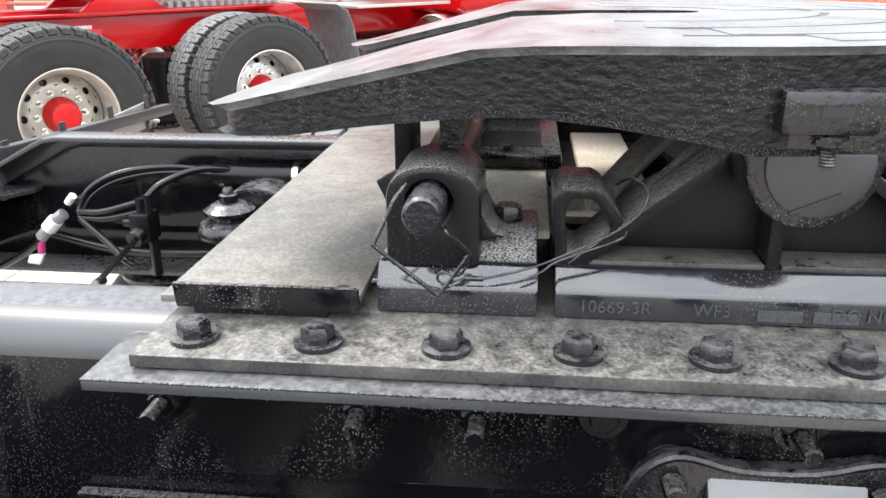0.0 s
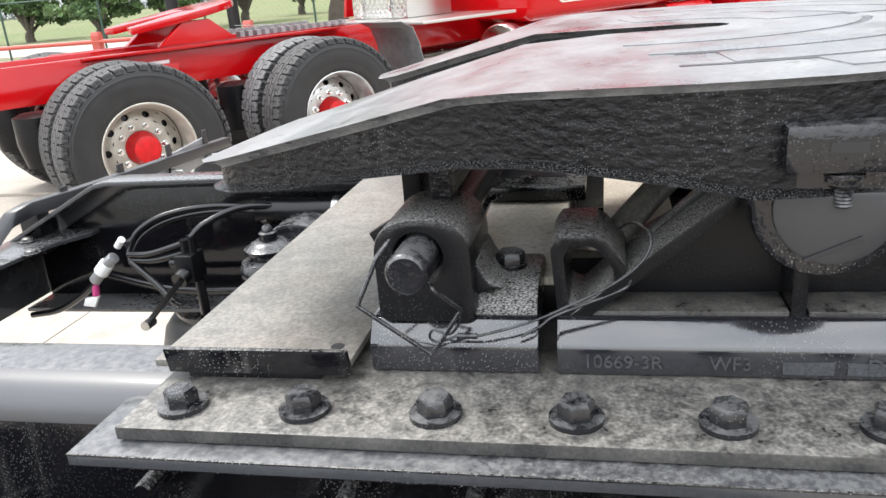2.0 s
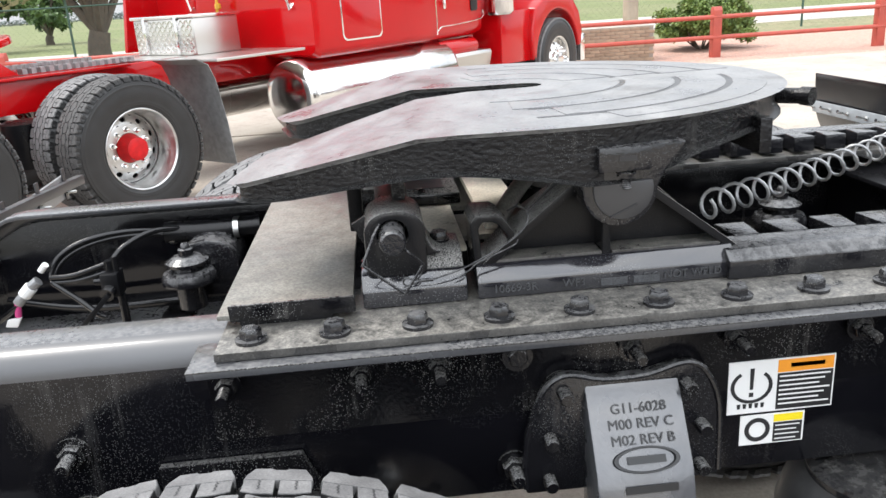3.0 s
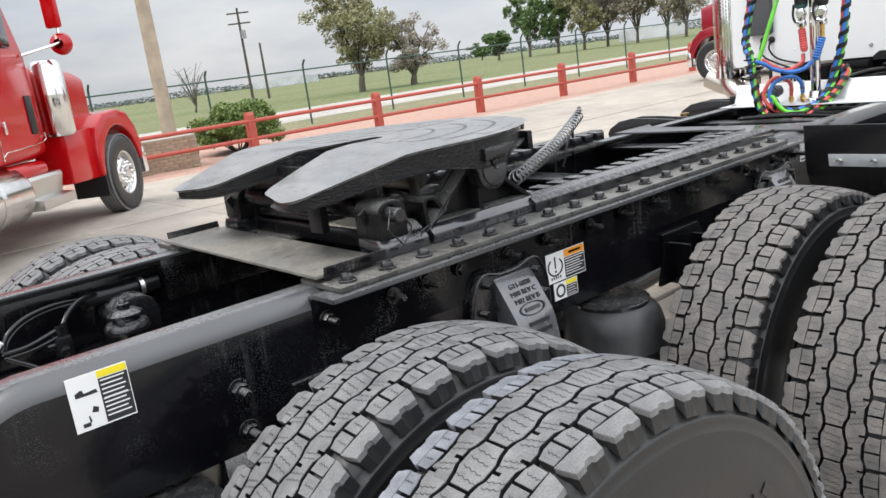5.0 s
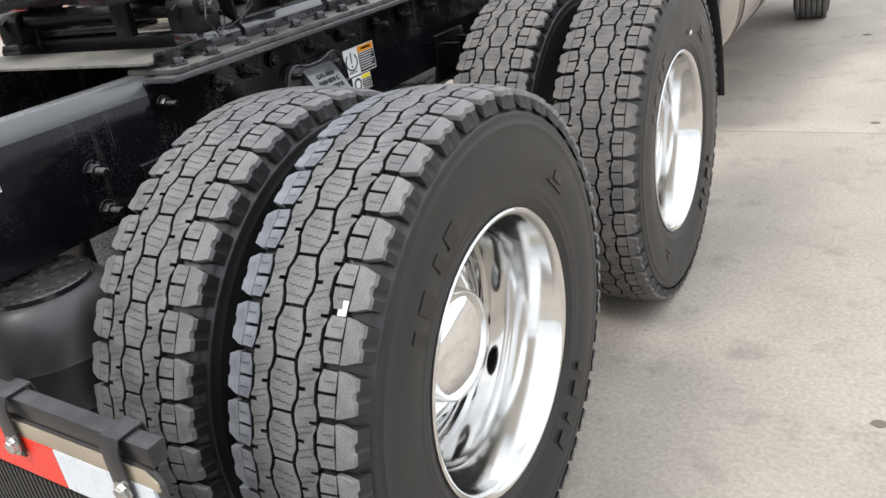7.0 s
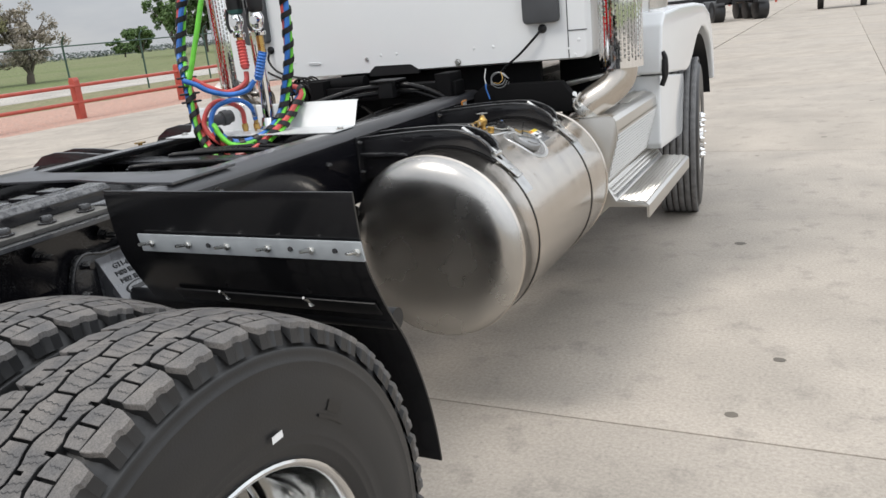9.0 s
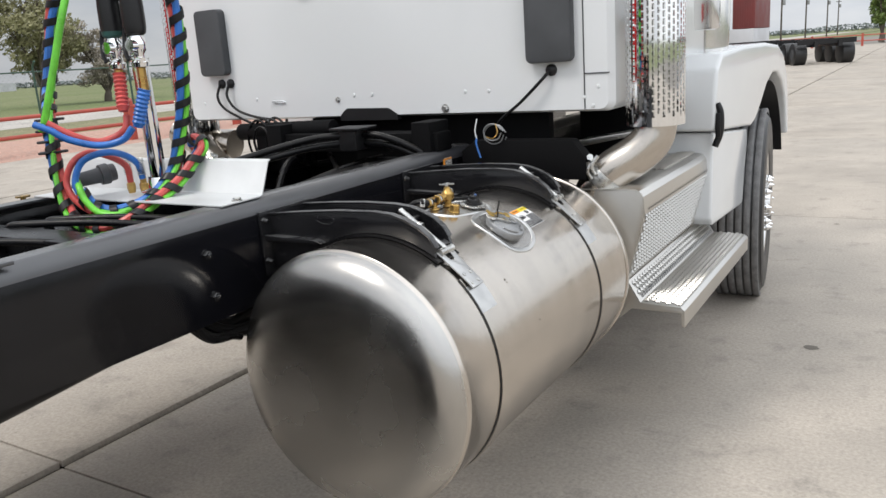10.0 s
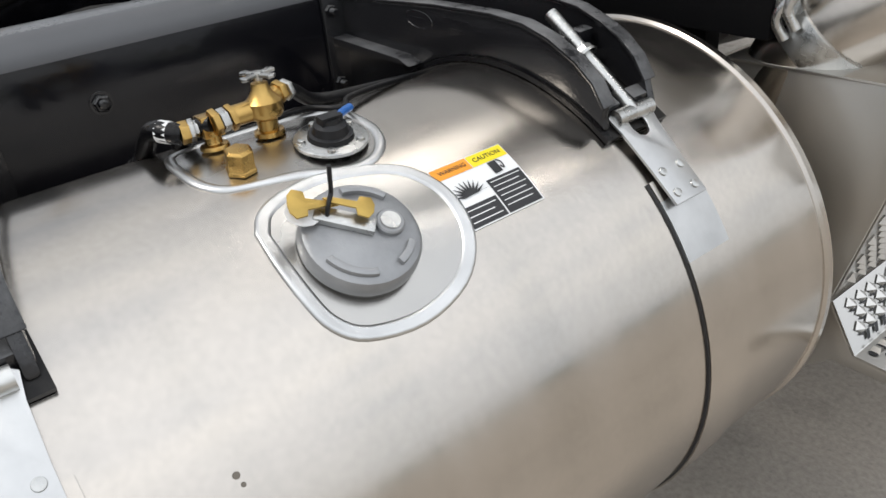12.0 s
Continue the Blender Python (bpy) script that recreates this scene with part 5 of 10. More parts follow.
        part("keeper_slot", bm, M_ink, e)
        # pedestal: base bar and the triangular bracket
        bm = bmesh.new()
        prism(bm, [(s * x, z) for x, z in ((0.325, 1.1435), (0.414, 1.1435), (0.4145, 1.1675), (0.398, 1.1865), (0.325, 1.188))], "y", -0.046, 0.310)
        base = part("pedestal_base", bm, M_lip, ob, "dusty black cast base bar with raised part numbers", 0.003)
        for body, y in (("10669-3R", 0.005), ("WF3", 0.085), ("DO NOT WELD", 0.235)):
            lettering("cast_lettering", body, 0.0155, facing((s * 0.4148, y, 1.1555), (0, s, 0), (0, 0, 1)), M_paleletter, base, 0.0013)
        for y in (0.14, 0.185):
            bm = bmesh.new()
            box(bm, s * 0.4135, s * 0.4155, y - 0.018, y + 0.018, 1.148, 1.158)
            part("cast_bar", bm, M_paleletter, base)
        for nm, pts, xa, xb in (("pedestal", [(-0.030, 1.183), (0.310, 1.183), (PV + 0.04, 1.305), (PV - 0.04, 1.305)], 0.335, 0.352),
                                ("pedestal_rib", [(-0.040, 1.183), (-0.022, 1.183), (PV - 0.012, 1.300), (PV - 0.032, 1.300)], 0.325, 0.396),
                                ("pedestal_rib", [(0.320, 1.183), (0.302, 1.183), (PV + 0.012, 1.300), (PV + 0.032, 1.300)], 0.325, 0.396),
                                ("pedestal_rib", [(PV - 0.006, 1.183), (PV + 0.006, 1.183), (PV + 0.006, 1.28), (PV - 0.006, 1.28)], 0.34, 0.392)):
            bm = bmesh.new()
            prism(bm, pts, "x", s * xa, s * xb)
            part(nm, bm, M_castfine, ob, "triangular black cast pedestal plate" if nm == "pedestal" else "", 0.003)
        bm = bmesh.new()
        box(bm, s * 0.353, s * 0.394, -0.018, PV - 0.007, 1.184, 1.1900)
        part("pedestal_floor", bm, M_slide, ob, "dusty ledge between the ribs", 0.001)
        bm = bmesh.new()
        box(bm, s * 0.353, s * 0.394, PV + 0.007, 0.296, 1.184, 1.1900)
        part("pedestal_floor", bm, M_slide, ob, "dusty ledge between the ribs", 0.001)
        # lock block with the slide pin
        bm = bmesh.new()
        prism(bm, [(s * x, z) for x, z in ((0.325, 1.1435), (0.414, 1.1435), (0.4145, 1.1675), (0.400, 1.1865), (0.325, 1.188))], "y", -0.200, -0.060)
        blk = part("lock_base", bm, M_lip, ob, "black cast lock block beside the slide pin", 0.003)
        bm = bmesh.new()
        yc = -0.151
        # an arched block with a round bore for the pin

        def reach(a):
            c, q = abs(math.cos(a)), math.sin(a)
            if q >= 0:
                return 1 / ((c / 0.0405) ** 2.4 + (q / 0.033) ** 2.4) ** (1 / 2.4)
            return min(0.0405 / max(c, 1e-6), 0.056 / max(-q, 1e-6))
        turn = [2 * math.pi * i / 48 for i in range(48)]
        outer = [(yc + reach(a) * math.cos(a), 1.240 + reach(a) * math.sin(a)) for a in turn]
        inner = [(yc - 0.003 + 0.0198 * math.cos(a), 1.241 + 0.0198 * math.sin(a)) for a in turn]
        va, vb, wa, wb = ([bm.verts.new((s * x, a, b)) for a, b in pts] for x, pts in ((0.310, outer), (0.407, outer), (0.310, inner), (0.407, inner)))
        n = len(turn)
        for i in range(n):
            j = (i + 1) % n
            for q in ((va[i], va[j], vb[j], vb[i]), (wa[j], wa[i], wb[i], wb[j]), (vb[i], vb[j], wb[j], wb[i]), (va[j], va[i], wa[i], wa[j])):
                bm.faces.new(q)
        part("lock_housing", bm, M_castfine, blk, "thick arched lock housing", 0.0055)
        bm = bmesh.new()
        prism(bm, [(-0.118, 1.240), (-0.1085, 1.228), (-0.104, 1.218), (-0.098, 1.211), (-0.088, 1.207), (-0.118, 1.200)], "x", s * 0.312, s * 0.388)
        part("housing_fillet", bm, M_castfine, blk, "", 0.003, ang=60)
        bm = bmesh.new()
        prism(bm, inner, "x", s * 0.350, s * 0.353)
        part("lock_opening", bm, M_ink, blk)
        bm = bmesh.new()
        lathe(bm, [(0.30, 0.0), (0.30, 0.0172), (0.440, 0.0172), (0.4425, 0.0162), (0.4445, 0.014), (0.4445, 0.0)], (0, yc - 0.004, 1.240), "x" if s > 0 else "-x", 32)
        part("slide_pin", bm, M_castflat, blk, "round steel slide pin end")
        bm = bmesh.new()
        prism(bm, [(s * x, z) for x, z in ((0.296, 1.18), (0.298, 1.204), (0.304, 1.207), (0.356, 1.207), (0.376, 1.203), (0.392, 1.192), (0.399, 1.18))], "y", -0.120, -0.061)
        part("lock_shoulder", bm, M_castfine, blk, "", 0.005)
        bm = bmesh.new()
        hexbolt(bm, (s * 0.335, -0.089, 1.207), (0, 0, 1), 0.0118, 0.0135, 1.25)
        part("bolt", bm, M_black, blk, "black hex bolt")
        bm = bmesh.new()
        prism(bm, [(-0.208, 1.246), (-0.191, 1.256), (-0.182, 1.256), (-0.182, 1.20), (-0.198, 1.225)], "x", s * 0.350, s * 0.358)
        part("lock_tab", bm, M_castfine, blk, "", 0.001)
        # stop loop: a hollow cast trapezium
        bm = bmesh.new()
        loop = [(-0.046, 1.182), (-0.050, 1.243), (-0.043, 1.2545), (-0.014, 1.2545), (-0.006, 1.249), (0.010, 1.226), (0.009, 1.213), (-0.026, 1.181)]
        inner = [(-0.036, 1.196), (-0.039, 1.235), (-0.034, 1.2435), (-0.018, 1.2435), (-0.0125, 1.2395), (0.0, 1.222), (-0.002, 1.215), (-0.026, 1.192)]
        va, vb, wa, wb = [], [], [], []
        for (a, c), (d, e2) in zip(loop, inner):
            va.append(bm.verts.new((s * 0.318, a, c))), vb.append(bm.verts.new((s * 0.394, a, c)))
            wa.append(bm.verts.new((s * 0.318, d, e2))), wb.append(bm.verts.new((s * 0.394, d, e2)))
        for i in range(8):
            j = (i + 1) % 8
            for q in ((va[i], va[j], vb[j], vb[i]), (wa[i], wa[j], wb[j], wb[i]), (va[i], va[j], wa[j], wa[i]), (vb[i], vb[j], wb[j], wb[i])):
                bm.faces.new(q)
        part("stop_loop", bm, M_castfine, ob, "hollow cast stop loop", 0.0042)
    # safety wire on the near side
    bm = bmesh.new()
    def bent(pts, r):
        """Wire bent with tight corners."""
        P = [Vector(q) for q in pts]
        out = [P[0]]
        for a, b, c in zip(P, P[1:], P[2:]):
            out += [b + (a - b).normalized() * 0.005, b + ((a - b).normalized() + (c - b).normalized()) * 0.0008, b + (c - b).normalized() * 0.005]
        tube(bm, out + [P[-1]], r, 8, n=2)
    bent([(0.425, -0.170, 1.262), (0.437, -0.177, 1.254), (0.446, -0.195, 1.216), (0.428, -0.144, 1.166), (0.428, -0.117, 1.205), (0.438, -0.136, 1.226), (0.42, -0.150, 1.240)], 0.0019)
    part("hair_pin", bm, M_castflat, ob, "bent wire hair pin")
    bm = bmesh.new()
    tube(bm, [(0.428, -0.106, 1.182), (0.427, -0.120, 1.183), (0.425, -0.138, 1.176), (0.425, -0.145, 1.180), (0.426, -0.141, 1.187), (0.427, -0.128, 1.184), (0.428, -0.119, 1.196), (0.428, -0.122, 1.202)], 0.0011, 8, n=5)
    part("cable_eye", bm, M_castflat, ob)
    bm = bmesh.new()
    cyl(bm, (0.427, -0.122, 1.1825), (0.427, -0.106, 1.1825), 0.0024, 10)
    part("crimp_sleeve", bm, M_castflat, ob)
    bm = bmesh.new()
    tube(bm, [(0.427, -0.106, 1.1825), (0.424, -0.075, 1.190), (0.420, -0.046, 1.200), (0.414, 0.000, 1.222), (0.408, 0.022, 1.240), (0.400, 0.026, 1.256), (0.390, 0.014, 1.262), (0.372, 0.004, 1.252)], 0.0012, 8, n=5)
    part("safety_cable", bm, M_castflat, ob, "thin black safety cable")
    bm = bmesh.new()
    tube(bm, [(0.424, -0.072, 1.181), (0.422, -0.056, 1.190), (0.420, -0.044, 1.198), (0.410, 0.004, 1.214), (0.402, 0.012, 1.219)], 0.0012, 8, n=4)
    part("cable_tail", bm, M_castflat, ob)
    # cross tubes and release gear under the plate
    bm = bmesh.new()
    tube(bm, [(-0.42, -0.150, 1.246), (0.345, -0.150, 1.246)], 0.0255, 20, n=0)
    part("slide_tube", bm, M_inner, ob, "dusty round cross tube")
    bm = bmesh.new()
    prism(bm, [(-0.150, 1.145), (-0.045, 1.145), (-0.045, 1.180), (-0.052, 1.188), (-0.144, 1.188), (-0.150, 1.182)], "x", -0.30, 0.30)
    sb = part("saddle_crossbar", bm, M_inner, ob, "black crossbar with a dusty tan top", 0.004)
    bm = bmesh.new()
    prism(bm, [(0.064, -0.142), (0.325, -0.140), (0.325, -0.049), (0.075, -0.049), (0.066, -0.054), (0.062, -0.064), (0.060, -0.132)], "z", 1.184, 1.1925)
    part("dusty_top", bm, M_deckpale, sb, "tan dusty top plate", 0.002)
    # release bracket over the crossbar, the cast web and an added dark wall behind
    bm = bmesh.new()
    box(bm, -0.28, 0.085, -0.148, -0.030, 1.193, 1.213)
    rb = part("release_bracket", bm, M_black, ob, "black folded release bracket", 0.004)
    bm = bmesh.new()
    box(bm, -0.05, 0.045, -0.135, -0.055, 1.2125, 1.2145)
    part("bracket_slot", bm, M_ink, rb)
    bm = bmesh.new()
    hexbolt(bm, (0.066, -0.100, 1.213), (0, 0, 1), 0.0085, 0.007, 1.3)
    part("bolt", bm, M_castflat, rb)
    bm = bmesh.new()
    box(bm, 0.14, 0.20, -0.218, -0.196, 1.19, 1.345)
    part("plate_web", bm, M_castfine, ob, "black cast web under the plate", 0.004)
    # added wall that keeps the space behind the bracket dark
    bm = bmesh.new()
    box(bm, -0.30, -0.285, -0.155, -0.045, 1.15, 1.28)
    part("plate_web", bm, M_inner, ob, "added dark wall behind the release bracket", 0.002)
    bm = bmesh.new()
    box(bm, -0.12, 0.24, -0.010, 0.062, 1.188, 1.200)
    part("lever_strap", bm, M_deckpale, ob, "dusty tan steel strap", 0.002)
    bm = bmesh.new()
    prism(bm, [(-0.36, 0.30), (-0.22, 0.30), (0.26, 0.02), (0.315, 0.05), (0.315, 0.07)][::-1], "z", 1.20, 1.215)
    part("lock_lever_plate", bm, M_deck, ob, "", 0.002)
    bm = bmesh.new()
    tube(bm, [(0.20, 0.09, 1.27), (-0.15, 0.13, 1.27)], 0.033, 24, n=0)
    tube(bm, [(0.31, 0.0, 1.225), (0.22, 0.06, 1.26), (0.05, 0.16, 1.28)], 0.013, 10)
    part("release_cylinder", bm, M_deck, ob, "dusty grey release cylinder")
    bm = bmesh.new()
    for y in (-0.15, 0.02, 0.2, 0.36):
        box(bm, -0.36, 0.36, y, y + 0.018, 1.30 if y > -.1 else 1.275, 1.35 if y > -0.1 else 1.34)
    box(bm, -0.06, 0.06, 0.1, 0.44, 1.27, 1.34)
    part("plate_ribs", bm, M_cast, ob, "", 0.003)
    bm = bmesh.new()
    cyl(bm, (0.0, 0.44, 1.335), (0.155, 0.53, 1.345), 0.013, 16)
    cyl(bm, (0.155, 0.53, 1.345), (0.17, 0.54, 1.345), 0.015, 16)
    part("release_rod", bm, M_cast, ob, "black rubber tipped release rod")
    return ob


wheel5 = fifth_wheel()


def slide_rack(side):
    s = side
    bm = bmesh.new()
    prism(bm, [(s * x, z) for x, z in ((0.352, 1.1435), (0.425, 1.1435), (0.425, 1.17), (0.41, 1.182), (0.352, 1.182))], "y", 0.296, 1.55)
    r = part("slide_rack", bm, M_castflat, truck, "notched black slide rack bar with bright dusty teeth", 0.0025)
    for i in range(16):
        bm = bmesh.new()
        y0 = 0.335 + 0.074 * i
        prism(bm, [(s * 0.353, y0), (s * 0.353, y0 + 0.036), (s * 0.295, y0 + 0.042), (s * 0.295, y0 - 0.006)], "z", 1.150, 1.1835)
        part("rack_tooth", bm, M_castflat, r, bevel=0.002)


for sd in (1, -1):
    slide_rack(sd)


def deck_plate():
    bm = bmesh.new()
    box(bm, -0.434, 0.434, -0.388, -0.213, 1.1530, 1.1600)
    d = part("deck_plate", bm, M_deck, truck, "dusty pale steel cross plate stained tan, pink reflection painted in", 0.0015)
    for s in (1, -1):
        bm = bmesh.new()
        prism(bm, [(s * x, z) for x, z in ((0.4345, 1.1530), (0.443, 1.1530), (0.4475, 1.177), (0.4415, 1.177))], "y", -0.370, -0.209)
        part("end_lip", bm, M_black, d, "black folded end lip", 0.002)
        bm = bmesh.new()
        cyl(bm, (s * 0.404, -0.232, 1.157), (s * 0.404, -0.232, 1.1606), 0.006, 16)
        bm2 = bmesh.new()
        box(bm2, s * 0.29, s * 0.43, -0.36, -0.24, 1.1425, 1.153)
        part("plate_shim", bm2, M_black, d)
        part("plate_opening", bm, M_ink, d)


deck_plate()


def coil_hose():
    bm = bmesh.new()
    a, b = Vector((0.375, 0.275, 1.236)), Vector((-0.18, 1.205, 1.293))
    ax = (b - a).normalized()
    s, u = basis(ax)
    pts = []
    turns, per = 26, 14
    for i in range(turns * per + 1):
        k = i / (turns * per)
        ph = 2 * math.pi * turns * k
        sag = -0.02 * math.sin(math.pi * k)
        pts.append(a + (b - a) * k + Vector((0, 0, sag)) + (s * math.cos(ph) + u * math.sin(ph)) * 0.019)
    tube(bm, pts, 0.0026, 6, n=0)
    c = part("coiled_air_line", bm, M_capgrey, truck, "coiled grey air line rising from the slide")
    bm = bmesh.new()
    tube(bm, [b, b + Vector((-0.02, 0.03, 0.012)), b + Vector((-0.07, 0.08, 0.012)), b + Vector((-0.14, 0.12, -0.05)), b + Vector((-0.17, 0.14, -0.16)), b + Vector((-0.18, 0.15, -0.26))], 0.006, 8)
    part("line_end", bm, M_rubberhose, c)
    bm = bmesh.new()
    tube(bm, [b + Vector((-0.03, 0.04, 0.012)), b + Vector((-0.05, -0.02, -0.1)), b + Vector((-0.06, -0.05, -0.2))], 0.0035, 6)
    part("support_wire", bm, M_castflat, c)


coil_hose()


def crossmembers():
    for y, z0, z1, w in ((-0.66, 0.76, 0.87, 0.07), (0.10, 0.87, 1.10, 0.16), (0.95, 0.87, 1.10, 0.12), (1.62, 0.88, 1.10, 0.10), (2.3, 0.87, 1.10, 0.10), (4.2, 0.87, 1.1, 0.1)):
        bm = bmesh.new()
        prism(bm, [(y - w / 2, z1), (y + w / 2, z1), (y + w / 2, z1 - 0.01), (y + 0.006, z1 - 0.012), (y + 0.006, z0 + 0.012), (y + w / 2, z0 + 0.01), (y + w / 2, z0), (y - w / 2, z0), (y - w / 2, z0 + 0.01), (y - 0.006, z0 + 0.012), (y - 0.006, z1 - 0.012), (y - w / 2, z1 - 0.01)], "x", -0.427, 0.427)
        part("crossmember", bm, M_inner, truck, "black I-section crossmember", 0.002)
    # inner dust plate seen through the frame
    bm = bmesh.new()
    box(bm, -0.34, -0.08, -0.16, 0.05, 1.135, 1.145)
    box(bm, -0.02, 0.12, -0.05, 0.28, 1.135, 1.145)
    part("inner_gusset", bm, M_deck, truck, "", 0.002)


crossmembers()


def cone_mount(x, y, z, name="air_spring_mount"):
    bm = bmesh.new()
    lathe(bm, [(-0.14, 0.03), (-0.085, 0.032), (-0.082, 0.058), (-0.070, 0.058), (-0.060, 0.052), (-0.055, 0.036), (-0.045, 0.034), (-0.043, 0.044), (-0.036, 0.045), (-0.03, 0.034), (-0.026, 0.030), (-0.024, 0.016), (-0.010, 0.016), (-0.008, 0.010), (0.0, 0.009), (0.003, 0.006), (0.003, 0)], (x, y, z), "z", 28)
    return part(name, bm, M_castflat, truck, "black stacked rubber bump mount with threaded stud")


cone_mount(-0.245, -0.592, 1.066)
cone_mount(0.12, 0.86, 1.14)
cone_mount(-0.24, 0.72, 1.085)


def rear_air_gear():
    """Levelling valve, air lines and wiring at the tail of the frame."""
    X = -0.245
    bm = bmesh.new()
    box(bm, X - 0.024, X + 0.022, -0.772, -0.735, 0.968, 1.020)
    v = part("levelling_valve", bm, M_inner, truck, "black levelling valve with air fittings", 0.004)
    for p, q, r in (((X, -0.755, 1.02), (X, -0.755, 1.045), 0.010), ((X, -0.742, 1.02), (X, -0.742, 1.052), 0.007), ((X + 0.022, -0.755, 0.985), (X + 0.04, -0.757, 0.98), 0.015), ((X, -0.77, 1.0), (X, -0.79, 1.0), 0.009), ((X, -0.74, 0.968), (X, -0.74, 0.90), 0.009)):
        bm = bmesh.new()
        cyl(bm, p, q, r, 14)
        part("valve_fitting", bm, M_airline, v)
    bm = bmesh.new()
    prism(bm, [(-0.755, 0.985), (-0.748, 0.978), (-0.826, 0.900), (-0.834, 0.906)], "x", X + 0.04, X + 0.046)
    part("valve_lever", bm, M_inner, v, "", 0.001)
    bm = bmesh.new()
    cyl(bm, (X + 0.036, -0.829, 0.900), (X + 0.062, -0.829, 0.900), 0.009, 14)
    part("lever_end", bm, M_zinc, v, "zinc ball joint end")
    lines = [([(X - 0.02, -0.885, 1.015), (X - 0.03, -0.865, 1.052), (X - 0.05, -0.815, 1.077), (X - 0.08, -0.74, 1.083), (X - 0.11, -0.66, 1.072), (-0.37, -0.60, 1.062)], 0.006),
             ([(X - 0.02, -0.885, 1.005), (X - 0.035, -0.86, 1.042), (X - 0.055, -0.81, 1.066), (X - 0.085, -0.73, 1.072), (-0.37, -0.60, 1.054)], 0.006),
             ([(X - 0.015, -0.885, 1.012), (X, -0.83, 1.018), (X, -0.757, 1.038)], 0.0058),
             ([(X - 0.015, -0.885, 1.0), (X, -0.82, 1.006), (X, -0.742, 1.024)], 0.0058),
             ([(X, -0.745, 1.045), (X - 0.02, -0.72, 1.068), (X - 0.07, -0.67, 1.082), (-0.37, -0.60, 1.068)], 0.0065),
             ([(X - 0.01, -0.88, 1.0), (X + 0.005, -0.83, 0.965), (X + 0.02, -0.79, 0.935), (X + 0.02, -0.775, 0.925)], 0.0062),
             ([(X, -0.935, 0.985), (X, -0.965, 0.955), (X - 0.01, -1.01, 0.925), (X - 0.02, -1.07, 0.895), (X - 0.03, -1.14, 0.88)], 0.0062),
             ([(X - 0.02, -0.89, 1.03), (X - 0.10, -0.88, 1.04), (-0.42, -0.87, 1.03)], 0.007),
             ([(-0.02, -0.9, 0.90), (-0.1, -0.7, 0.89), (-0.2, -0.5, 0.9), (-0.2, -0.3, 0.92)], 0.009),
             ([(-0.40, -1.05, 0.92), (-0.36, -0.85, 0.90), (-0.34, -0.6, 0.91)], 0.010)]
    for pts, r in lines:
        bm = bmesh.new()
        tube(bm, pts, r, 10)
        part("air_line", bm, M_airline, truck, "black nylon air line")
    bm = bmesh.new()
    tube(bm, [(-0.36, -0.66, 1.064), (-0.37, -0.57, 1.060), (-0.38, -0.45, 1.06)], 0.024, 14)
    hs = part("hose_sleeve", bm, M_inner, truck, "thick black protective hose sleeve")
    for y in (-0.645, -0.50):
        bm = bmesh.new()
        lathe(bm, [(y - 0.006, 0.0242), (y - 0.006, 0.0258), (y + 0.006, 0.0258), (y + 0.006, 0.0242)], (-0.366, 0, 1.061), "y", 20)
        part("sleeve_clamp", bm, M_zinc, hs, "zinc band clamp")
    bm = bmesh.new()
    prism(bm, [(-0.622, 0.93), (-0.622, 1.015), (-0.610, 1.042), (-0.588, 1.056), (-0.556, 1.062), (-0.524, 1.056), (-0.502, 1.042), (-0.490, 1.015), (-0.490, 0.93)], "x", -0.40, -0.275)
    part("torque_rod_end", bm, M_castflat, truck, "black domed torque rod casting", 0.008, ang=50)
    bm = bmesh.new()
    cyl(bm, (X - 0.01, -0.90, 1.03), (X - 0.005, -0.885, 1.045), 0.007, 10)
    part("wire_clip", bm, M_labelwhite, truck, "small white wire clip")
    for k, (p, q, r, m, lab) in enumerate((((X + 0.0, -0.905, 1.012), (X + 0.0, -0.922, 1.0), 0.011, M_capgrey, "grey wire connector"), ((X, -0.922, 1.0), (X, -0.94, 0.982), 0.014, M_labelwhite, "white wire connector"),
                                           ((X, -0.94, 0.982), (X, -0.957, 0.965), 0.011, M_capgrey, "grey wire connector"), ((X, -0.957, 0.965), (X - 0.002, -0.963, 0.935), 0.007, M_pink, "pink wire sleeve"))):
        bm = bmesh.new()
        cyl(bm, p, q, r, 12)
        part("wire_connector", bm, m, truck, lab, 0.001)
    bm = bmesh.new()
    prism(bm, [(-0.955, 0.934), (-0.968, 0.912), (-0.992, 0.915), (-0.985, 0.930)], "x", X - 0.004, X + 0.004)
    part("wire_tag", bm, M_labelwhite, truck, "folded white paper tag", 0.001)


rear_air_gear()


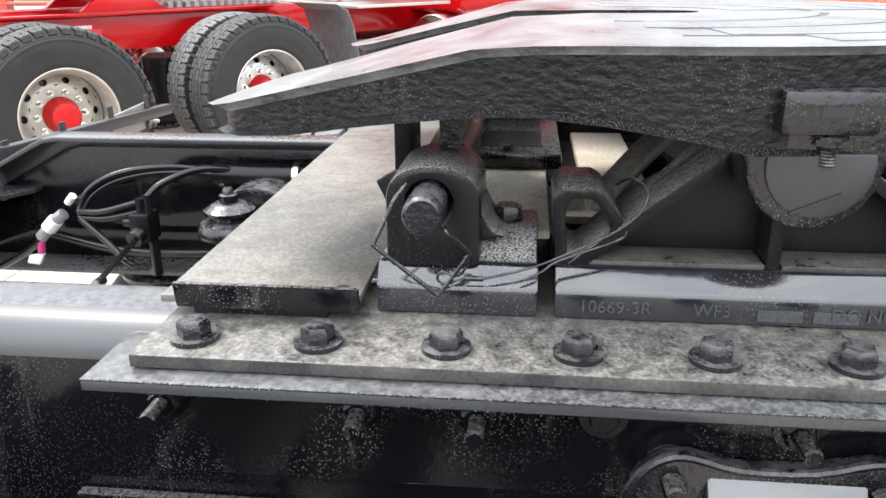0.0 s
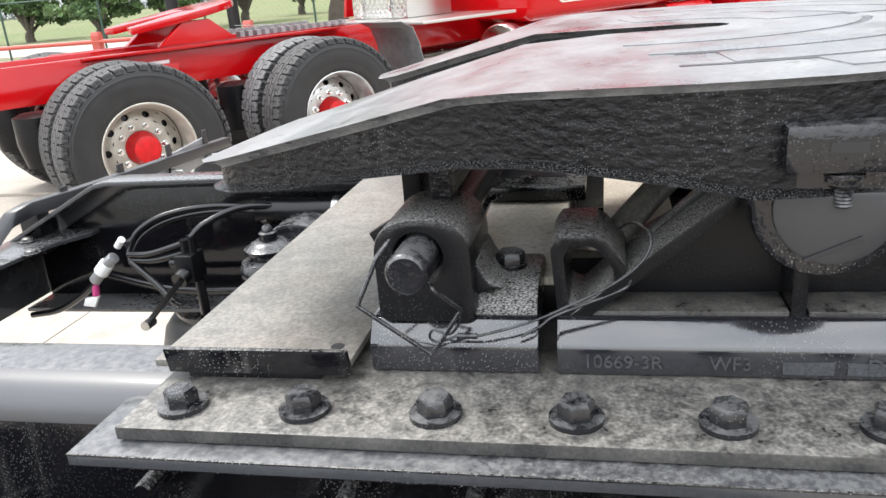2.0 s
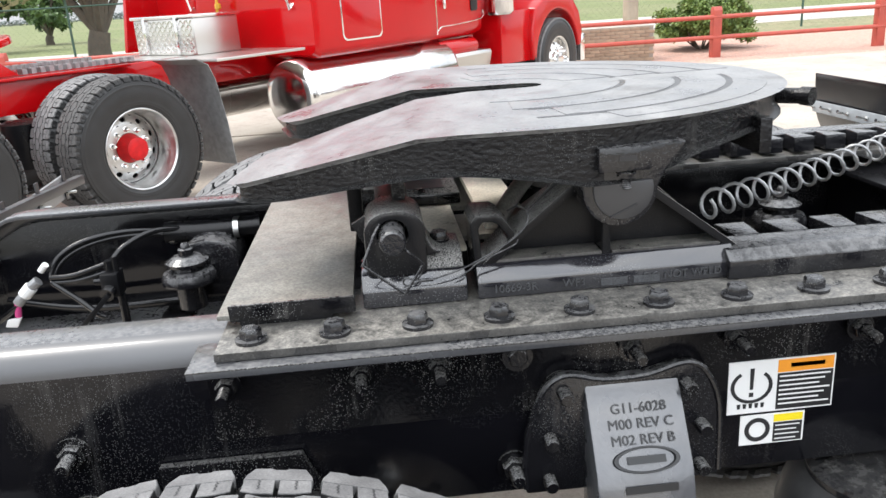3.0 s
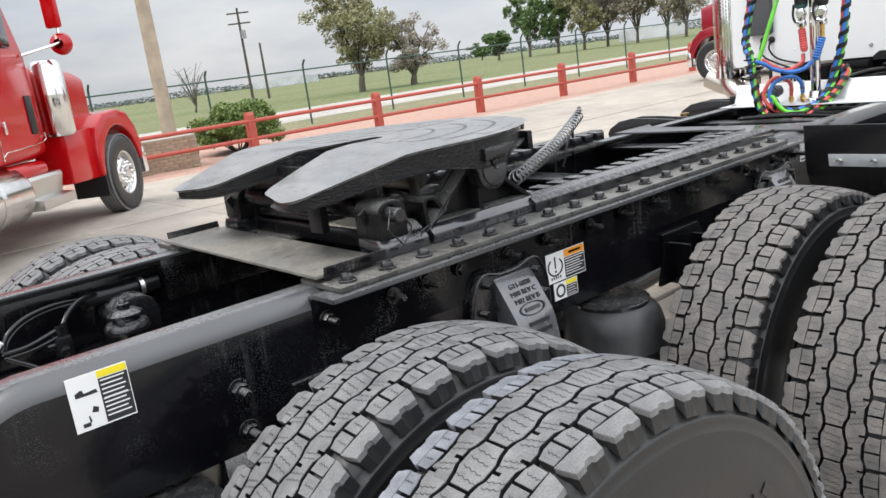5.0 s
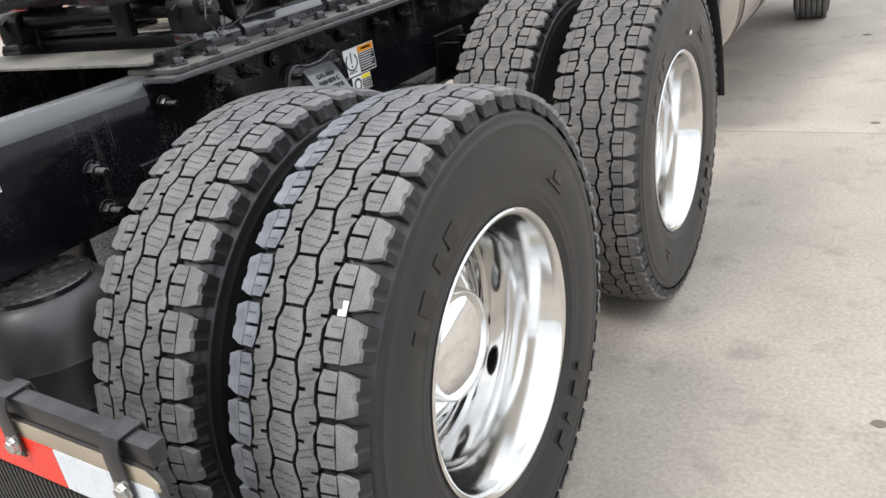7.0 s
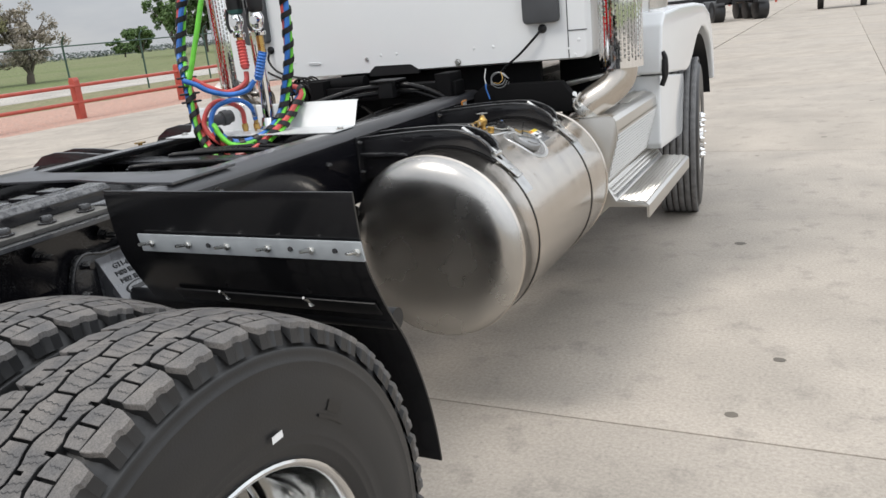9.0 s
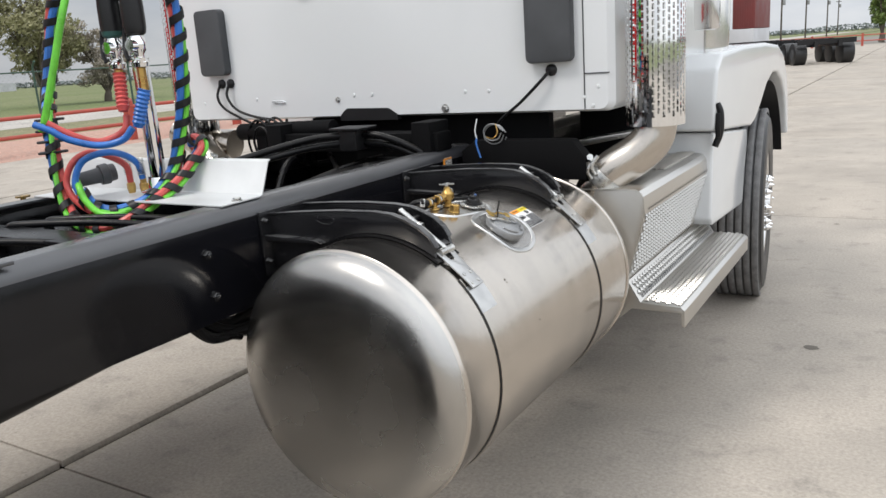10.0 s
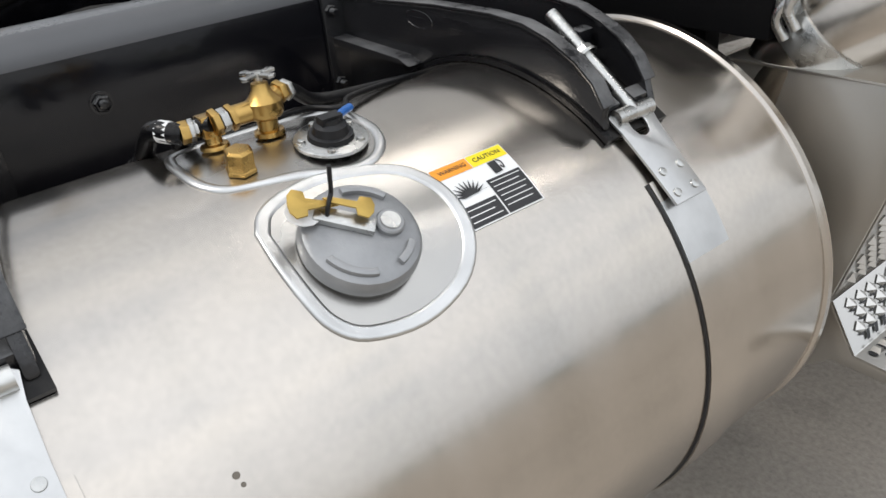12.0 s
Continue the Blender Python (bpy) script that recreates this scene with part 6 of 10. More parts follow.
def rail_label(parent, y0, y1, z0, z1, kind, out=0.0012):
    """Printed warning label on the rail web; y0 is its rear edge."""
    x = WEB + out
    m = facing((x, y0, z0), (0, 1, 0), (0, 0, 1))
    w, h = y1 - y0, z1 - z0
    bm = bmesh.new()
    rect(bm, m, 0, w, 0, h, 0, 0.0012)
    lab = part("warning_label", bm, M_labelwhite, parent, {"tpms": "white tyre pressure warning label with orange band", "tow": "white label with yellow caution band and truck picture", "ring": "small white label with yellow band and ring", "tall": "narrow white warning label with an orange band"}[kind])

    def bar(x0, x1, y0, y1, mt, name="print_bar"):
        bm = bmesh.new()
        rect(bm, m, x0 * w, x1 * w, y0 * h, y1 * h, 0.0013 + (0.0004 if mt is M_labelwhite else 0.0), 0.0005)
        part(name, bm, mt, lab)

    def shape(pts, name="pictogram"):
        bm = bmesh.new()
        prism(bm, [(a * w, b * h) for a, b in pts], "z", 0.0013, 0.0019, m)
        part(name, bm, M_ink, lab)
    if kind == "tpms":
        bar(0.46, 0.985, 0.74, 0.975, M_orange, "header_band")
        bar(0.58, 0.9, 0.82, 0.90, M_ink)
        bar(0.46, 0.985, 0.03, 0.72, M_ink, "text_block")
        for i in range(7):
            bar(0.48, 0.96 - 0.05 * (i % 3), 0.648 - 0.088 * i, 0.676 - 0.088 * i, M_labelwhite)
        ring = lambda r0, r1: [(0.22 + r1 * 0.22 * math.cos(radians(a)), 0.52 + r1 * 0.36 * math.sin(radians(a))) for a in range(125, 416, 15)] + [(0.22 + r0 * 0.22 * math.cos(radians(a)), 0.52 + r0 * 0.36 * math.sin(radians(a))) for a in range(410, 124, -15)]
        shape(ring(0.74, 0.9))
        shape([(0.20, 0.86), (0.24, 0.86), (0.235, 0.46), (0.205, 0.46)])
        shape([(0.20, 0.40), (0.24, 0.40), (0.24, 0.32), (0.20, 0.32)])
        for i in range(5):
            shape([(0.09 + 0.056 * i, 0.19), (0.125 + 0.056 * i, 0.19), (0.12 + 0.056 * i, 0.10), (0.095 + 0.056 * i, 0.10)])
    elif kind == "ring":
        bar(0.52, 0.97, 0.72, 0.96, M_yellow, "header_band")
        bar(0.52, 0.97, 0.04, 0.69, M_ink, "text_block")
        for i in range(4):
            bar(0.55, 0.93 - 0.05 * (i % 2), 0.575 - 0.15 * i, 0.61 - 0.15 * i, M_labelwhite)
        for a0 in (0, 180):
            shape([(0.27 + 0.20 * math.cos(radians(a0 + 15 * i)), 0.5 + 0.40 * math.sin(radians(a0 + 15 * i))) for i in range(13)] + [(0.27 + 0.13 * math.cos(radians(a0 + 180 - 15 * i)), 0.5 + 0.26 * math.sin(radians(a0 + 180 - 15 * i))) for i in range(13)])
    elif kind == "tow":
        bar(0.50, 0.985, 0.86, 0.985, M_yellow, "header_band")
        bar(0.50, 0.985, 0.46, 0.845, M_ink)
        bar(0.50, 0.985, 0.03, 0.45, M_ink)
        for i in range(9):
            bar(0.53, 0.93 - 0.04 * (i % 2), 0.79 - 0.082 * i, 0.815 - 0.082 * i, M_labelwhite)
        shape([(0.10, 0.62), (0.10, 0.70), (0.18, 0.74), (0.22, 0.74), (0.24, 0.67), (0.44, 0.69), (0.46, 0.62)])
        shape([(0.30, 0.30), (0.34, 0.40), (0.42, 0.36), (0.40, 0.27)])
        shape([(0.12, 0.07), (0.12, 0.14), (0.24, 0.14), (0.24, 0.07)])
        shape([(0.24, 0.12), (0.23, 0.24), (0.25, 0.26), (0.27, 0.15)])
    elif kind == "tall":
        bar(0.02, 0.98, 0.78, 0.985, M_orange, "header_band")
        bar(0.18, 0.82, 0.85, 0.91, M_ink)
        bar(0.05, 0.95, 0.03, 0.76, M_ink, "text_block")
        for i in range(10):
            bar(0.09, 0.92 - 0.06 * (i % 3 == 2), 0.70 - 0.062 * i, 0.728 - 0.062 * i, M_labelwhite)
    return lab


rail_label(rails[1], -0.901, -0.796, 1.018, 1.119, "tow")
rail_label(rails[1], 0.297, 0.452, 0.943, 1.025, "tpms")
rail_label(rails[1], 0.318, 0.413, 0.891, 0.939, "ring")
rail_label(rails[1], 1.705, 1.769, 1.021, 1.108, "tall")
rail_label(rails[1], 3.63, 3.68, 1.075, 1.105, "tall")

# ---- fuel tank ----
TX, TZ, TR = 0.787, 0.716, 0.331


def on_tank(y, ang, out=0.0):
    """A point on the tank's skin; ang in degrees from straight up, towards the outside."""
    a = radians(ang)
    return Vector((TX + (TR + out) * math.sin(a), y, TZ + (TR + out) * math.cos(a)))


def tank_frame(y, ang, out=0.0):
    """A pose on the skin: x runs forward along the truck, y up round the skin, z outwards."""
    a = radians(ang)
    up = Vector((-math.cos(a), 0, math.sin(a)))
    return facing(on_tank(y, ang, out), (0, 1, 0), up)


def fuel_tank():
    bm = bmesh.new()
    y0, y1 = 2.482, 3.645
    prof = [(y0 + 0.000, 0.0), (y0 + 0.0005, 0.06), (y0 + 0.0016, 0.12), (y0 + 0.0034, 0.18), (y0 + 0.0055, 0.22), (y0 + 0.009, 0.25), (y0 + 0.0145, 0.273), (y0 + 0.023, 0.294), (y0 + 0.035, 0.311), (y0 + 0.049, 0.323), (y0 + 0.060, 0.3285), (y0 + 0.069, TR - 0.001),
            (y0 + 0.071, TR + 0.0012), (y0 + 0.075, TR + 0.0012), (y0 + 0.077, TR)]
    mats = [1] * 10 + [0, 0, 0, 0]
    for k in range(1, 9):
        prof.append((y0 + 0.077 + (y1 - y0 - 0.086) * k / 8, TR))
        mats.append(0)
    prof += [(y1 - 0.006, TR + 0.004), (y1 + 0.004, TR + 0.004), (y1 + 0.008, TR - 0.004), (y1 + 0.012, TR - 0.03), (y1 + 0.03, 0.2), (y1 + 0.035, 0.0)]
    mats += [0, 0, 0, 0, 0, 0]
    lathe(bm, prof, (TX, 0, TZ), "y", 128, mats)
    t = part("fuel_tank", bm, [M_tank, M_tankend], truck, "polished cylindrical aluminium fuel tank slung beside the rail", ang=45)
    for ys in (2.738, 3.424):
        # rubber edge and strap round the tank
        n = 64
        for r0, r1, w, name, m, lab in ((TR, TR + 0.0025, 0.0362, "strap_liner", M_ink, "black rubber strap liner"), (TR + 0.002, TR + 0.0045, 0.036, "tank_strap", [M_tank, M_strapmetal], "brushed metal tank strap")):
            b2 = bmesh.new()
            rings = []
            for i in range(n + 1):
                a = radians(44.5 + (310 - 44.5) * i / n)
                c, s = math.cos(a), math.sin(a)
                rings.append([b2.verts.new((TX + r * s, ys + dy, TZ + r * c)) for r, dy in ((r0, -w - (0.0018 if name == "strap_liner" else 0)), (r1, -w - (0.0018 if name == "strap_liner" else 0)), (r1, w), (r0, w))])
            for A, B in zip(rings, rings[1:]):
                for i in range(4):
                    fc = b2.faces.new((A[i], A[(i + 1) % 4], B[(i + 1) % 4], B[i]))
                    fc.material_index = 1 if name == "tank_strap" and A is not rings[0] and rings.index(A) < 4 else 0
            b2.faces.new(rings[0]), b2.faces.new(rings[-1][::-1])
            part(name, b2, m, t, lab)
        # end plate with eye, T-bolt and rivets
        f = tank_frame(ys, 40.8, 0.006)
        bm = bmesh.new()
        outer = [(-0.026, -0.058), (0.026, -0.058), (0.027, -0.01), (0.030, 0.04), (0.034, 0.062), (0.026, 0.068), (0.012, 0.066), (0.012, 0.040), (0.008, 0.031), (0.0, 0.028), (-0.008, 0.031), (-0.012, 0.040), (-0.012, 0.066), (-0.026, 0.068), (-0.034, 0.062), (-0.030, 0.04), (-0.027, -0.01)]
        prism(bm, outer, "z", 0.0, 0.0035, f)
        part("strap_end", bm, M_strapmetal, t, "riveted strap end plate with a forked eye", 0.0008)
        for dx, dy in ((-0.015, -0.046), (0.015, -0.046), (-0.015, -0.018), (0.015, -0.018)):
            bm = bmesh.new()
            lathe(bm, [(0, 0.0055), (0.002, 0.005), (0.003, 0.0)], f @ Vector((dx, dy, 0.0035)), f.to_3x3().col[2], 12)
            part("rivet", bm, M_zinc, t)
        bm = bmesh.new()
        a, b = f @ Vector((-0.029, 0.058, 0.006)), f @ Vector((0.029, 0.058, 0.006))
        cyl(bm, a, b, 0.0098, 18)
        part("cross_pin", bm, M_zinc, t)
        bm = bmesh.new()
        p0, p1 = f @ Vector((0, 0.058, 0.008)), Vector((0.846, ys - 0.003, 1.107))
        cyl(bm, p0, p1, 0.0082, 16)
        d = (p1 - p0).normalized()
        pts = [(0.0, 0.0082)]
        for k in range(14):
            pts += [(0.0042 * k, 0.0086), (0.0042 * k + 0.002, 0.0078)]
        lathe(bm, pts + [(0.06, 0.0)], p0 + d * ((p1 - p0).length - 0.055), d, 12)
        hexbolt(bm, p0 + d * 0.085, d, 0.011, 0.012, 1.3)
        part("tension_bolt", bm, M_zinc, t, "zinc threaded tension bolt")
        # cast bracket: two cheeks arching over the tank
        for dy in (-0.040, 0.040):
            top = [(WEB + 0.001, 1.087), (0.56, 1.097), (0.683, 1.105), (0.79, 1.107), (0.845, 1.103), (0.885, 1.092), (0.925, 1.073), (0.950, 1.054), (0.966, 1.030)]
            inner = [(TX + (TR + 0.008) * math.sin(radians(a)), TZ + (TR + 0.008) * math.cos(radians(a))) for a in (32, 26, 20, 10, 0, -10, -20, -30, -40)]
            bm = bmesh.new()
            prism(bm, [(WEB + 0.001, 0.936)] + top + [(0.962, 1.018)] + inner + [(0.51, 0.945)], "y", ys + dy - 0.006, ys + dy + 0.006)
            b2 = bmesh.new()
            bent_sheet(b2, top, "y", ys + dy - 0.011, ys + dy + 0.009, 0.005)
            if dy > 0:
                # the front cheek splays out towards the rail
                for v in list(bm.verts) + list(b2.verts):
                    if v.co.x > 0.9 and v.co.z > 1.028:
                        v.co.x, v.co.z = v.co.x - 0.010, v.co.z + 0.008
                    v.co.y += 0.062 * min(1.0, max(0.0, (0.93 - v.co.x) / 0.45))
            c = part("bracket_cheek", bm, M_bracket, t, "black cast tank bracket cheek", 0.0035)
            part("bracket_flange", b2, M_bracket, c, "black top flange, dusty with painted edge highlights", 0.002)
            side = -1 if dy < 0 else 1
            if side < 0:
                bm = bmesh.new()
                prism(bm, [(WEB + 0.006, 1.036), (0.615, 1.032), (0.64, 1.024), (WEB + 0.006, 1.022)], "y", ys + dy - 0.030, ys + dy - 0.004)
                part("bracket_web", bm, M_bracket, c, "", 0.002)
                for xx, zz in ((0.818, 1.072), (0.905, 1.045)):
                    bm = bmesh.new()
                    cyl(bm, (xx, ys + dy - 0.0056, zz), (xx, ys + dy - 0.004, zz), 0.0055, 14)
                    part("bracket_opening", bm, M_ink, c)
                bm = bmesh.new()
                lathe(bm, [(0, 0.82), (0.0015, 0.9), (0.0015, 1.0), (0, 1.06)], (0, 0, 0), "z", 28)
                bmesh.ops.transform(bm, matrix=facing((0.64, ys + dy - 0.005, 1.083), (1, 0, -0.03), (0, 0, 1)) @ Matrix.Diagonal((0.030, 0.012, 1, 1)), verts=bm.verts)
                part("emblem_ring", bm, M_castflat, c)
                for xx, w, zz in ((0.64, 0.036, 1.083), (0.72, 0.05, 1.09), (0.72, 0.035, 1.078), (0.77, 0.025, 1.082)):
                    bm = bmesh.new()
                    box(bm, xx - w / 2, xx + w / 2, ys + dy - 0.0062, ys + dy - 0.0045, zz - 0.003, zz + 0.003)
                    part("cast_bar", bm, M_castflat, c)
                for zz in (1.075, 0.965):
                    bm = bmesh.new()
                    hexbolt(bm, (WEB + 0.006, ys + dy - 0.028, zz), (1, 0, 0), 0.009, 0.008, 1.4, 0.012)
                    part("bolt", bm, M_black, c)
        bm = bmesh.new()
        box(bm, WEB + 0.001, WEB + 0.009, ys - 0.080, ys + 0.13, 0.925, 1.10)
        part("bracket_foot", bm, M_bracket, t, "", 0.002)
        for ya, yb in ((ys - 0.036, ys - 0.011), (ys + 0.011, ys + 0.036)):
            for pts in ([(0.858, 1.062), (0.862, 1.090), (0.878, 1.088), (0.872, 1.056)], [(0.938, 1.018), (0.944, 1.034), (0.960, 1.026), (0.957, 1.010)]):
                bm = bmesh.new()
                prism(bm, pts, "y", ya, yb)
                part("bracket_bridge", bm, M_bracket, t, "", 0.003)
        bm = bmesh.new()
        rr = TR + 0.0015
        pts = [(TX + (rr) * math.sin(radians(a)), TZ + rr * math.cos(radians(a))) for a in range(-50, 36, 6)] + [(TX + (rr + 0.006) * math.sin(radians(a)), TZ + (rr + 0.006) * math.cos(radians(a))) for a in range(34, -51, -6)]
        prism(bm, pts, "y", ys - 0.05, ys + 0.05)
        part("bracket_pad", bm, M_rubberhose, t, "black rubber bracket pad")
    # filler: welded plate, neck and grey locking cap with keys
    f = tank_frame(3.054, 32.2, 0.0)
    # outline of the filler plate: along the truck, and degrees round the skin
    ring = [(p.x, p.y) for p in spline([(2.980, 23.5, 0), (2.996, 19.5, 0), (3.03, 17.0, 0), (3.075, 16.6, 0), (3.135, 20.0, 0), (3.163, 26.0, 0), (3.170, 33.0, 0), (3.158, 40.0, 0), (3.125, 45.5, 0), (3.07, 48.0, 0), (3.015, 46.3, 0), (2.990, 42.5, 0), (2.981, 37.0, 0), (2.978, 30.0, 0), (2.980, 23.5, 0)], 4)][:-1]
    mid = (3.068, 32.5)

    def lay(p, out):
        """A point of the flat pattern laid on the skin."""
        return on_tank(p[0], p[1], out)

    def grown(p, mm):
        """p moved outwards from the middle of the plate by mm millimetres."""
        u, w = p[0] - mid[0], radians(p[1] - mid[1]) * TR
        k = 1 + mm * 0.001 / math.hypot(u, w)
        return (mid[0] + u * k, mid[1] + math.degrees(w * k / TR))
    bm = bmesh.new()
    n = len(ring)
    rows = []
    for k, out in ((2, 0.0), (1, 0.0025), (-2, 0.0036), (-4, 0.0026), (-9, 0.0034), (-12, 0.0022), (-13, 0.0008)):
        rows.append([bm.verts.new(lay(grown((x, y), k), out)) for x, y in ring])
    for A, B in zip(rows, rows[1:]):
        for i in range(n):
            bm.faces.new((A[i], A[(i + 1) % n], B[(i + 1) % n], B[i]))
    part("weld_bead", bm, M_strapmetal, t, "bright weld bead round the filler", ang=60)
    bm = bmesh.new()
    vs = [bm.verts.new(lay(grown((x, y), -12), 0.0012)) for x, y in ring]
    cv = bm.verts.new(lay(mid, 0.004))
    for i in range(n):
        bm.faces.new((vs[i], vs[(i + 1) % n], cv))
    part("filler_plate", bm, M_tankend, t, "welded filler plate")
    cf = f @ Matrix.Translation((0.0, 0.0, -0.003))
    o, d = cf.translation, cf.to_3x3().col[2]
    bm = bmesh.new()
    lathe(bm, [(0.0, 0.052), (0.006, 0.052), (0.007, 0.0555), (0.009, 0.056), (0.018, 0.0555), (0.0225, 0.053), (0.025, 0.048), (0.0255, 0.0)], o, d, 48)
    cap = part("filler_cap", bm, M_capgrey, t, "grey cast locking filler cap with hanging keys", ang=30)
    for a0, a1 in ((195, 255), (285, 320), (30, 85)):
        bm = bmesh.new()
        pts = [(0.0475 * math.cos(radians(a0 + (a1 - a0) * i / 8)), 0.0475 * math.sin(radians(a0 + (a1 - a0) * i / 8))) for i in range(9)] + [(0.0405 * math.cos(radians(a1 - (a1 - a0) * i / 8)), 0.0405 * math.sin(radians(a1 - (a1 - a0) * i / 8))) for i in range(9)]
        prism(bm, pts, "z", 0.0235, 0.0300, cf)
        part("grip_ridge", bm, M_capgrey, cap, bevel=0.0015)
    bm = bmesh.new()
    lathe(bm, [(0.0245, 0.0135), (0.0295, 0.0135), (0.031, 0.012), (0.031, 0.0)], cf @ Vector((0.026, -0.004, 0)), d, 24)
    part("lock_button", bm, M_capgrey, cap)
    bm = bmesh.new()
    lathe(bm, [(0.0305, 0.0095), (0.0325, 0.009), (0.0325, 0.0)], cf @ Vector((0.026, -0.004, 0)), d, 20)
    part("button_face", bm, M_zinc, cap)
    bm = bmesh.new()
    box(bm, -0.027, 0.028, -0.008, 0.008, 0.0255, 0.0325, cf @ pose(-0.0105, 0.015, 0, 0, 0, -41))
    part("lock_bar", bm, M_zinc, cap, "bright lock bar", 0.0015)
    for k, (rot, m) in enumerate(((152, M_keybrass), (168, M_keybrass), (-38, M_keybrass))):
        bm = bmesh.new()
        kf = cf @ Matrix.Translation((-0.016, 0.031, 0.0345 + 0.003 * k)) @ pose(0, 0, 0, 0, -6 + 4 * k, rot)
        prism(bm, [(0, 0.003), (0.022, 0.004), (0.024, 0.010), (0.034, 0.011), (0.038, 0.004), (0.038, -0.004), (0.034, -0.011), (0.024, -0.010), (0.022, -0.003), (0, -0.003), (-0.008, 0)], "z", 0, 0.002, kf)
        part("key", bm, m, cap, "dull brass key", 0.0004)
    bm = bmesh.new()
    prism(bm, [(0.013 * math.cos(radians(a)) * 1.25, 0.013 * math.sin(radians(a))) for a in range(0, 360, 30)], "z", 0.030, 0.031, cf @ pose(-0.043, 0.036, 0, 0, 5, -25))
    part("key_tag", bm, M_labelwhite, cap, "clear pale key tag")
    bm = bmesh.new()
    tube(bm, [cf @ Vector(q) for q in ((-0.024, 0.022, 0.028), (-0.020, 0.029, 0.042), (-0.014, 0.036, 0.045), (-0.015, 0.040, 0.060), (-0.016, 0.044, 0.074))], 0.0022, 6)
    part("cable_tie", bm, M_plastic, cap, "black cable tie tail")
    # fitting plate at the inner top, sender unit and brass valves
    pat = [(p.x, p.y) for p in spline([(2.969, -2.5, 0), (2.968, 3.0, 0), (2.972, 8.0, 0), (2.987, 11.5, 0), (3.012, 12.9, 0), (3.054, 14.4, 0), (3.089, 16.9, 0), (3.119, 17.6, 0), (3.143, 15.6, 0), (3.159, 11.2, 0), (3.163, 5.0, 0), (3.155, -3.0, 0), (3.10, -8.0, 0), (3.02, -9.0, 0), (2.98, -7.5, 0), (2.969, -2.5, 0)], 4)][:-1]
    mid2 = (3.07, 5.0)

    def grown2(p, mm):
        u, w = p[0] - mid2[0], radians(p[1] - mid2[1]) * TR
        k = 1 + mm * 0.001 / math.hypot(u, w)
        return (mid2[0] + u * k, mid2[1] + math.degrees(w * k / TR))
    bm = bmesh.new()
    rows = []
    for k, out in ((6, 0.0), (5, 0.0022), (2, 0.0034), (-2, 0.0034), (-5, 0.0020), (-6, 0.0008)):
        rows.append([bm.verts.new(lay(grown2(q, k), out)) for q in pat])
    for A, B in zip(rows, rows[1:]):
        for i in range(len(pat)):
            bm.faces.new((A[i], A[(i + 1) % len(pat)], B[(i + 1) % len(pat)], B[i]))
    part("weld_bead", bm, M_strapmetal, t, "bright weld bead round the fitting plate", ang=60)
    bm = bmesh.new()
    vs = [bm.verts.new(lay(grown2(q, -5), 0.0012)) for q in pat]
    cv = bm.verts.new(lay(mid2, 0.003))
    for i in range(len(pat)):
        bm.faces.new((vs[i], vs[(i + 1) % len(pat)], cv))
    part("fitting_plate", bm, M_tankend, t, "welded fitting plate")
    sf = tank_frame(3.111, 9.0, 0.004)
    so, sd_ = sf.translation, sf.to_3x3().col[2]
    bm = bmesh.new()
    lathe(bm, [(0, 0.038), (0.003, 0.038), (0.004, 0.036), (0.004, 0.0)], so, sd_, 36)
    su = part("sender_unit", bm, M_zinc, t, "round fuel sender flange with black plug")
    bm = bmesh.new()
    lathe(bm, [(0.004, 0.024), (0.009, 0.023), (0.010, 0.019), (0.018, 0.017), (0.021, 0.011), (0.025, 0.010), (0.025, 0)], so, sd_, 28)
    box(bm, -0.012, 0.012, -0.006, 0.006, 0.020, 0.028, sf)
    part("sender_plug", bm, M_plastic, su)
    for i in range(5):
        bm = bmesh.new()
        a = 2 * math.pi * i / 5 + 0.4
        lathe(bm, [(0.004, 0.0045), (0.007, 0.004), (0.008, 0)], sf @ Vector((0.031 * math.cos(a), 0.031 * math.sin(a), 0)), sd_, 10)
        part("screw", bm, M_zinc, su)
    bm = bmesh.new()
    tube(bm, [sf @ Vector((0.010, 0.0, 0.024)), sf @ Vector((0.022, 0.006, 0.024)), sf @ Vector((0.032, 0.012, 0.022))], 0.0042, 10)
    part("blue_connector", bm, M_blue, su, "blue wire connector")
    # brass fittings
    kv, ke = 0.78, 0.70
    vf = tank_frame(3.074, -1.4, 0.003)
    vd = vf.to_3x3().col[2]
    vo = vf.translation
    at = lambda fr, k, a, b, c: fr @ Vector((a * k, b * k, c * k))
    sized = lambda k, prof: [(a * k, r * k) for a, r in prof]
    bm = bmesh.new()
    lathe(bm, sized(kv, [(0, 0.021), (0.006, 0.020), (0.007, 0.014), (0.026, 0.014)]), vo, vd, 20)
    lathe(bm, sized(kv, [(0.020, 0.010), (0.024, 0.021), (0.030, 0.025), (0.046, 0.025), (0.054, 0.017), (0.062, 0.012), (0.070, 0.011), (0.072, 0.0)]), vo, vd, 24)
    cyl(bm, at(vf, kv, 0, 0, 0.038), at(vf, kv, -0.042, 0.004, 0.036), 0.014 * kv, 16)
    cyl(bm, at(vf, kv, 0, 0, 0.042), at(vf, kv, 0.030, 0.014, 0.046), 0.012 * kv, 16)
    part("shutoff_valve", bm, M_brass, t, "yellow brass shutoff valve")
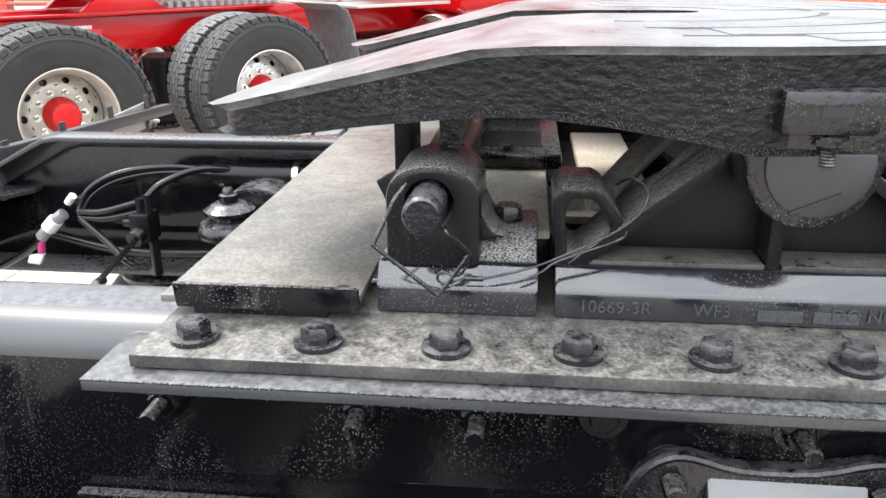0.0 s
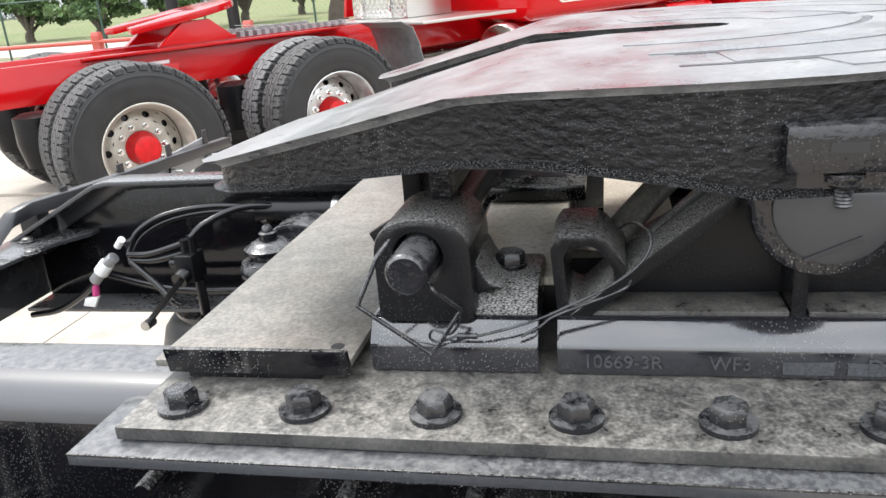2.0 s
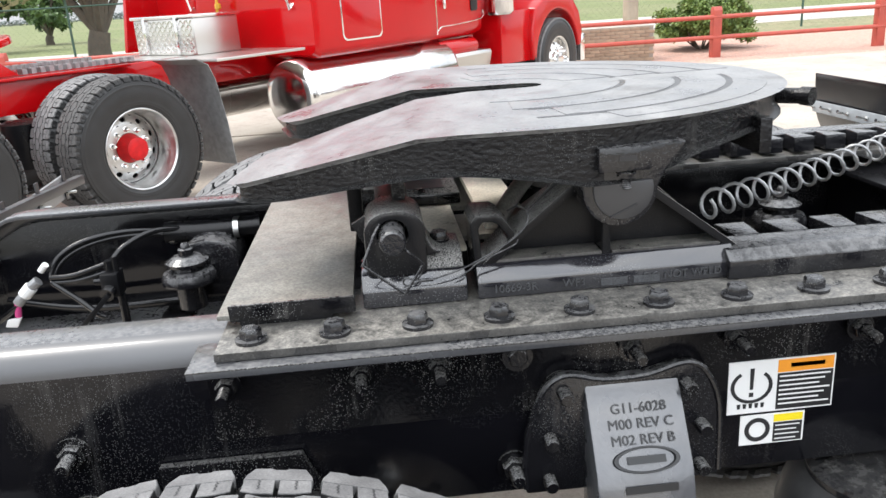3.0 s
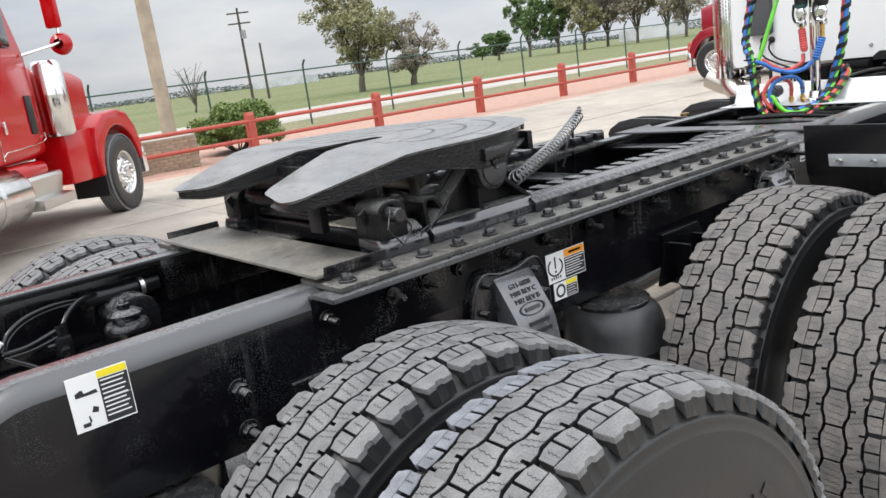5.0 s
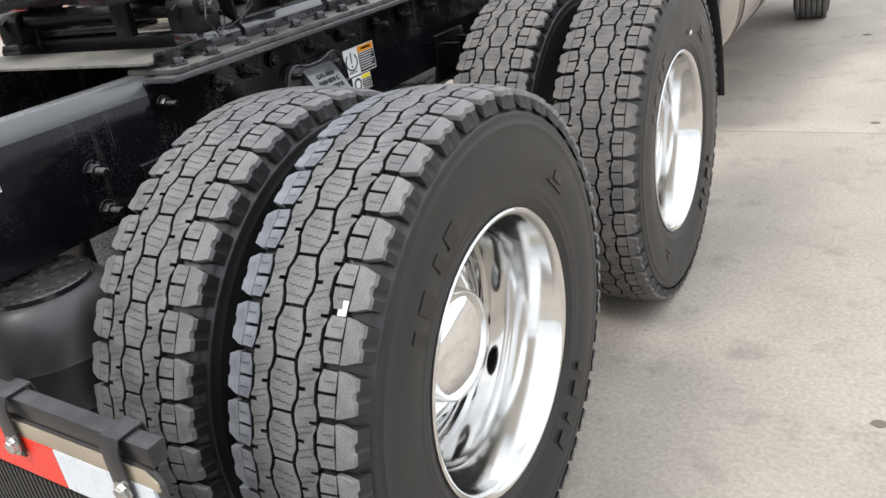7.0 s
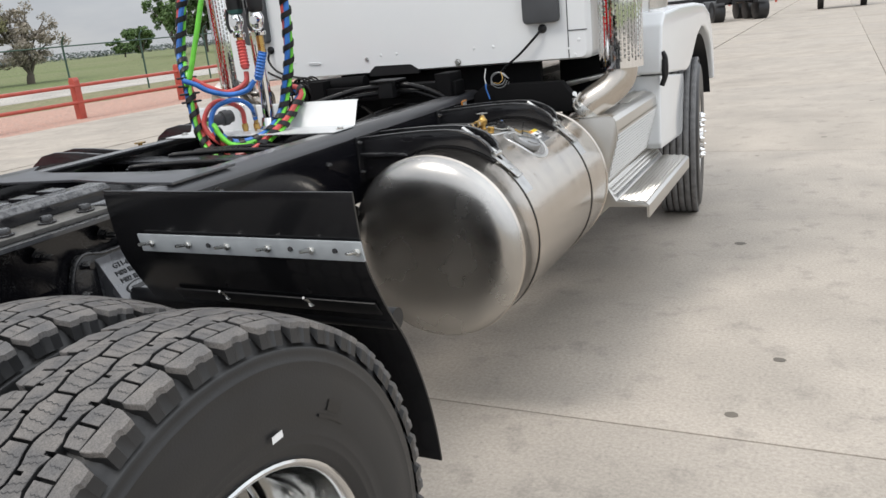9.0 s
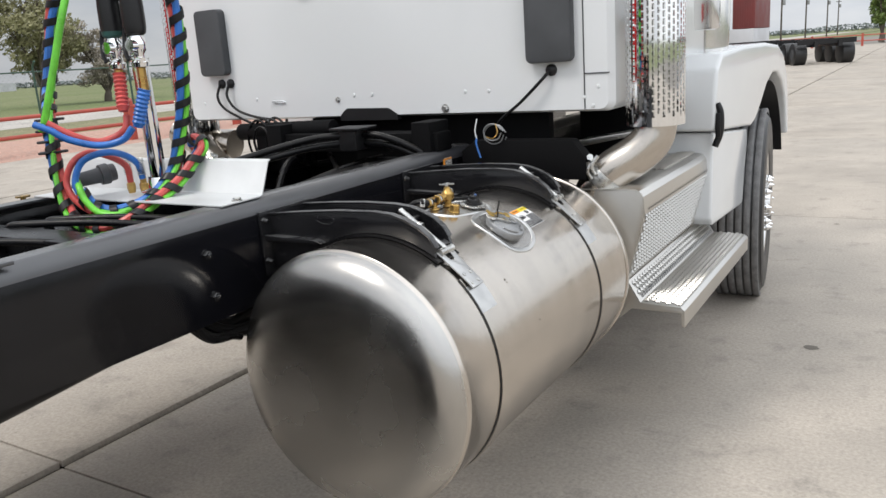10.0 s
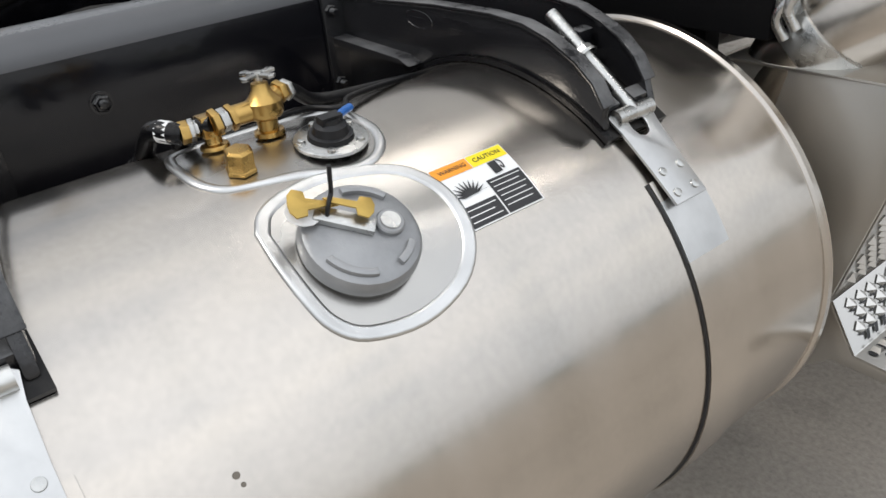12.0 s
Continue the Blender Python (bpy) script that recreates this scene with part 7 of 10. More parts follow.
    for x0, x1, r, m in ((-0.042, -0.050, 0.018, M_brass), (-0.052, -0.062, 0.016, M_zinc), (-0.064, -0.073, 0.018, M_brass), (0.026, 0.036, 0.016, M_brass), (0.038, 0.046, 0.015, M_zinc)):
        bm = bmesh.new()
        cyl(bm, at(vf, kv, x0, 0.004 if x0 < 0 else 0.013, 0.036 if x0 < 0 else 0.046), at(vf, kv, x1, 0.004 if x0 < 0 else 0.016, 0.035 if x0 < 0 else 0.047), r * kv, 6)
        part("hex_fitting", bm, m, t, bevel=0.001)
    bm = bmesh.new()
    for a in (20, 110, 200, 290):
        prism(bm, [(0.003 * kv, -0.004 * kv), (0.018 * kv, -0.005 * kv), (0.026 * kv, -0.007 * kv), (0.029 * kv, 0.0), (0.026 * kv, 0.007 * kv), (0.018 * kv, 0.005 * kv), (0.003 * kv, 0.004 * kv)], "z", 0.078 * kv, 0.083 * kv, vf @ pose(0, 0, 0, 0, 0, a))
    lathe(bm, sized(kv, [(0.068, 0.004), (0.076, 0.007), (0.085, 0.007), (0.085, 0)]), vo, vd, 12)
    part("valve_wheel", bm, M_zinc, t, "four-armed zinc valve wheel", 0.001)
    ef = tank_frame(3.018, -3.5, 0.003)
    ed = ef.to_3x3().col[2]
    bm = bmesh.new()
    lathe(bm, sized(ke, [(0, 0.022), (0.006, 0.021), (0.007, 0.013), (0.022, 0.013)]), ef.translation, ed, 20)
    box(bm, -0.016 * ke, 0.016 * ke, -0.015 * ke, 0.015 * ke, 0.018 * ke, 0.050 * ke, ef)
    part("brass_elbow", bm, M_brass, t, "brass elbow fitting", 0.002)
    for x0, x1, r, m in ((-0.016, -0.022, 0.013, M_zinc), (-0.023, -0.030, 0.017, M_zinc), (-0.031, -0.044, 0.017, M_brass)):
        bm = bmesh.new()
        cyl(bm, at(ef, ke, x0, 0, 0.034), at(ef, ke, x1, 0.002, 0.034), r * ke, 6)
        part("hex_fitting", bm, m, t, bevel=0.001)
    bm = bmesh.new()
    lathe(bm, sized(0.82, [(0, 0.019), (0.004, 0.019), (0.005, 0.0175), (0.026, 0.0175), (0.029, 0.014), (0.029, 0)]), on_tank(3.013, 8.3, 0.002), tank_frame(3.013, 8.3).to_3x3().col[2], 6)
    part("brass_plug", bm, M_brass, t, "brass hex plug", 0.001)
    for fr, k, r, pts in ((ef, ke, 0.0108, ((-0.044, 0.002, 0.034), (-0.056, 0.008, 0.038), (-0.066, 0.028, 0.040), (-0.068, 0.07, 0.024), (-0.068, 0.15, -0.04), (-0.068, 0.28, -0.18))),
                          (vf, kv, 0.008, ((-0.073, 0.004, 0.035), (-0.084, 0.02, 0.032), (-0.088, 0.06, 0.015), (-0.086, 0.13, -0.03), (-0.086, 0.22, -0.12))),
                          (vf, kv, 0.008, ((0.046, 0.016, 0.047), (0.064, 0.035, 0.035), (0.12, 0.07, 0.0), (0.26, 0.10, -0.02), (0.45, 0.12, -0.04))),
                          (vf, kv, 0.0035, ((0.0, 0.03, 0.005), (0.06, 0.02, 0.012), (0.10, -0.03, 0.014), (0.16, 0.03, 0.006), (0.4, 0.10, -0.02)))):
        bm = bmesh.new()
        tube(bm, [at(fr, k, *q) for q in pts], r, 12)
        part("fuel_hose", bm, M_rubberhose, t, "black rubber fuel hose")
    bm = bmesh.new()
    tube(bm, [at(ef, ke, -0.054, 0.007, 0.0375), at(ef, ke, -0.064, 0.022, 0.0400)], 0.0115, 14, n=0)
    part("hose_tag", bm, M_labelwhite, t, "white printed hose tag")
    # printed warning label, laid round the skin
    lw, lh, yl, al = 0.095, 0.079, 3.2109, 31.6

    def sticker(u0, u1, v0, v1, m, name, out):
        bm = bmesh.new()
        k = 6
        g = [[bm.verts.new(on_tank(yl + (u - 0.5) * lw, al - math.degrees((v - 0.5) * lh / TR), out)) for v in np.linspace(v0, v1, k)] for u in (u0, u1)]
        for i in range(k - 1):
            bm.faces.new((g[0][i], g[1][i], g[1][i + 1], g[0][i + 1]))
        return part(name, bm, m, lab if name != "warning_label" else t)
    lab = None
    lab = sticker(0, 1, 0, 1, M_labelwhite, "warning_label", 0.0012)
    tagged(lab, "printed warning and caution label with black text blocks")
    sticker(0.01, 0.495, 0.80, 0.99, M_orange, "header_band", 0.0016)
    sticker(0.505, 0.99, 0.80, 0.99, M_yellow, "header_band", 0.0016)
    sticker(0.02, 0.49, 0.02, 0.32, M_ink, "text_block", 0.0016)
    sticker(0.51, 0.98, 0.02, 0.55, M_ink, "text_block", 0.0016)
    for i in range(3):
        sticker(0.05, 0.45 - 0.06 * (i % 2), 0.250 - 0.085 * i, 0.264 - 0.085 * i, M_labelwhite, "text_bar", 0.002)
    for i in range(6):
        sticker(0.54, 0.95 - 0.05 * (i % 2), 0.495 - 0.075 * i, 0.507 - 0.075 * i, M_labelwhite, "text_bar", 0.002)
    lf = lambda u, v: tank_frame(yl + (u - 0.5) * lw, al - math.degrees((v - 0.5) * lh / TR), 0.002)
    lettering("label_lettering", "WARNING", 0.0072, lf(0.27, 0.895), M_ink, lab, 0.0001)
    lettering("label_lettering", "CAUTION", 0.0080, lf(0.745, 0.895), M_ink, lab, 0.0001)
    bm = bmesh.new()
    m = lf(0.25, 0.54)
    pts = []
    for i in range(22):
        a = radians(10 + 160 * i / 21)
        r = 0.021 if i % 2 == 0 else 0.010
        pts.append((r * math.cos(a) * 1.05, r * math.sin(a) * 1.0 - 0.010))
    prism(bm, pts, "z", 0, 0.0004, m)
    part("burst_pictogram", bm, M_ink, lab)
    bm = bmesh.new()
    m = lf(0.74, 0.68)
    box(bm, -0.006, 0.004, -0.007, 0.008, 0, 0.0004, m)
    tube(bm, [m @ Vector(p) for p in ((0.005, 0.0, 0.0004), (0.008, -0.004, 0.0004), (0.009, 0.004, 0.0004), (0.005, 0.008, 0.0004))], 0.0007, 5)
    part("pump_pictogram", bm, M_ink, lab)
    bm = bmesh.new()
    for y, a, r in ((2.87, 54, 0.003), (2.872, 55.5, 0.002), (2.95, 78, 0.002), (2.73, 68, 0.002)):
        lathe(bm, [(0.0008, r), (0.001, 0)], on_tank(y, a), tank_frame(y, a).to_3x3().col[2], 10)
    tagged(part("tank_specks", bm, M_stain, t), kind="stuff")
    return t


fuel_tank()

# ---- steps, stack and cab ----


def steps():
    y0, y1 = 3.735, 4.85
    sec = [(0.86, 0.55), (0.86, 0.972), (0.88, 0.985), (1.118, 0.990), (1.142, 0.975), (1.150, 0.92), (1.084, 0.665), (1.130, 0.588), (1.272, 0.582), (1.280, 0.572), (1.280, 0.518), (1.272, 0.518), (1.272, 0.565), (1.10, 0.565), (1.05, 0.52)]
    bm = bmesh.new()
    prism(bm, sec, "y", y0, y0 + 0.004)
    st = part("step_box", bm, M_stepalu, truck, "aluminium battery box with grip steps beneath the cab", 0.002)
    bm = bmesh.new()
    prism(bm, sec, "y", y1 - 0.004, y1)
    part("end_panel", bm, M_stepalu, st, "", 0.002)
    bm = bmesh.new()
    bent_sheet(bm, [(0.86, 0.975), (0.88, 0.986), (1.11, 0.990), (1.132, 0.984), (1.146, 0.965), (1.152, 0.905)], "y", y0 - 0.003, y1 + 0.003, -0.004)
    part("box_lid", bm, M_stepalu, st, "smooth folded lid", 0.001)
    bm = bmesh.new()
    bent_sheet(bm, [(1.150, 0.918), (1.086, 0.668)], "y", y0 + 0.01, y1 - 0.006, -0.003)
    part("riser_panel", bm, M_stepalu, st, "diamond textured riser", 0.001)
    bm = bmesh.new()
    bent_sheet(bm, [(1.086, 0.664), (1.132, 0.588), (1.272, 0.583), (1.281, 0.575), (1.281, 0.517)], "y", y0 - 0.002, y1 + 0.004, 0.004)
    part("lower_step", bm, M_stepalu, st, "folded grip-tread step", 0.001)
    # raised diamonds on the riser
    bm = bmesh.new()
    a, b = Vector((1.148, 0, 0.905)), Vector((1.092, 0, 0.685))
    d = (b - a)
    ln = d.length
    d.normalize()
    nrm = Vector((-d.z, 0, d.x))
    if nrm.x < 0:
        nrm = -nrm
    cols = 36
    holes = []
    a2, d2 = Vector((1.0951, 0, 0.6597)), Vector((0.046, 0, -0.076)).normalized()
    for base, d, nrm, ln, rows in ((a, d, nrm, ln, 13), (a2, d2, Vector((-d2.z, 0, d2.x)), 0.056, 3)):
      for i in range(rows):
        for j in range(cols):
            y = y0 + 0.03 + (y1 - y0 - 0.055) * (j + 0.5 * (i % 2)) / cols
            c = base + d * (ln * (i + 0.5) / rows) + Vector((0, y, 0)) + nrm * 0.0005
            w, h = 0.0128, ln / rows * 0.52
            q = [bm.verts.new(c + Vector((0, w, 0))), bm.verts.new(c + d * h), bm.verts.new(c - Vector((0, w, 0))), bm.verts.new(c - d * h)]
            top = bm.verts.new(c + nrm * 0.0085 + d * h * 0.45)
            for k in range(4):
                bm.faces.new((q[k], q[(k + 1) % 4], top))
            # dark quad below each diamond paints its shadow, kept with the holes
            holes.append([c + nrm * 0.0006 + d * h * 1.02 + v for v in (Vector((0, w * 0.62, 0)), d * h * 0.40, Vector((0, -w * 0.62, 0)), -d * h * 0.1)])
    tagged(part("riser_texture", bm, M_stepalu, st, ang=10), kind="stuff")
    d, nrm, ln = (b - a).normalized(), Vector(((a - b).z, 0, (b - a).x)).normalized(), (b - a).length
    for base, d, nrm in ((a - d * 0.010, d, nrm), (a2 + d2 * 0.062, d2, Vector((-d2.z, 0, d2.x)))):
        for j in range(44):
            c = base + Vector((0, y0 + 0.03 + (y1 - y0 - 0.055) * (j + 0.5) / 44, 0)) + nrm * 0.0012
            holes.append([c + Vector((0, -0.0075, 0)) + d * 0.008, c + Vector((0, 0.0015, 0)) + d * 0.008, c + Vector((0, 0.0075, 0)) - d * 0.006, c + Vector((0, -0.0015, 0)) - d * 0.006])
    # grip teeth on the lower step and on the lid

    def teeth(x0, x1, nrow, ya, yb, ncol, z0, z1, name):
        bm = bmesh.new()
        for i in range(nrow):
            x = x0 + (x1 - x0) * (i + 0.5) / nrow
            z = z0 + (z1 - z0) * (i + 0.5) / nrow
            w = (x1 - x0) / nrow * 0.40
            for j in range(ncol):
                y = ya + (yb - ya) * (j + 0.5 + 0.5 * (i % 2)) / ncol
                l = (yb - ya) / ncol * 0.36
                q = [bm.verts.new((x + sx * w, y + sy * l, z)) for sx, sy in ((-1, -1), (1, -1), (1, 1), (-1, 1))]
                p = [bm.verts.new((x + sx * w * 0.75, y + sy * l * 0.25, z + 0.0075)) for sx, sy in ((-1, -1), (1, -1), (1, 1), (-1, 1))]
                for k in range(4):
                    bm.faces.new((q[k], q[(k + 1) % 4], p[(k + 1) % 4], p[k]))
                bm.faces.new(p)
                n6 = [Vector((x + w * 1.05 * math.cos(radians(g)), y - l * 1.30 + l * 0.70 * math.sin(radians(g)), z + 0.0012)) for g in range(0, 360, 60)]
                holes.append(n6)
        tagged(part(name, bm, M_stepalu, st, ang=15), kind="stuff")
    teeth(1.140, 1.268, 7, y0 + 0.02, y1 - 0.01, 46, 0.5915, 0.5875, "step_teeth")
    teeth(1.02, 1.10, 5, y0 + 0.42, y1 - 0.02, 28, 0.989, 0.990, "lid_teeth")
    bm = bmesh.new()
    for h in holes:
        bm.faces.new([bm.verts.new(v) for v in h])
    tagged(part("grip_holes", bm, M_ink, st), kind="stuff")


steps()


def exhaust(side):
    s = side
    cx, cy, r = 1.150 if s > 0 else -1.09, 3.862, 0.0985
    # perforated heat shield with real slots
    bm = bmesh.new()
    cols, z0, z1, rowh = 72, 1.195, 3.2, 0.0245
    verts = {}

    def v(i, z):
        k = (i % cols, round(z, 5))
        if k not in verts:
            a = 2 * math.pi * (i % cols) / cols
            verts[k] = bm.verts.new((cx + r * math.cos(a), cy + r * math.sin(a), z))
        return verts[k]
    for i in range(cols):
        slot = i % 2 == 0
        off = 0.5 * rowh if (i // 2) % 2 else 0.0
        cuts = [z0]
        if slot:
            k = 0
            while True:
                a = z0 + 0.03 + off + k * rowh
                if a + 0.019 > z1 - 0.02:
                    break
                cuts += [a, a + 0.019]
                k += 1
        cuts.append(z1)
        for q in range(len(cuts) - 1):
            if q % 2 == 1:
                continue
            bm.faces.new((v(i, cuts[q]), v(i + 1, cuts[q]), v(i + 1, cuts[q + 1]), v(i, cuts[q + 1])))
    sh = part("stack_shield", bm, M_chrome, truck, "slotted chrome exhaust stack heat shield", ang=60)
    bm = bmesh.new()
    cyl(bm, (cx, cy, 1.21), (cx, cy, 3.5), 0.066, 32)
    part("stack_pipe", bm, M_polish, sh, "bright exhaust stack pipe")
    bm = bmesh.new()
    tube(bm, [(cx, cy, 1.23), (cx, cy, 1.18), (cx - s * 0.016, cy - 0.010, 1.135), (cx - s * 0.060, cy - 0.025, 1.092), (cx - s * 0.125, cy - 0.045, 1.050), (cx - s * 0.175, cy - 0.055, 1.005), (cx - s * 0.205, cy - 0.06, 0.95), (cx - s * 0.22, cy - 0.06, 0.88)], 0.071, 28, n=5)
    part("exhaust_elbow", bm, M_tank, sh, "wide satin exhaust elbow", ang=60)
    bm = bmesh.new()
    a, b = Vector((cx - s * 0.150, cy - 0.050, 1.030)), Vector((cx - s * 0.182, cy - 0.056, 0.995))
    cyl(bm, a, b, 0.076, 32)
    part("band_clamp", bm, M_zinc, sh, "wide bolted band clamp", 0.002)
    bm = bmesh.new()
    for k in (0.35, 0.75):
        p = a + (b - a) * k
        tube(bm, [p + Vector((-s * 0.01, -0.078, 0.02)), p + Vector((-s * 0.02, -0.085, 0.05)), p + Vector((s * 0.0, -0.075, 0.085))], 0.007, 10)
    cyl(bm, a + Vector((-s * 0.055, -0.05, 0.055)), a + Vector((-s * 0.040, -0.075, 0.068)), 0.012, 6)
    box(bm, a.x - s * 0.075, a.x - s * 0.045, a.y - 0.085, a.y - 0.045, a.z + 0.02, a.z + 0.05)
    part("clamp_bolts", bm, M_zinc, sh, "", 0.0)


for sd in (1, -1):
    exhaust(sd)
bm = bmesh.new()
prism(bm, [(0.82, 1.10), (1.08, 1.15), (1.08, 1.165), (0.82, 1.125)], "y", 3.98, 4.10)
part("heat_shelf", bm, M_stepalu, truck, "bare aluminium heat shelf behind the stack", 0.002)


def cab():
    yb = 3.775
    bm = bmesh.new()
    # body shell as a loft of rounded sections from the back wall forwards
    def section(y, w, z0, z1, r):
        pts = rounded(2 * w, z1 - z0, r, 6)
        return [bm.verts.new((x, y, z + (z0 + z1) / 2)) for x, z in pts]
    rings = [section(yb, 1.015, 1.258, 2.85, 0.03), section(yb + 0.02, 1.036, 1.250, 2.87, 0.035), section(yb + 1.25, 1.04, 1.250, 2.87, 0.035), section(yb + 1.65, 1.0, 1.256, 2.75, 0.2)]
    for A, B in zip(rings, rings[1:]):
        for i in range(len(A)):
            bm.faces.new((A[i], A[(i + 1) % len(A)], B[(i + 1) % len(B)], B[i]))
    bm.faces.new(rings[0][::-1]), bm.faces.new(rings[-1])
    c = part("cab", bm, M_white, truck, "glossy white cab with flat riveted back wall", ang=35)
    bm = bmesh.new()
    prism(bm, [(-0.137, 1.238), (-0.133, 1.262), (-0.106, 1.284), (-0.096, 1.288), (0.104, 1.285), (0.114, 1.281), (0.148, 1.259), (0.152, 1.238)], "y", yb - 0.005, yb + 0.02)
    part("cab_mount_recess", bm, M_plastic, c, "black cab mount recess")
    for x, z, w, h, lab in ((0.815, 1.565, 0.170, 0.285, "dark grey rounded cab vent"), (-0.81, 1.595, 0.155, 0.285, "dark grey rounded cab vent")):
        bm = bmesh.new()
        prism(bm, rounded(w, h, 0.022), "y", yb - 0.040, yb + 0.004)
        bmesh.ops.translate(bm, verts=bm.verts, vec=(x, 0, z))
        part("cab_vent", bm, M_vent, c, lab, 0.008)
    for x, z in ((0.812, 1.397), (-0.745, 1.415), (-0.80, 1.415)):
        bm = bmesh.new()
        lathe(bm, [(0, 0.021), (0.008, 0.02), (0.014, 0.012), (0.016, 0)], (x, yb, z), (0, -1, 0), 20)
        part("grommet", bm, M_plastic, c, "black rubber cable grommet")
    for x, z in ((-0.27, 1.80), (0.375, 1.775)):
        bm = bmesh.new()
        lathe(bm, [(0, 0.058), (0.012, 0.056), (0.018, 0.048), (0.016, 0.040)], (x, yb, z), (0, -1, 0), 36)
        lt = part("cab_lamp", bm, M_chrome, c, "round chrome rimmed work lamp")
        bm = bmesh.new()
        lathe(bm, [(0, 0.041), (0.016, 0.04), (0.019, 0.02), (0.02, 0)], (x, yb, z), (0, -1, 0), 30)
        part("lamp_lens", bm, M_capgrey, lt)
    for x, z, r in ((-0.145, 1.325, 0.012), (0.37, 1.275, 0.018)):
        bm = bmesh.new()
        hexbolt(bm, (x, yb, z), (0, -1, 0), r * 0.62, 0.010, 1.5)
        part("bolt", bm, M_zinc, c)
    for x, z in ((-0.06, 1.34), (0.03, 1.34), (0.46, 1.335), (0.56, 1.335), (0.98, 1.335), (0.93, 1.30), (0.96, 1.27), (-0.60, 1.34), (-0.93, 1.33)):
        bm = bmesh.new()
        lathe(bm, [(0, 0.0075), (0.003, 0.006), (0.004, 0)], (x, yb, z), (0, -1, 0), 10)
        part("rivet", bm, M_white, c)
    bm = bmesh.new()
    tube(bm, [(-0.50, yb - 0.004, 1.322), (-0.50, yb - 0.008, 1.330), (-0.44, yb - 0.008, 1.329), (-0.44, yb - 0.004, 1.321), (-0.50, yb - 0.004, 1.322)], 0.003, 6, n=2)
    part("plate_outline", bm, M_white, c)
    bm = bmesh.new()
    box(bm, 0.930, 0.9335, yb - 0.003, yb + 0.01, 1.26, 2.7)
    box(bm, 0.930, 1.02, yb - 0.003, yb + 0.01, 1.377, 1.381)
    part("panel_seam", bm, M_vent, c)
    for pts in ([(0.812, yb - 0.014, 1.397), (0.78, yb - 0.03, 1.36), (0.70, yb - 0.03, 1.29), (0.62, yb - 0.02, 1.235), (0.59, yb - 0.01, 1.20)],
                [(-0.745, yb - 0.014, 1.415), (-0.75, yb - 0.03, 1.36), (-0.70, yb - 0.03, 1.30), (-0.60, yb - 0.02, 1.265), (-0.5, yb - 0.01, 1.25)],
                [(-0.80, yb - 0.014, 1.415), (-0.81, yb - 0.03, 1.36), (-0.78, yb - 0.03, 1.31), (-0.70, yb - 0.02, 1.265), (-0.62, yb - 0.01, 1.23)]):
        bm = bmesh.new()
        tube(bm, pts, 0.006, 8)
        part("cab_cable", bm, M_rubberhose, c, "black cable drooping from the cab wall")
    # hood and right and left fenders
    bm = bmesh.new()
    rings = []
    for y, w, z0, z1, r in ((5.40, 0.86, 1.2, 1.95, 0.25), (6.3, 0.72, 1.2, 1.86, 0.22), (7.1, 0.60, 1.1, 1.72, 0.2)):
        rings.append([bm.verts.new((x, y, z + (z0 + z1) / 2)) for x, z in rounded(2 * w, z1 - z0, r, 6)])
    for A, B in zip(rings, rings[1:]):
        for i in range(len(A)):
            bm.faces.new((A[i], A[(i + 1) % len(A)], B[(i + 1) % len(B)], B[i]))
    bm.faces.new(rings[0][::-1]), bm.faces.new(rings[-1])
    part("hood", bm, M_white, truck, "white sloping hood", ang=40)
    ysc = 5.95
    for s in (1, -1):
        # upper fender: an arch over the steer wheel, with a cheek towards the cab
        bm = bmesh.new()
        arch = [(4.60, 1.085), (4.60, 1.22), (4.63, 1.34), (4.72, 1.405), (5.2, 1.425), (5.8, 1.425), (6.2, 1.405), (6.42, 1.345), (6.58, 1.22), (6.68, 1.02), (6.70, 0.84), (6.66, 0.84),
                (6.60, 0.98), (6.52, 1.10), (6.40, 1.19), (6.22, 1.25), (6.04, 1.255), (5.84, 1.20), (5.66, 1.10), (5.52, 1.035), (5.40, 1.02), (5.20, 1.04)]
        prism(bm, arch, "x", s * 0.62, s * 1.19)
        f = part("front_fender", bm, M_white, truck, "white front fender over the steer wheel", 0.035, ang=50, seg=4)
        bm = bmesh.new()
        lower = [(4.64, 1.075), (5.16, 1.03), (5.40, 1.01), (5.42, 0.95), (5.37, 0.82), (5.335, 0.655), (5.305, 0.635), (4.66, 0.665), (4.62, 0.70)]
        prism(bm, lower, "x", s * 0.80, s * 1.172)
        part("fender_extension", bm, M_white, f, "white lower fender extension", 0.014, seg=3)
        bm = bmesh.new()
        bent_sheet(bm, [(6.02 + 0.61 * math.cos(radians(a)), 0.50 + 0.72 * math.sin(radians(a))) for a in range(20, 140, 8)], "x", s * 0.66, s * 1.17, 0.006)
        part("fender_liner", bm, M_plastic, f)
        bm = bmesh.new()
        lathe(bm, [(0, 0.03), (0.012, 0.026), (0.016, 0)], (s * 1.13, 6.30, 1.365), (s * 0.4, 0.3, 0.8), 20)
        part("marker_lamp", bm, M_amber, f, "amber side marker lamp")
        bm = bmesh.new()
        prism(bm, [(-0.018, -0.05), (0.018, -0.05), (0.022, -0.01), (0.016, 0.05), (-0.016, 0.05), (-0.022, -0.01)], "z", 0, 0.022, facing((s * 1.188, 4.62, 1.11), (0, 1, 0), (0, 0, 1)) if s > 0 else facing((s * 1.188, 4.62, 1.11), (0, -1, 0), (0, 0, 1)))
        part("hood_latch", bm, M_plastic, f, "black rubber hood latch", 0.004)
        bm = bmesh.new()
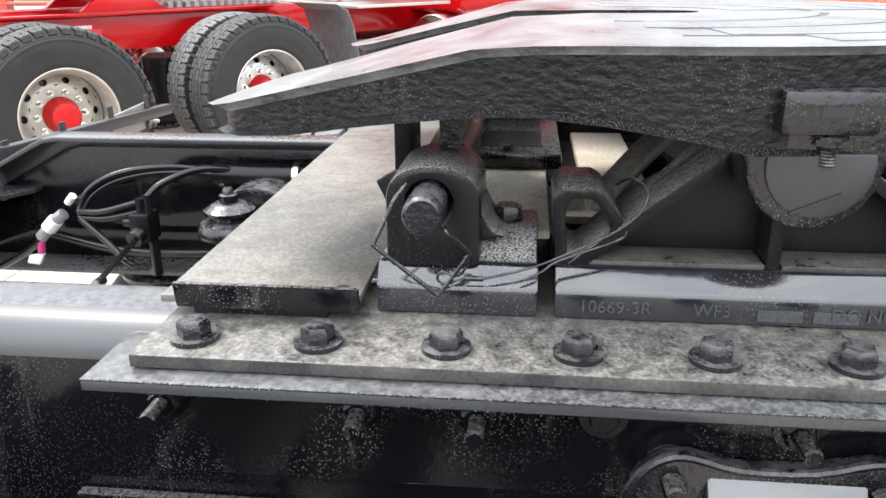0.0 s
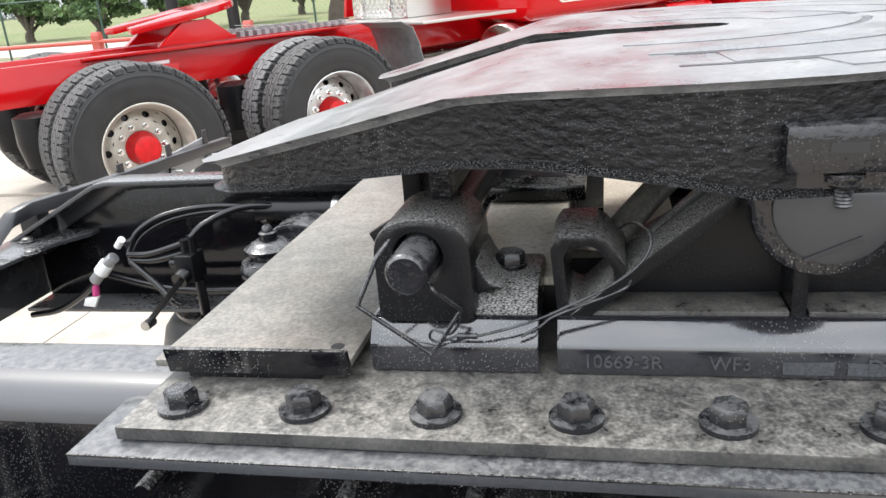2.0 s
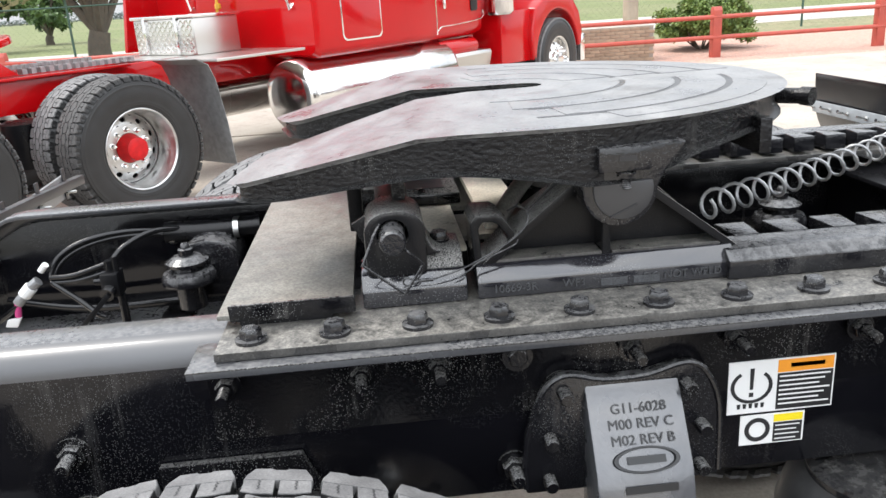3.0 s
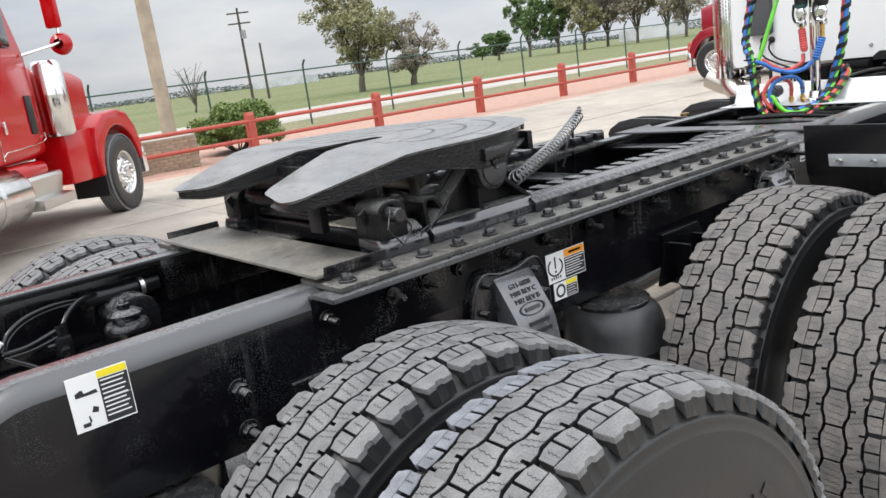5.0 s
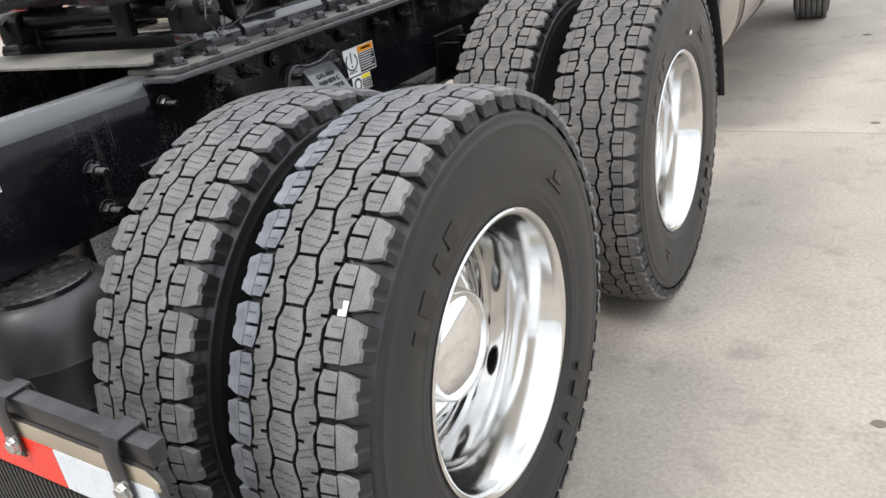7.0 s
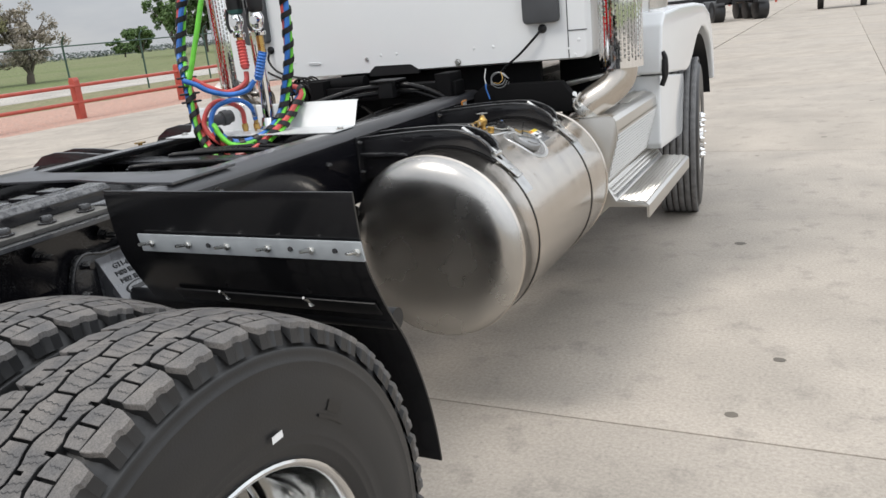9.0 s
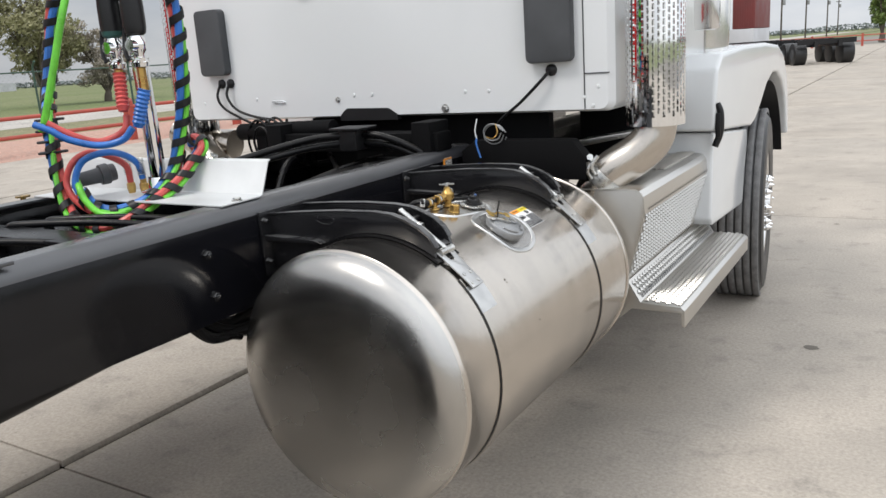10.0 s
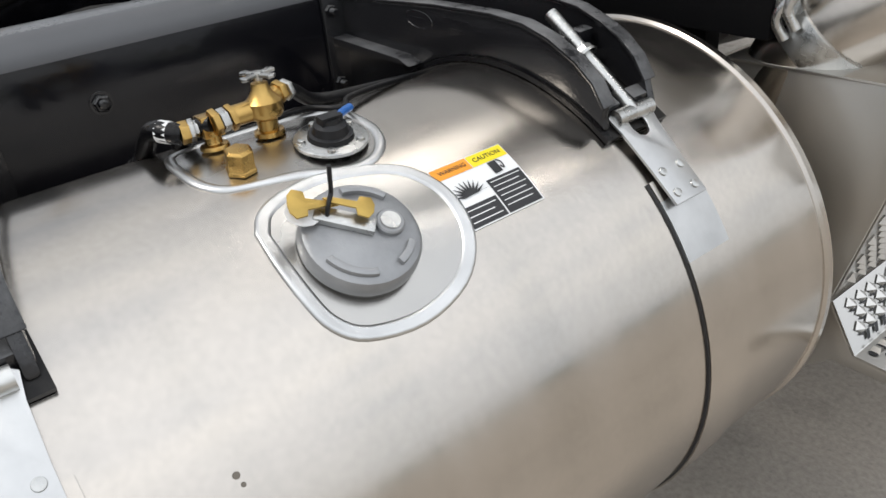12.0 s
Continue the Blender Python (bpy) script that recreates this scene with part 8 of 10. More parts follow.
        tube(bm, [(s * 1.19, 4.62, 1.20), (s * 1.205, 4.62, 1.16), (s * 1.205, 4.62, 1.08), (s * 1.185, 4.615, 1.02)], 0.014, 10)
        part("latch_strap", bm, M_plastic, f)
        steer_wheel(truck, Matrix.Translation((s * 1.06, ysc, TYRE_R - 0.024)) @ pose(0, 0, 0, 0, 0, (0 if s > 0 else 180) + 6), "front steer wheel with ribbed tyre and bright rim")
        bm = bmesh.new()
        tube(bm, [(s * 1.26, 4.75, 1.72), (s * 1.31, 4.80, 1.70), (s * 1.31, 4.86, 1.80), (s * 1.31, 4.86, 2.5)], 0.016, 12)
        part("mirror_bracket", bm, M_chrome, truck, "chrome tubular mirror bracket")
        bm = bmesh.new()
        box(bm, s * 1.12, s * 1.20, 4.50, 4.62, 1.50, 1.75)
        part("cowl_bracket", bm, M_polish, truck, "", 0.01)
        bm = bmesh.new()
        lathe(bm, [(1.40, 0.10), (1.75, 0.11), (2.1, 0.10), (2.12, 0)], (s * 1.03, 5.12, 0), "z", 28)
        part("air_cleaner", bm, M_polish, truck, "bright round air cleaner canister", 0.01)
    bm = bmesh.new()
    box(bm, 1.0, 1.045, 3.95, 4.15, 1.46, 1.60)
    part("reflector", bm, M_lens, c, "", 0.005)


cab()


def behind_cab():
    """Catwalk plate, chrome hose pole, trailer lines, air tank and engine clutter."""
    bm = bmesh.new()
    bent_sheet(bm, [(2.56, 1.1325), (2.70, 1.1325), (2.712, 1.138), (2.748, 1.222), (2.756, 1.226)], "x", -0.40, 0.415, 0.004)
    cw = part("catwalk_plate", bm, M_catwalk, truck, "bent pale aluminium plate across the rails", 0.001)
    for x in (0.40, -0.36):
        bm = bmesh.new()
        hexbolt(bm, (x, 2.63, 1.1365), (0, 0, 1), 0.010, 0.008, 1.5)
        part("bolt", bm, M_zinc, cw)
    bm = bmesh.new()
    px, py = 0.045, 2.68
    tube(bm, [(px, py, 1.14), (px + 0.002, py - 0.01, 1.6), (px - 0.005, py - 0.02, 2.5)], 0.023, 24, n=2)
    pg = part("hose_pole", bm, M_chrome, truck, "slender chrome hose pole behind the cab")
    bm = bmesh.new()
    lathe(bm, [(0, 0.055), (0.01, 0.055), (0.02, 0.035), (0.05, 0.03)], (px, py, 1.137), "z", 28)
    part("pole_foot", bm, M_chrome, pg)
    bm = bmesh.new()
    cyl(bm, (px - 0.075, py - 0.02, 1.69), (px + 0.005, py - 0.02, 1.69), 0.012, 12)
    box(bm, px - 0.09, px + 0.02, py - 0.035, py - 0.015, 1.675, 1.70)
    part("pole_bracket", bm, M_plastic, pg, "", 0.004)
    for x, y, m, tilt in ((0.006, 2.63, M_hred, 0.0), (0.102, 2.63, M_blue, -0.045)):
        bm = bmesh.new()
        lathe(bm, [(1.578, 0.018), (1.584, 0.027), (1.595, 0.029), (1.685, 0.028), (1.695, 0.024), (1.70, 0.021), (1.95, 0.020), (1.96, 0.0)], (x, y, 0), "z", 20)
        part("gladhand_grip", bm, M_plastic if m is M_blue else M_darkgreen, pg, "dark moulded gladhand grip")
        bm = bmesh.new()
        lathe(bm, [(1.596, 0.0295), (1.62, 0.0305), (1.66, 0.030), (1.684, 0.0285)], (x, y, 0), "z", 20)
        part("grip_sleeve", bm, M_plastic, pg, "black rubber sleeve")
        bm = bmesh.new()
        lathe(bm, [(1.492, 0.010), (1.496, 0.022), (1.508, 0.024), (1.515, 0.017), (1.53, 0.016), (1.540, 0.022), (1.556, 0.025), (1.568, 0.022), (1.574, 0.017), (1.586, 0.017)], (x, y, 0), "z", 22)
        cyl(bm, (x + 0.004, y, 1.552), (x + 0.006, y - 0.032, 1.552), 0.016, 16)
        cyl(bm, (x - 0.026, y - 0.008, 1.520), (x + 0.022, y - 0.008, 1.512), 0.009, 12)
        part("gladhand", bm, M_chrome, pg, "bright metal gladhand coupling", ang=40)
        bm = bmesh.new()
        tube(bm, [(x - 0.030, y - 0.01, 1.60), (x - 0.034, y - 0.014, 1.56), (x - 0.028, y - 0.02, 1.535), (x - 0.018, y - 0.02, 1.515)], 0.006, 8)
        part("gladhand_lever", bm, M_plastic, pg, "black gladhand lever")
        bm = bmesh.new()
        low = 1.478 if m is M_hred else 1.432
        cyl(bm, (x, y, low), (x, y, 1.495), 0.0115, 6)
        part("hose_fitting", bm, M_brass, pg)
        # ribbed strain relief, leaning as the hose pulls it
        bm = bmesh.new()
        prof = []
        for k in range(9):
            prof += [(0.0115 * k, 0.0185), (0.0115 * k + 0.006, 0.0150)]
        lathe(bm, [(-0.002, 0.0)] + prof + [(0.106, 0.0125), (0.108, 0.0)], (x, y, low + 0.004), Vector((tilt + 0.02, -0.02, -0.1)).normalized(), 16)
        part("strain_relief", bm, m, pg, "ribbed coloured strain relief")
    # loose lines: red and blue air hoses and the green cable, wrapped together in black tape
    bundle_a = [(0.024000000000000007, 2.66, 2.02), (-0.046, 2.64, 1.88), (-0.106, 2.62, 1.786), (-0.177, 2.62, 1.735), (-0.224, 2.61, 1.649), (-0.247, 2.6, 1.55), (-0.252, 2.58, 1.449), (-0.199, 2.53, 1.369), (-0.177, 2.51, 1.279), (-0.162, 2.5, 1.198), (-0.132, 2.49, 1.127), (-0.08, 2.48, 1.087), (-0.013, 2.48, 1.068), (0.046, 2.49, 1.068), (0.093, 2.53, 1.091), (0.115, 2.6, 1.13), (0.133, 2.67, 1.172), (0.151, 2.72, 1.226), (0.162, 2.75, 1.263), (0.129, 2.77, 1.282), (0.084, 2.78, 1.276)]
    bundle_b = [(0.11299999999999999, 2.68, 2.02), (0.15799999999999997, 2.685, 1.86), (0.173, 2.69, 1.758), (0.182, 2.7, 1.682), (0.178, 2.71, 1.597), (0.169, 2.71, 1.49), (0.155, 2.71, 1.391), (0.133, 2.7, 1.291), (0.117, 2.68, 1.211), (0.106, 2.63, 1.158), (0.08, 2.58, 1.125), (0.006, 2.54, 1.106), (-0.055, 2.52, 1.124), (-0.085, 2.51, 1.167)]
    around = lambda p, t, ang, r: p + (lambda a: a * math.cos(ang) + t.cross(a) * math.sin(ang))((Vector((0, 1, 0)) - t * t.y).normalized()) * r
    for pts in (bundle_a, bundle_b):
        P = spline(pts, 10)
        T = [(P[min(i + 1, len(P) - 1)] - P[max(i - 1, 0)]).normalized() for i in range(len(P))]
        run = [0.0]
        for p, q in zip(P, P[1:]):
            run.append(run[-1] + (q - p).length)
        for k, m in enumerate((M_blue, M_hred, M_green)):
            bm = bmesh.new()
            tube(bm, [around(p, t, 2 * math.pi * k / 3 + 5.0 * u, 0.0098 if k < 2 else 0.0102) for p, t, u in zip(P, T, run)], 0.0105 if k < 2 else 0.0078, 8, n=0)
            part("trailer_line", bm, m, pg, ("blue", "red", "green")[k] + " trailer line in a taped bundle")
        # flat black tape wound round the lines
        bm = bmesh.new()
        rows, rng, i = [], random.Random(5), 0
        for w in np.arange(0.0, run[-1], 0.0032):
            while run[i + 1] < w:
                i += 1
            p, t = P[i].lerp(P[i + 1], (w - run[i]) / (run[i + 1] - run[i])), T[i]
            ang = 2 * math.pi * w / 0.056 + 0.35 * math.sin(w * 17)
            rows.append([bm.verts.new(around(p + t * d, t, ang, r)) for d, r in ((-0.0115, 0.0190), (-0.0110, 0.0212), (0.0, 0.0217), (0.0110, 0.0212), (0.0115, 0.0190))])
        for A, B in zip(rows, rows[1:]):
            for q in range(4):
                bm.faces.new((A[q], A[q + 1], B[q + 1], B[q]))
        part("spiral_wrap", bm, M_plastic, pg, "black tape wound round the lines", ang=50)
    loose = [([(0.059, 2.63, 1.87), (-0.001, 2.6, 1.774), (-0.045, 2.57, 1.74), (-0.055, 2.53, 1.646), (-0.086, 2.5, 1.516), (-0.125, 2.47, 1.374), (-0.15, 2.47, 1.345)], M_green, 0.0098, "bright green power cable"),
             ([(0.01, 2.63, 1.368), (0.011, 2.62, 1.334), (-0.015, 2.6, 1.311), (-0.046, 2.56, 1.302), (-0.073, 2.5, 1.33), (-0.104, 2.46, 1.365)], M_hred, 0.0098, "red air hose"),
             ([(0.067, 2.6, 1.335), (0.039, 2.58, 1.303), (-0.011, 2.54, 1.294), (-0.064, 2.49, 1.316), (-0.094, 2.46, 1.345), (-0.131, 2.44, 1.363)], M_blue, 0.0098, "blue air hose"),
             ([(-0.074, 2.67, 1.17), (-0.067, 2.66, 1.215), (-0.065, 2.62, 1.247), (-0.093, 2.57, 1.27), (-0.106, 2.52, 1.252), (-0.125, 2.5, 1.199), (-0.112, 2.5, 1.158), (-0.087, 2.51, 1.127), (-0.058, 2.52, 1.108)], M_hred, 0.0095, "red air hose loop"),
             ([(-0.016, 2.67, 1.181), (-0.016, 2.66, 1.225), (-0.019, 2.62, 1.257), (-0.035, 2.57, 1.27), (-0.082, 2.53, 1.25), (-0.1, 2.51, 1.197), (-0.087, 2.51, 1.156), (-0.069, 2.52, 1.124)], M_blue, 0.0095, "blue air hose loop"),
             ([(-0.199, 2.58, 1.185), (-0.088, 2.51, 1.185), (-0.056, 2.5, 1.148), (-0.018, 2.51, 1.111), (0.03, 2.53, 1.103), (0.057, 2.56, 1.113)], M_green, 0.0095, "bright green power cable")]
    for pts, m, r, lab in loose:
        bm = bmesh.new()
        tube(bm, pts, r, 10, n=8)
        part("trailer_line", bm, m, pg, lab)
    # black ties, and the dark plug at the end of the green cable
    for a, b in (((-0.199, 2.53, 1.369), (-0.177, 2.51, 1.279)), ((-0.013, 2.48, 1.046), (0.046, 2.49, 1.046))):
        bm = bmesh.new()
        for k in range(4):
            c = Vector(a).lerp(Vector(b), k / 3)
            tube(bm, [c + (Vector(b) - Vector(a)).normalized().orthogonal() * 0.0235 * math.cos(t) + Vector((0, 1, 0)) * 0.0235 * math.sin(t) for t in np.linspace(0, 6.28, 10)], 0.004, 6, n=2)
        part("bundle_tie", bm, M_plastic, pg, "black tie round the bundle")
    bm = bmesh.new()
    d = Vector((0.03, 0.09, 0.01)).normalized()
    lathe(bm, [(0.0, 0.010), (0.0, 0.020), (0.06, 0.023), (0.062, 0.030), (0.085, 0.031), (0.088, 0.026), (0.105, 0.025), (0.106, 0.0)], (-0.159, 2.56, 1.19), d, 20)
    part("cable_plug", bm, M_vent, pg, "dark grey trailer cable plug")
    for x in (-0.074, -0.016):
        bm = bmesh.new()
        lathe(bm, [(1.135, 0.009), (1.15, 0.0125), (1.165, 0.0125), (1.168, 0.009), (1.19, 0.009)], (x, 2.67, 0), "z", 6)
        part("brass_fitting", bm, M_brass, pg)
        bm = bmesh.new()
        pts = [Vector((x + 0.0118 * math.cos(a), 2.67 - 0.004 * (a / 6.28) / 8 + 0.0118 * math.sin(a), 1.19 + 0.0052 * a / 6.28)) for a in np.arange(0, 2 * math.pi * 10, 0.6)]
        tube(bm, pts, 0.0014, 5, n=0)
        part("hose_spring", bm, M_zinc, pg, "coiled wire hose guard")
    # black air tank between the rails with fittings
    bm = bmesh.new()
    lathe(bm, [(1.98, 0.0), (1.985, 0.06), (2.0, 0.095), (2.03, 0.112), (2.06, 0.118), (2.72, 0.118), (2.75, 0.11), (2.78, 0.08), (2.79, 0.0)], (-0.20, 0, 0.955), "y", 40)
    at = part("air_tank", bm, M_inner, truck, "black steel air tank lying between the rails")
    for y in (2.16, 2.6):
        bm = bmesh.new()
        lathe(bm, [(y - 0.012, 0.1185), (y - 0.012, 0.1205), (y + 0.012, 0.1205), (y + 0.012, 0.1185)], (-0.20, 0, 0.955), "y", 40)
        part("tank_strap", bm, M_plastic, at)
    for k, (x, y) in enumerate(((-0.14, 2.12), (-0.17, 2.34), (-0.12, 2.42))):
        bm = bmesh.new()
        cyl(bm, (x, y, 1.05), (x, y, 1.10), 0.014, 12)
        tube(bm, [(x, y, 1.10), (x + 0.04, y + 0.01, 1.105), (x + 0.2, y + 0.1, 1.10), (x + 0.36, y + 0.2, 1.08)], 0.010, 10)
        part("air_line", bm, M_rubberhose, at, "black air line with elbow fitting")
    # plates on the rails ahead of the slide rails
    for s in (1, -1):
        bm = bmesh.new()
        prism(bm, [(s * 0.436, 1.74), (s * 0.436, 2.0), (s * 0.36, 1.92), (s * 0.22, 1.885), (0.0, 1.88), (0.0, 1.78), (s * 0.25, 1.74)], "z", 1.1305, 1.139)
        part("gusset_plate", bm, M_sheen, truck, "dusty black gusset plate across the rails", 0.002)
    # engine and transmission clutter under the cab
    rng = random.Random(11)
    bm = bmesh.new()
    lathe(bm, [(3.35, 0.10), (3.4, 0.16), (3.9, 0.20), (4.4, 0.24), (5.2, 0.30), (5.3, 0.2)], (0, 0, 0.86), "y", 28)
    part("transmission", bm, M_inner, truck, "black transmission housing under the cab")
    bm = bmesh.new()
    cyl(bm, (0, 1.1, 0.62), (0, 3.4, 0.82), 0.055, 20)
    part("drive_shaft", bm, M_black, truck, "black drive shaft")
    bm = bmesh.new()
    box(bm, -0.42, 0.42, 3.62, 3.72, 1.13, 1.20)
    for x in (-0.36, 0.36):
        box(bm, x - 0.04, x + 0.04, 3.60, 3.74, 1.05, 1.24)
    part("cab_crossmember", bm, M_void, truck, "black cab suspension crossmember", 0.006)
    for k, r in enumerate((0.014, 0.02, 0.01, 0.014, 0.02, 0.01, 0.014)):
        bm = bmesh.new()
        x0, x1 = rng.uniform(-0.38, 0.30), rng.uniform(-0.38, 0.30)
        y0 = rng.uniform(2.95, 3.5)
        pts = [(x0, y0, rng.uniform(0.92, 1.02)), ((x0 + x1) / 2, y0 + 0.2, rng.uniform(1.0, 1.12)), (x1, y0 + 0.5, rng.uniform(1.0, 1.12)), (x1 * 0.8, y0 + 1.0, rng.uniform(1.0, 1.12))]
        tube(bm, pts, r, 8)
        part("air_line", bm, M_rubberhose, truck, "black hose under the cab")
    # added black panels that stand for the shaded void under the cab
    bm = bmesh.new()
    box(bm, -0.14, 0.76, 3.86, 3.90, 0.92, 1.262)
    box(bm, 0.76, 1.00, 4.16, 4.20, 0.92, 1.262)
    box(bm, -0.40, 0.40, 3.90, 3.94, 0.80, 1.262)
    part("cab_heat_shield", bm, M_void, truck, "added black panels for the dark void under the cab", 0.004)
    bm = bmesh.new()
    cyl(bm, (-0.64, 3.70, 1.205), (-0.12, 3.70, 1.215), 0.036, 20)
    for x in (-0.50, -0.29):
        box(bm, x - 0.03, x + 0.03, 3.67, 3.73, 1.08, 1.20)
    part("cab_roll_bar", bm, M_void, truck, "black tubular cab support on two posts", 0.003)
    bm = bmesh.new()
    prism(bm, [(0.46, 1.02), (0.46, 1.12), (0.52, 1.16), (0.90, 1.16), (0.95, 1.10), (0.95, 1.02)], "y", 3.72, 3.78)
    part("cab_side_bracket", bm, M_void, truck, "black bracket below the cab edge", 0.006)
    bm = bmesh.new()
    box(bm, 0.06, 0.14, 3.50, 3.58, 1.15, 1.225)
    box(bm, 0.03, 0.17, 3.48, 3.60, 1.225, 1.235)
    part("frame_manifold", bm, M_plastic, truck, "black air manifold block", 0.004)
    for pts in ([(0.08, 3.52, 1.205), (-0.03, 3.45, 1.20), (-0.16, 3.30, 1.165), (-0.27, 3.10, 1.12), (-0.36, 2.90, 1.06)], [(0.08, 3.54, 1.175), (-0.05, 3.44, 1.165), (-0.20, 3.22, 1.12), (-0.32, 2.98, 1.05)], [(0.13, 3.55, 1.205), (0.21, 3.55, 1.20), (0.30, 3.58, 1.165), (0.38, 3.62, 1.11), (0.40, 3.65, 1.05)], [(0.13, 3.56, 1.175), (0.23, 3.57, 1.165), (0.33, 3.60, 1.12), (0.37, 3.64, 1.05)]):
        bm = bmesh.new()
        tube(bm, pts, 0.013, 10)
        part("air_line", bm, M_rubberhose, truck, "black corrugated air hose")
    # coil of black cable, and small yellow and blue wires hanging from the cab
    bm = bmesh.new()
    for k in range(7):
        c = Vector((-0.52 + 0.05 * rng.random(), 3.70, 1.17))
        a = rng.uniform(0.05, 0.075)
        tube(bm, [c + Vector((a * math.cos(t) * 0.9, 0.02 * k - 0.05, 1.2 * a * math.sin(t))) for t in np.linspace(0, 6.1, 9)], 0.0055, 6, n=3)
    part("cable_coil", bm, M_rubberhose, truck, "tied coil of spare black cable")
    bm = bmesh.new()
    for k in range(3):
        c = Vector((0.60, 3.71, 1.19))
        tube(bm, [c + Vector(((0.036 + 0.005 * k) * math.cos(t), 0.01 * k, (0.030 + 0.006 * k) * math.sin(t) - 0.008 * k)) for t in np.linspace(0.3, 6.2, 8)], 0.0022, 6, n=3)
    part("wire_coil", bm, M_capgrey, truck, "small coil of dark wire")
    for m, pts, lab in ((M_brass, [(0.62, 3.70, 1.22), (0.63, 3.69, 1.19), (0.61, 3.69, 1.17), (0.585, 3.69, 1.175)], "yellow loose wire"), (M_labelwhite, [(0.545, 3.70, 1.24), (0.54, 3.69, 1.20), (0.545, 3.69, 1.17)], "white loose wire"), (M_blue, [(0.545, 3.69, 1.17), (0.545, 3.685, 1.15), (0.56, 3.685, 1.10)], "blue connector")):
        bm = bmesh.new()
        tube(bm, pts, 0.0022 if m is not M_blue else 0.0034, 6)
        part("loose_wire", bm, m, truck, lab)
    for x, z, w, h in ((0.30, 1.20, 0.025, 0.035), (0.33, 1.21, 0.015, 0.03), (0.27, 1.17, 0.02, 0.025)):
        bm = bmesh.new()
        box(bm, x - w / 2, x + w / 2, 3.735, 3.738, z - h / 2, z + h / 2, pose(0, 0, 0, 0, 0, 0))
        part("paper_tag", bm, M_labelwhite, truck, "small pale tag")
    bm = bmesh.new()
    rect(bm, facing((WEB + 0.0015, 3.62, 1.072), (0, 1, 0), (0, 0, 1)), 0, 0.055, 0, 0.030, 0, 0.001)
    part("rail_tag", bm, M_orange, truck, "small orange printed tag on the rail")
    # wiring that hangs below the rail ahead of the mudguard
    for k in range(9):
        a = Vector((0.36 + 0.05 * rng.random(), 2.42 + 0.09 * rng.random(), 0.86))
        b = a + Vector((0.02 * rng.random(), rng.uniform(0.10, 0.26), rng.uniform(-0.075, -0.03)))
        bm = bmesh.new()
        tube(bm, [a, a.lerp(b, 0.4) + Vector((0, 0, -0.03)), b, b + Vector((0, 0.03, -0.012))], rng.choice((0.006, 0.010, 0.016)), 8)
        part("hanging_harness", bm, M_rubberhose, truck, "black wiring sagging below the rail")
    # bright pipe under the far side of the cab
    bm = bmesh.new()
    tube(bm, [(-0.95, 3.95, 1.12), (-1.15, 3.92, 1.14), (-1.28, 3.90, 1.20)], 0.07, 24)
    part("far_exhaust_pipe", bm, M_tank, truck, "satin exhaust pipe")
    # far side tank and battery tray top
    bm = bmesh.new()
    lathe(bm, [(2.12, 0.0), (2.125, 0.25), (2.15, 0.31), (2.20, TR), (3.40, TR), (3.42, 0.3), (3.43, 0.0)], (-TX, 0, TZ), "y", 56)
    part("far_fuel_tank", bm, M_tank, truck, "polished aluminium fuel tank")
    bm = bmesh.new()
    box(bm, -0.62, -0.50, 3.02, 3.14, 1.02, 1.15)
    part("far_valve_cover", bm, M_plastic, truck, "black valve cover beside the far tank", 0.02)
    for ys in (2.40, 3.10):
        top = [(-0.438, 1.107), (-0.56, 1.115), (-0.683, 1.123), (-0.80, 1.125), (-0.885, 1.110), (-0.950, 1.072), (-0.966, 1.046)]
        arc = [(-TX - (TR + 0.008) * math.sin(radians(a)), TZ + (TR + 0.008) * math.cos(radians(a))) for a in (30, 20, 10, 0, -10, -20, -30, -40)]
        b = None
        for dy in (-0.045, 0.045):
            bm = bmesh.new()
            prism(bm, [(-0.438, 0.95)] + top + arc, "y", ys + dy - 0.007, ys + dy + 0.007)
            b = part("far_tank_bracket" if b is None else "bracket_cheek", bm, M_bracket, truck if b is None else b, "black arched tank bracket beyond the far rail", 0.004)
    bm = bmesh.new()
    lathe(bm, [(0, 0.014), (0.02, 0.012), (0.024, 0.020), (0.040, 0.020), (0.046, 0.010), (0.06, 0.009), (0.062, 0.024), (0.067, 0.024), (0.068, 0)], (-0.70, 2.70, TZ + TR - 0.012), "z", 14)
    cyl(bm, (-0.70, 2.70, TZ + TR + 0.02), (-0.64, 2.72, TZ + TR + 0.02), 0.011, 10)
    part("far_shutoff_valve", bm, M_brass, truck, "brass shutoff valve on the far tank")
    bm = bmesh.new()
    lathe(bm, [(0, 0.05), (0.02, 0.05), (0.026, 0.045), (0.027, 0)], (-0.85, 2.66, TZ + TR - 0.012), (-0.2, 0, 1), 24)
    part("far_filler_cap", bm, M_capgrey, truck, "grey filler cap on the far tank")


behind_cab()

# ---- other trucks in the yard ----


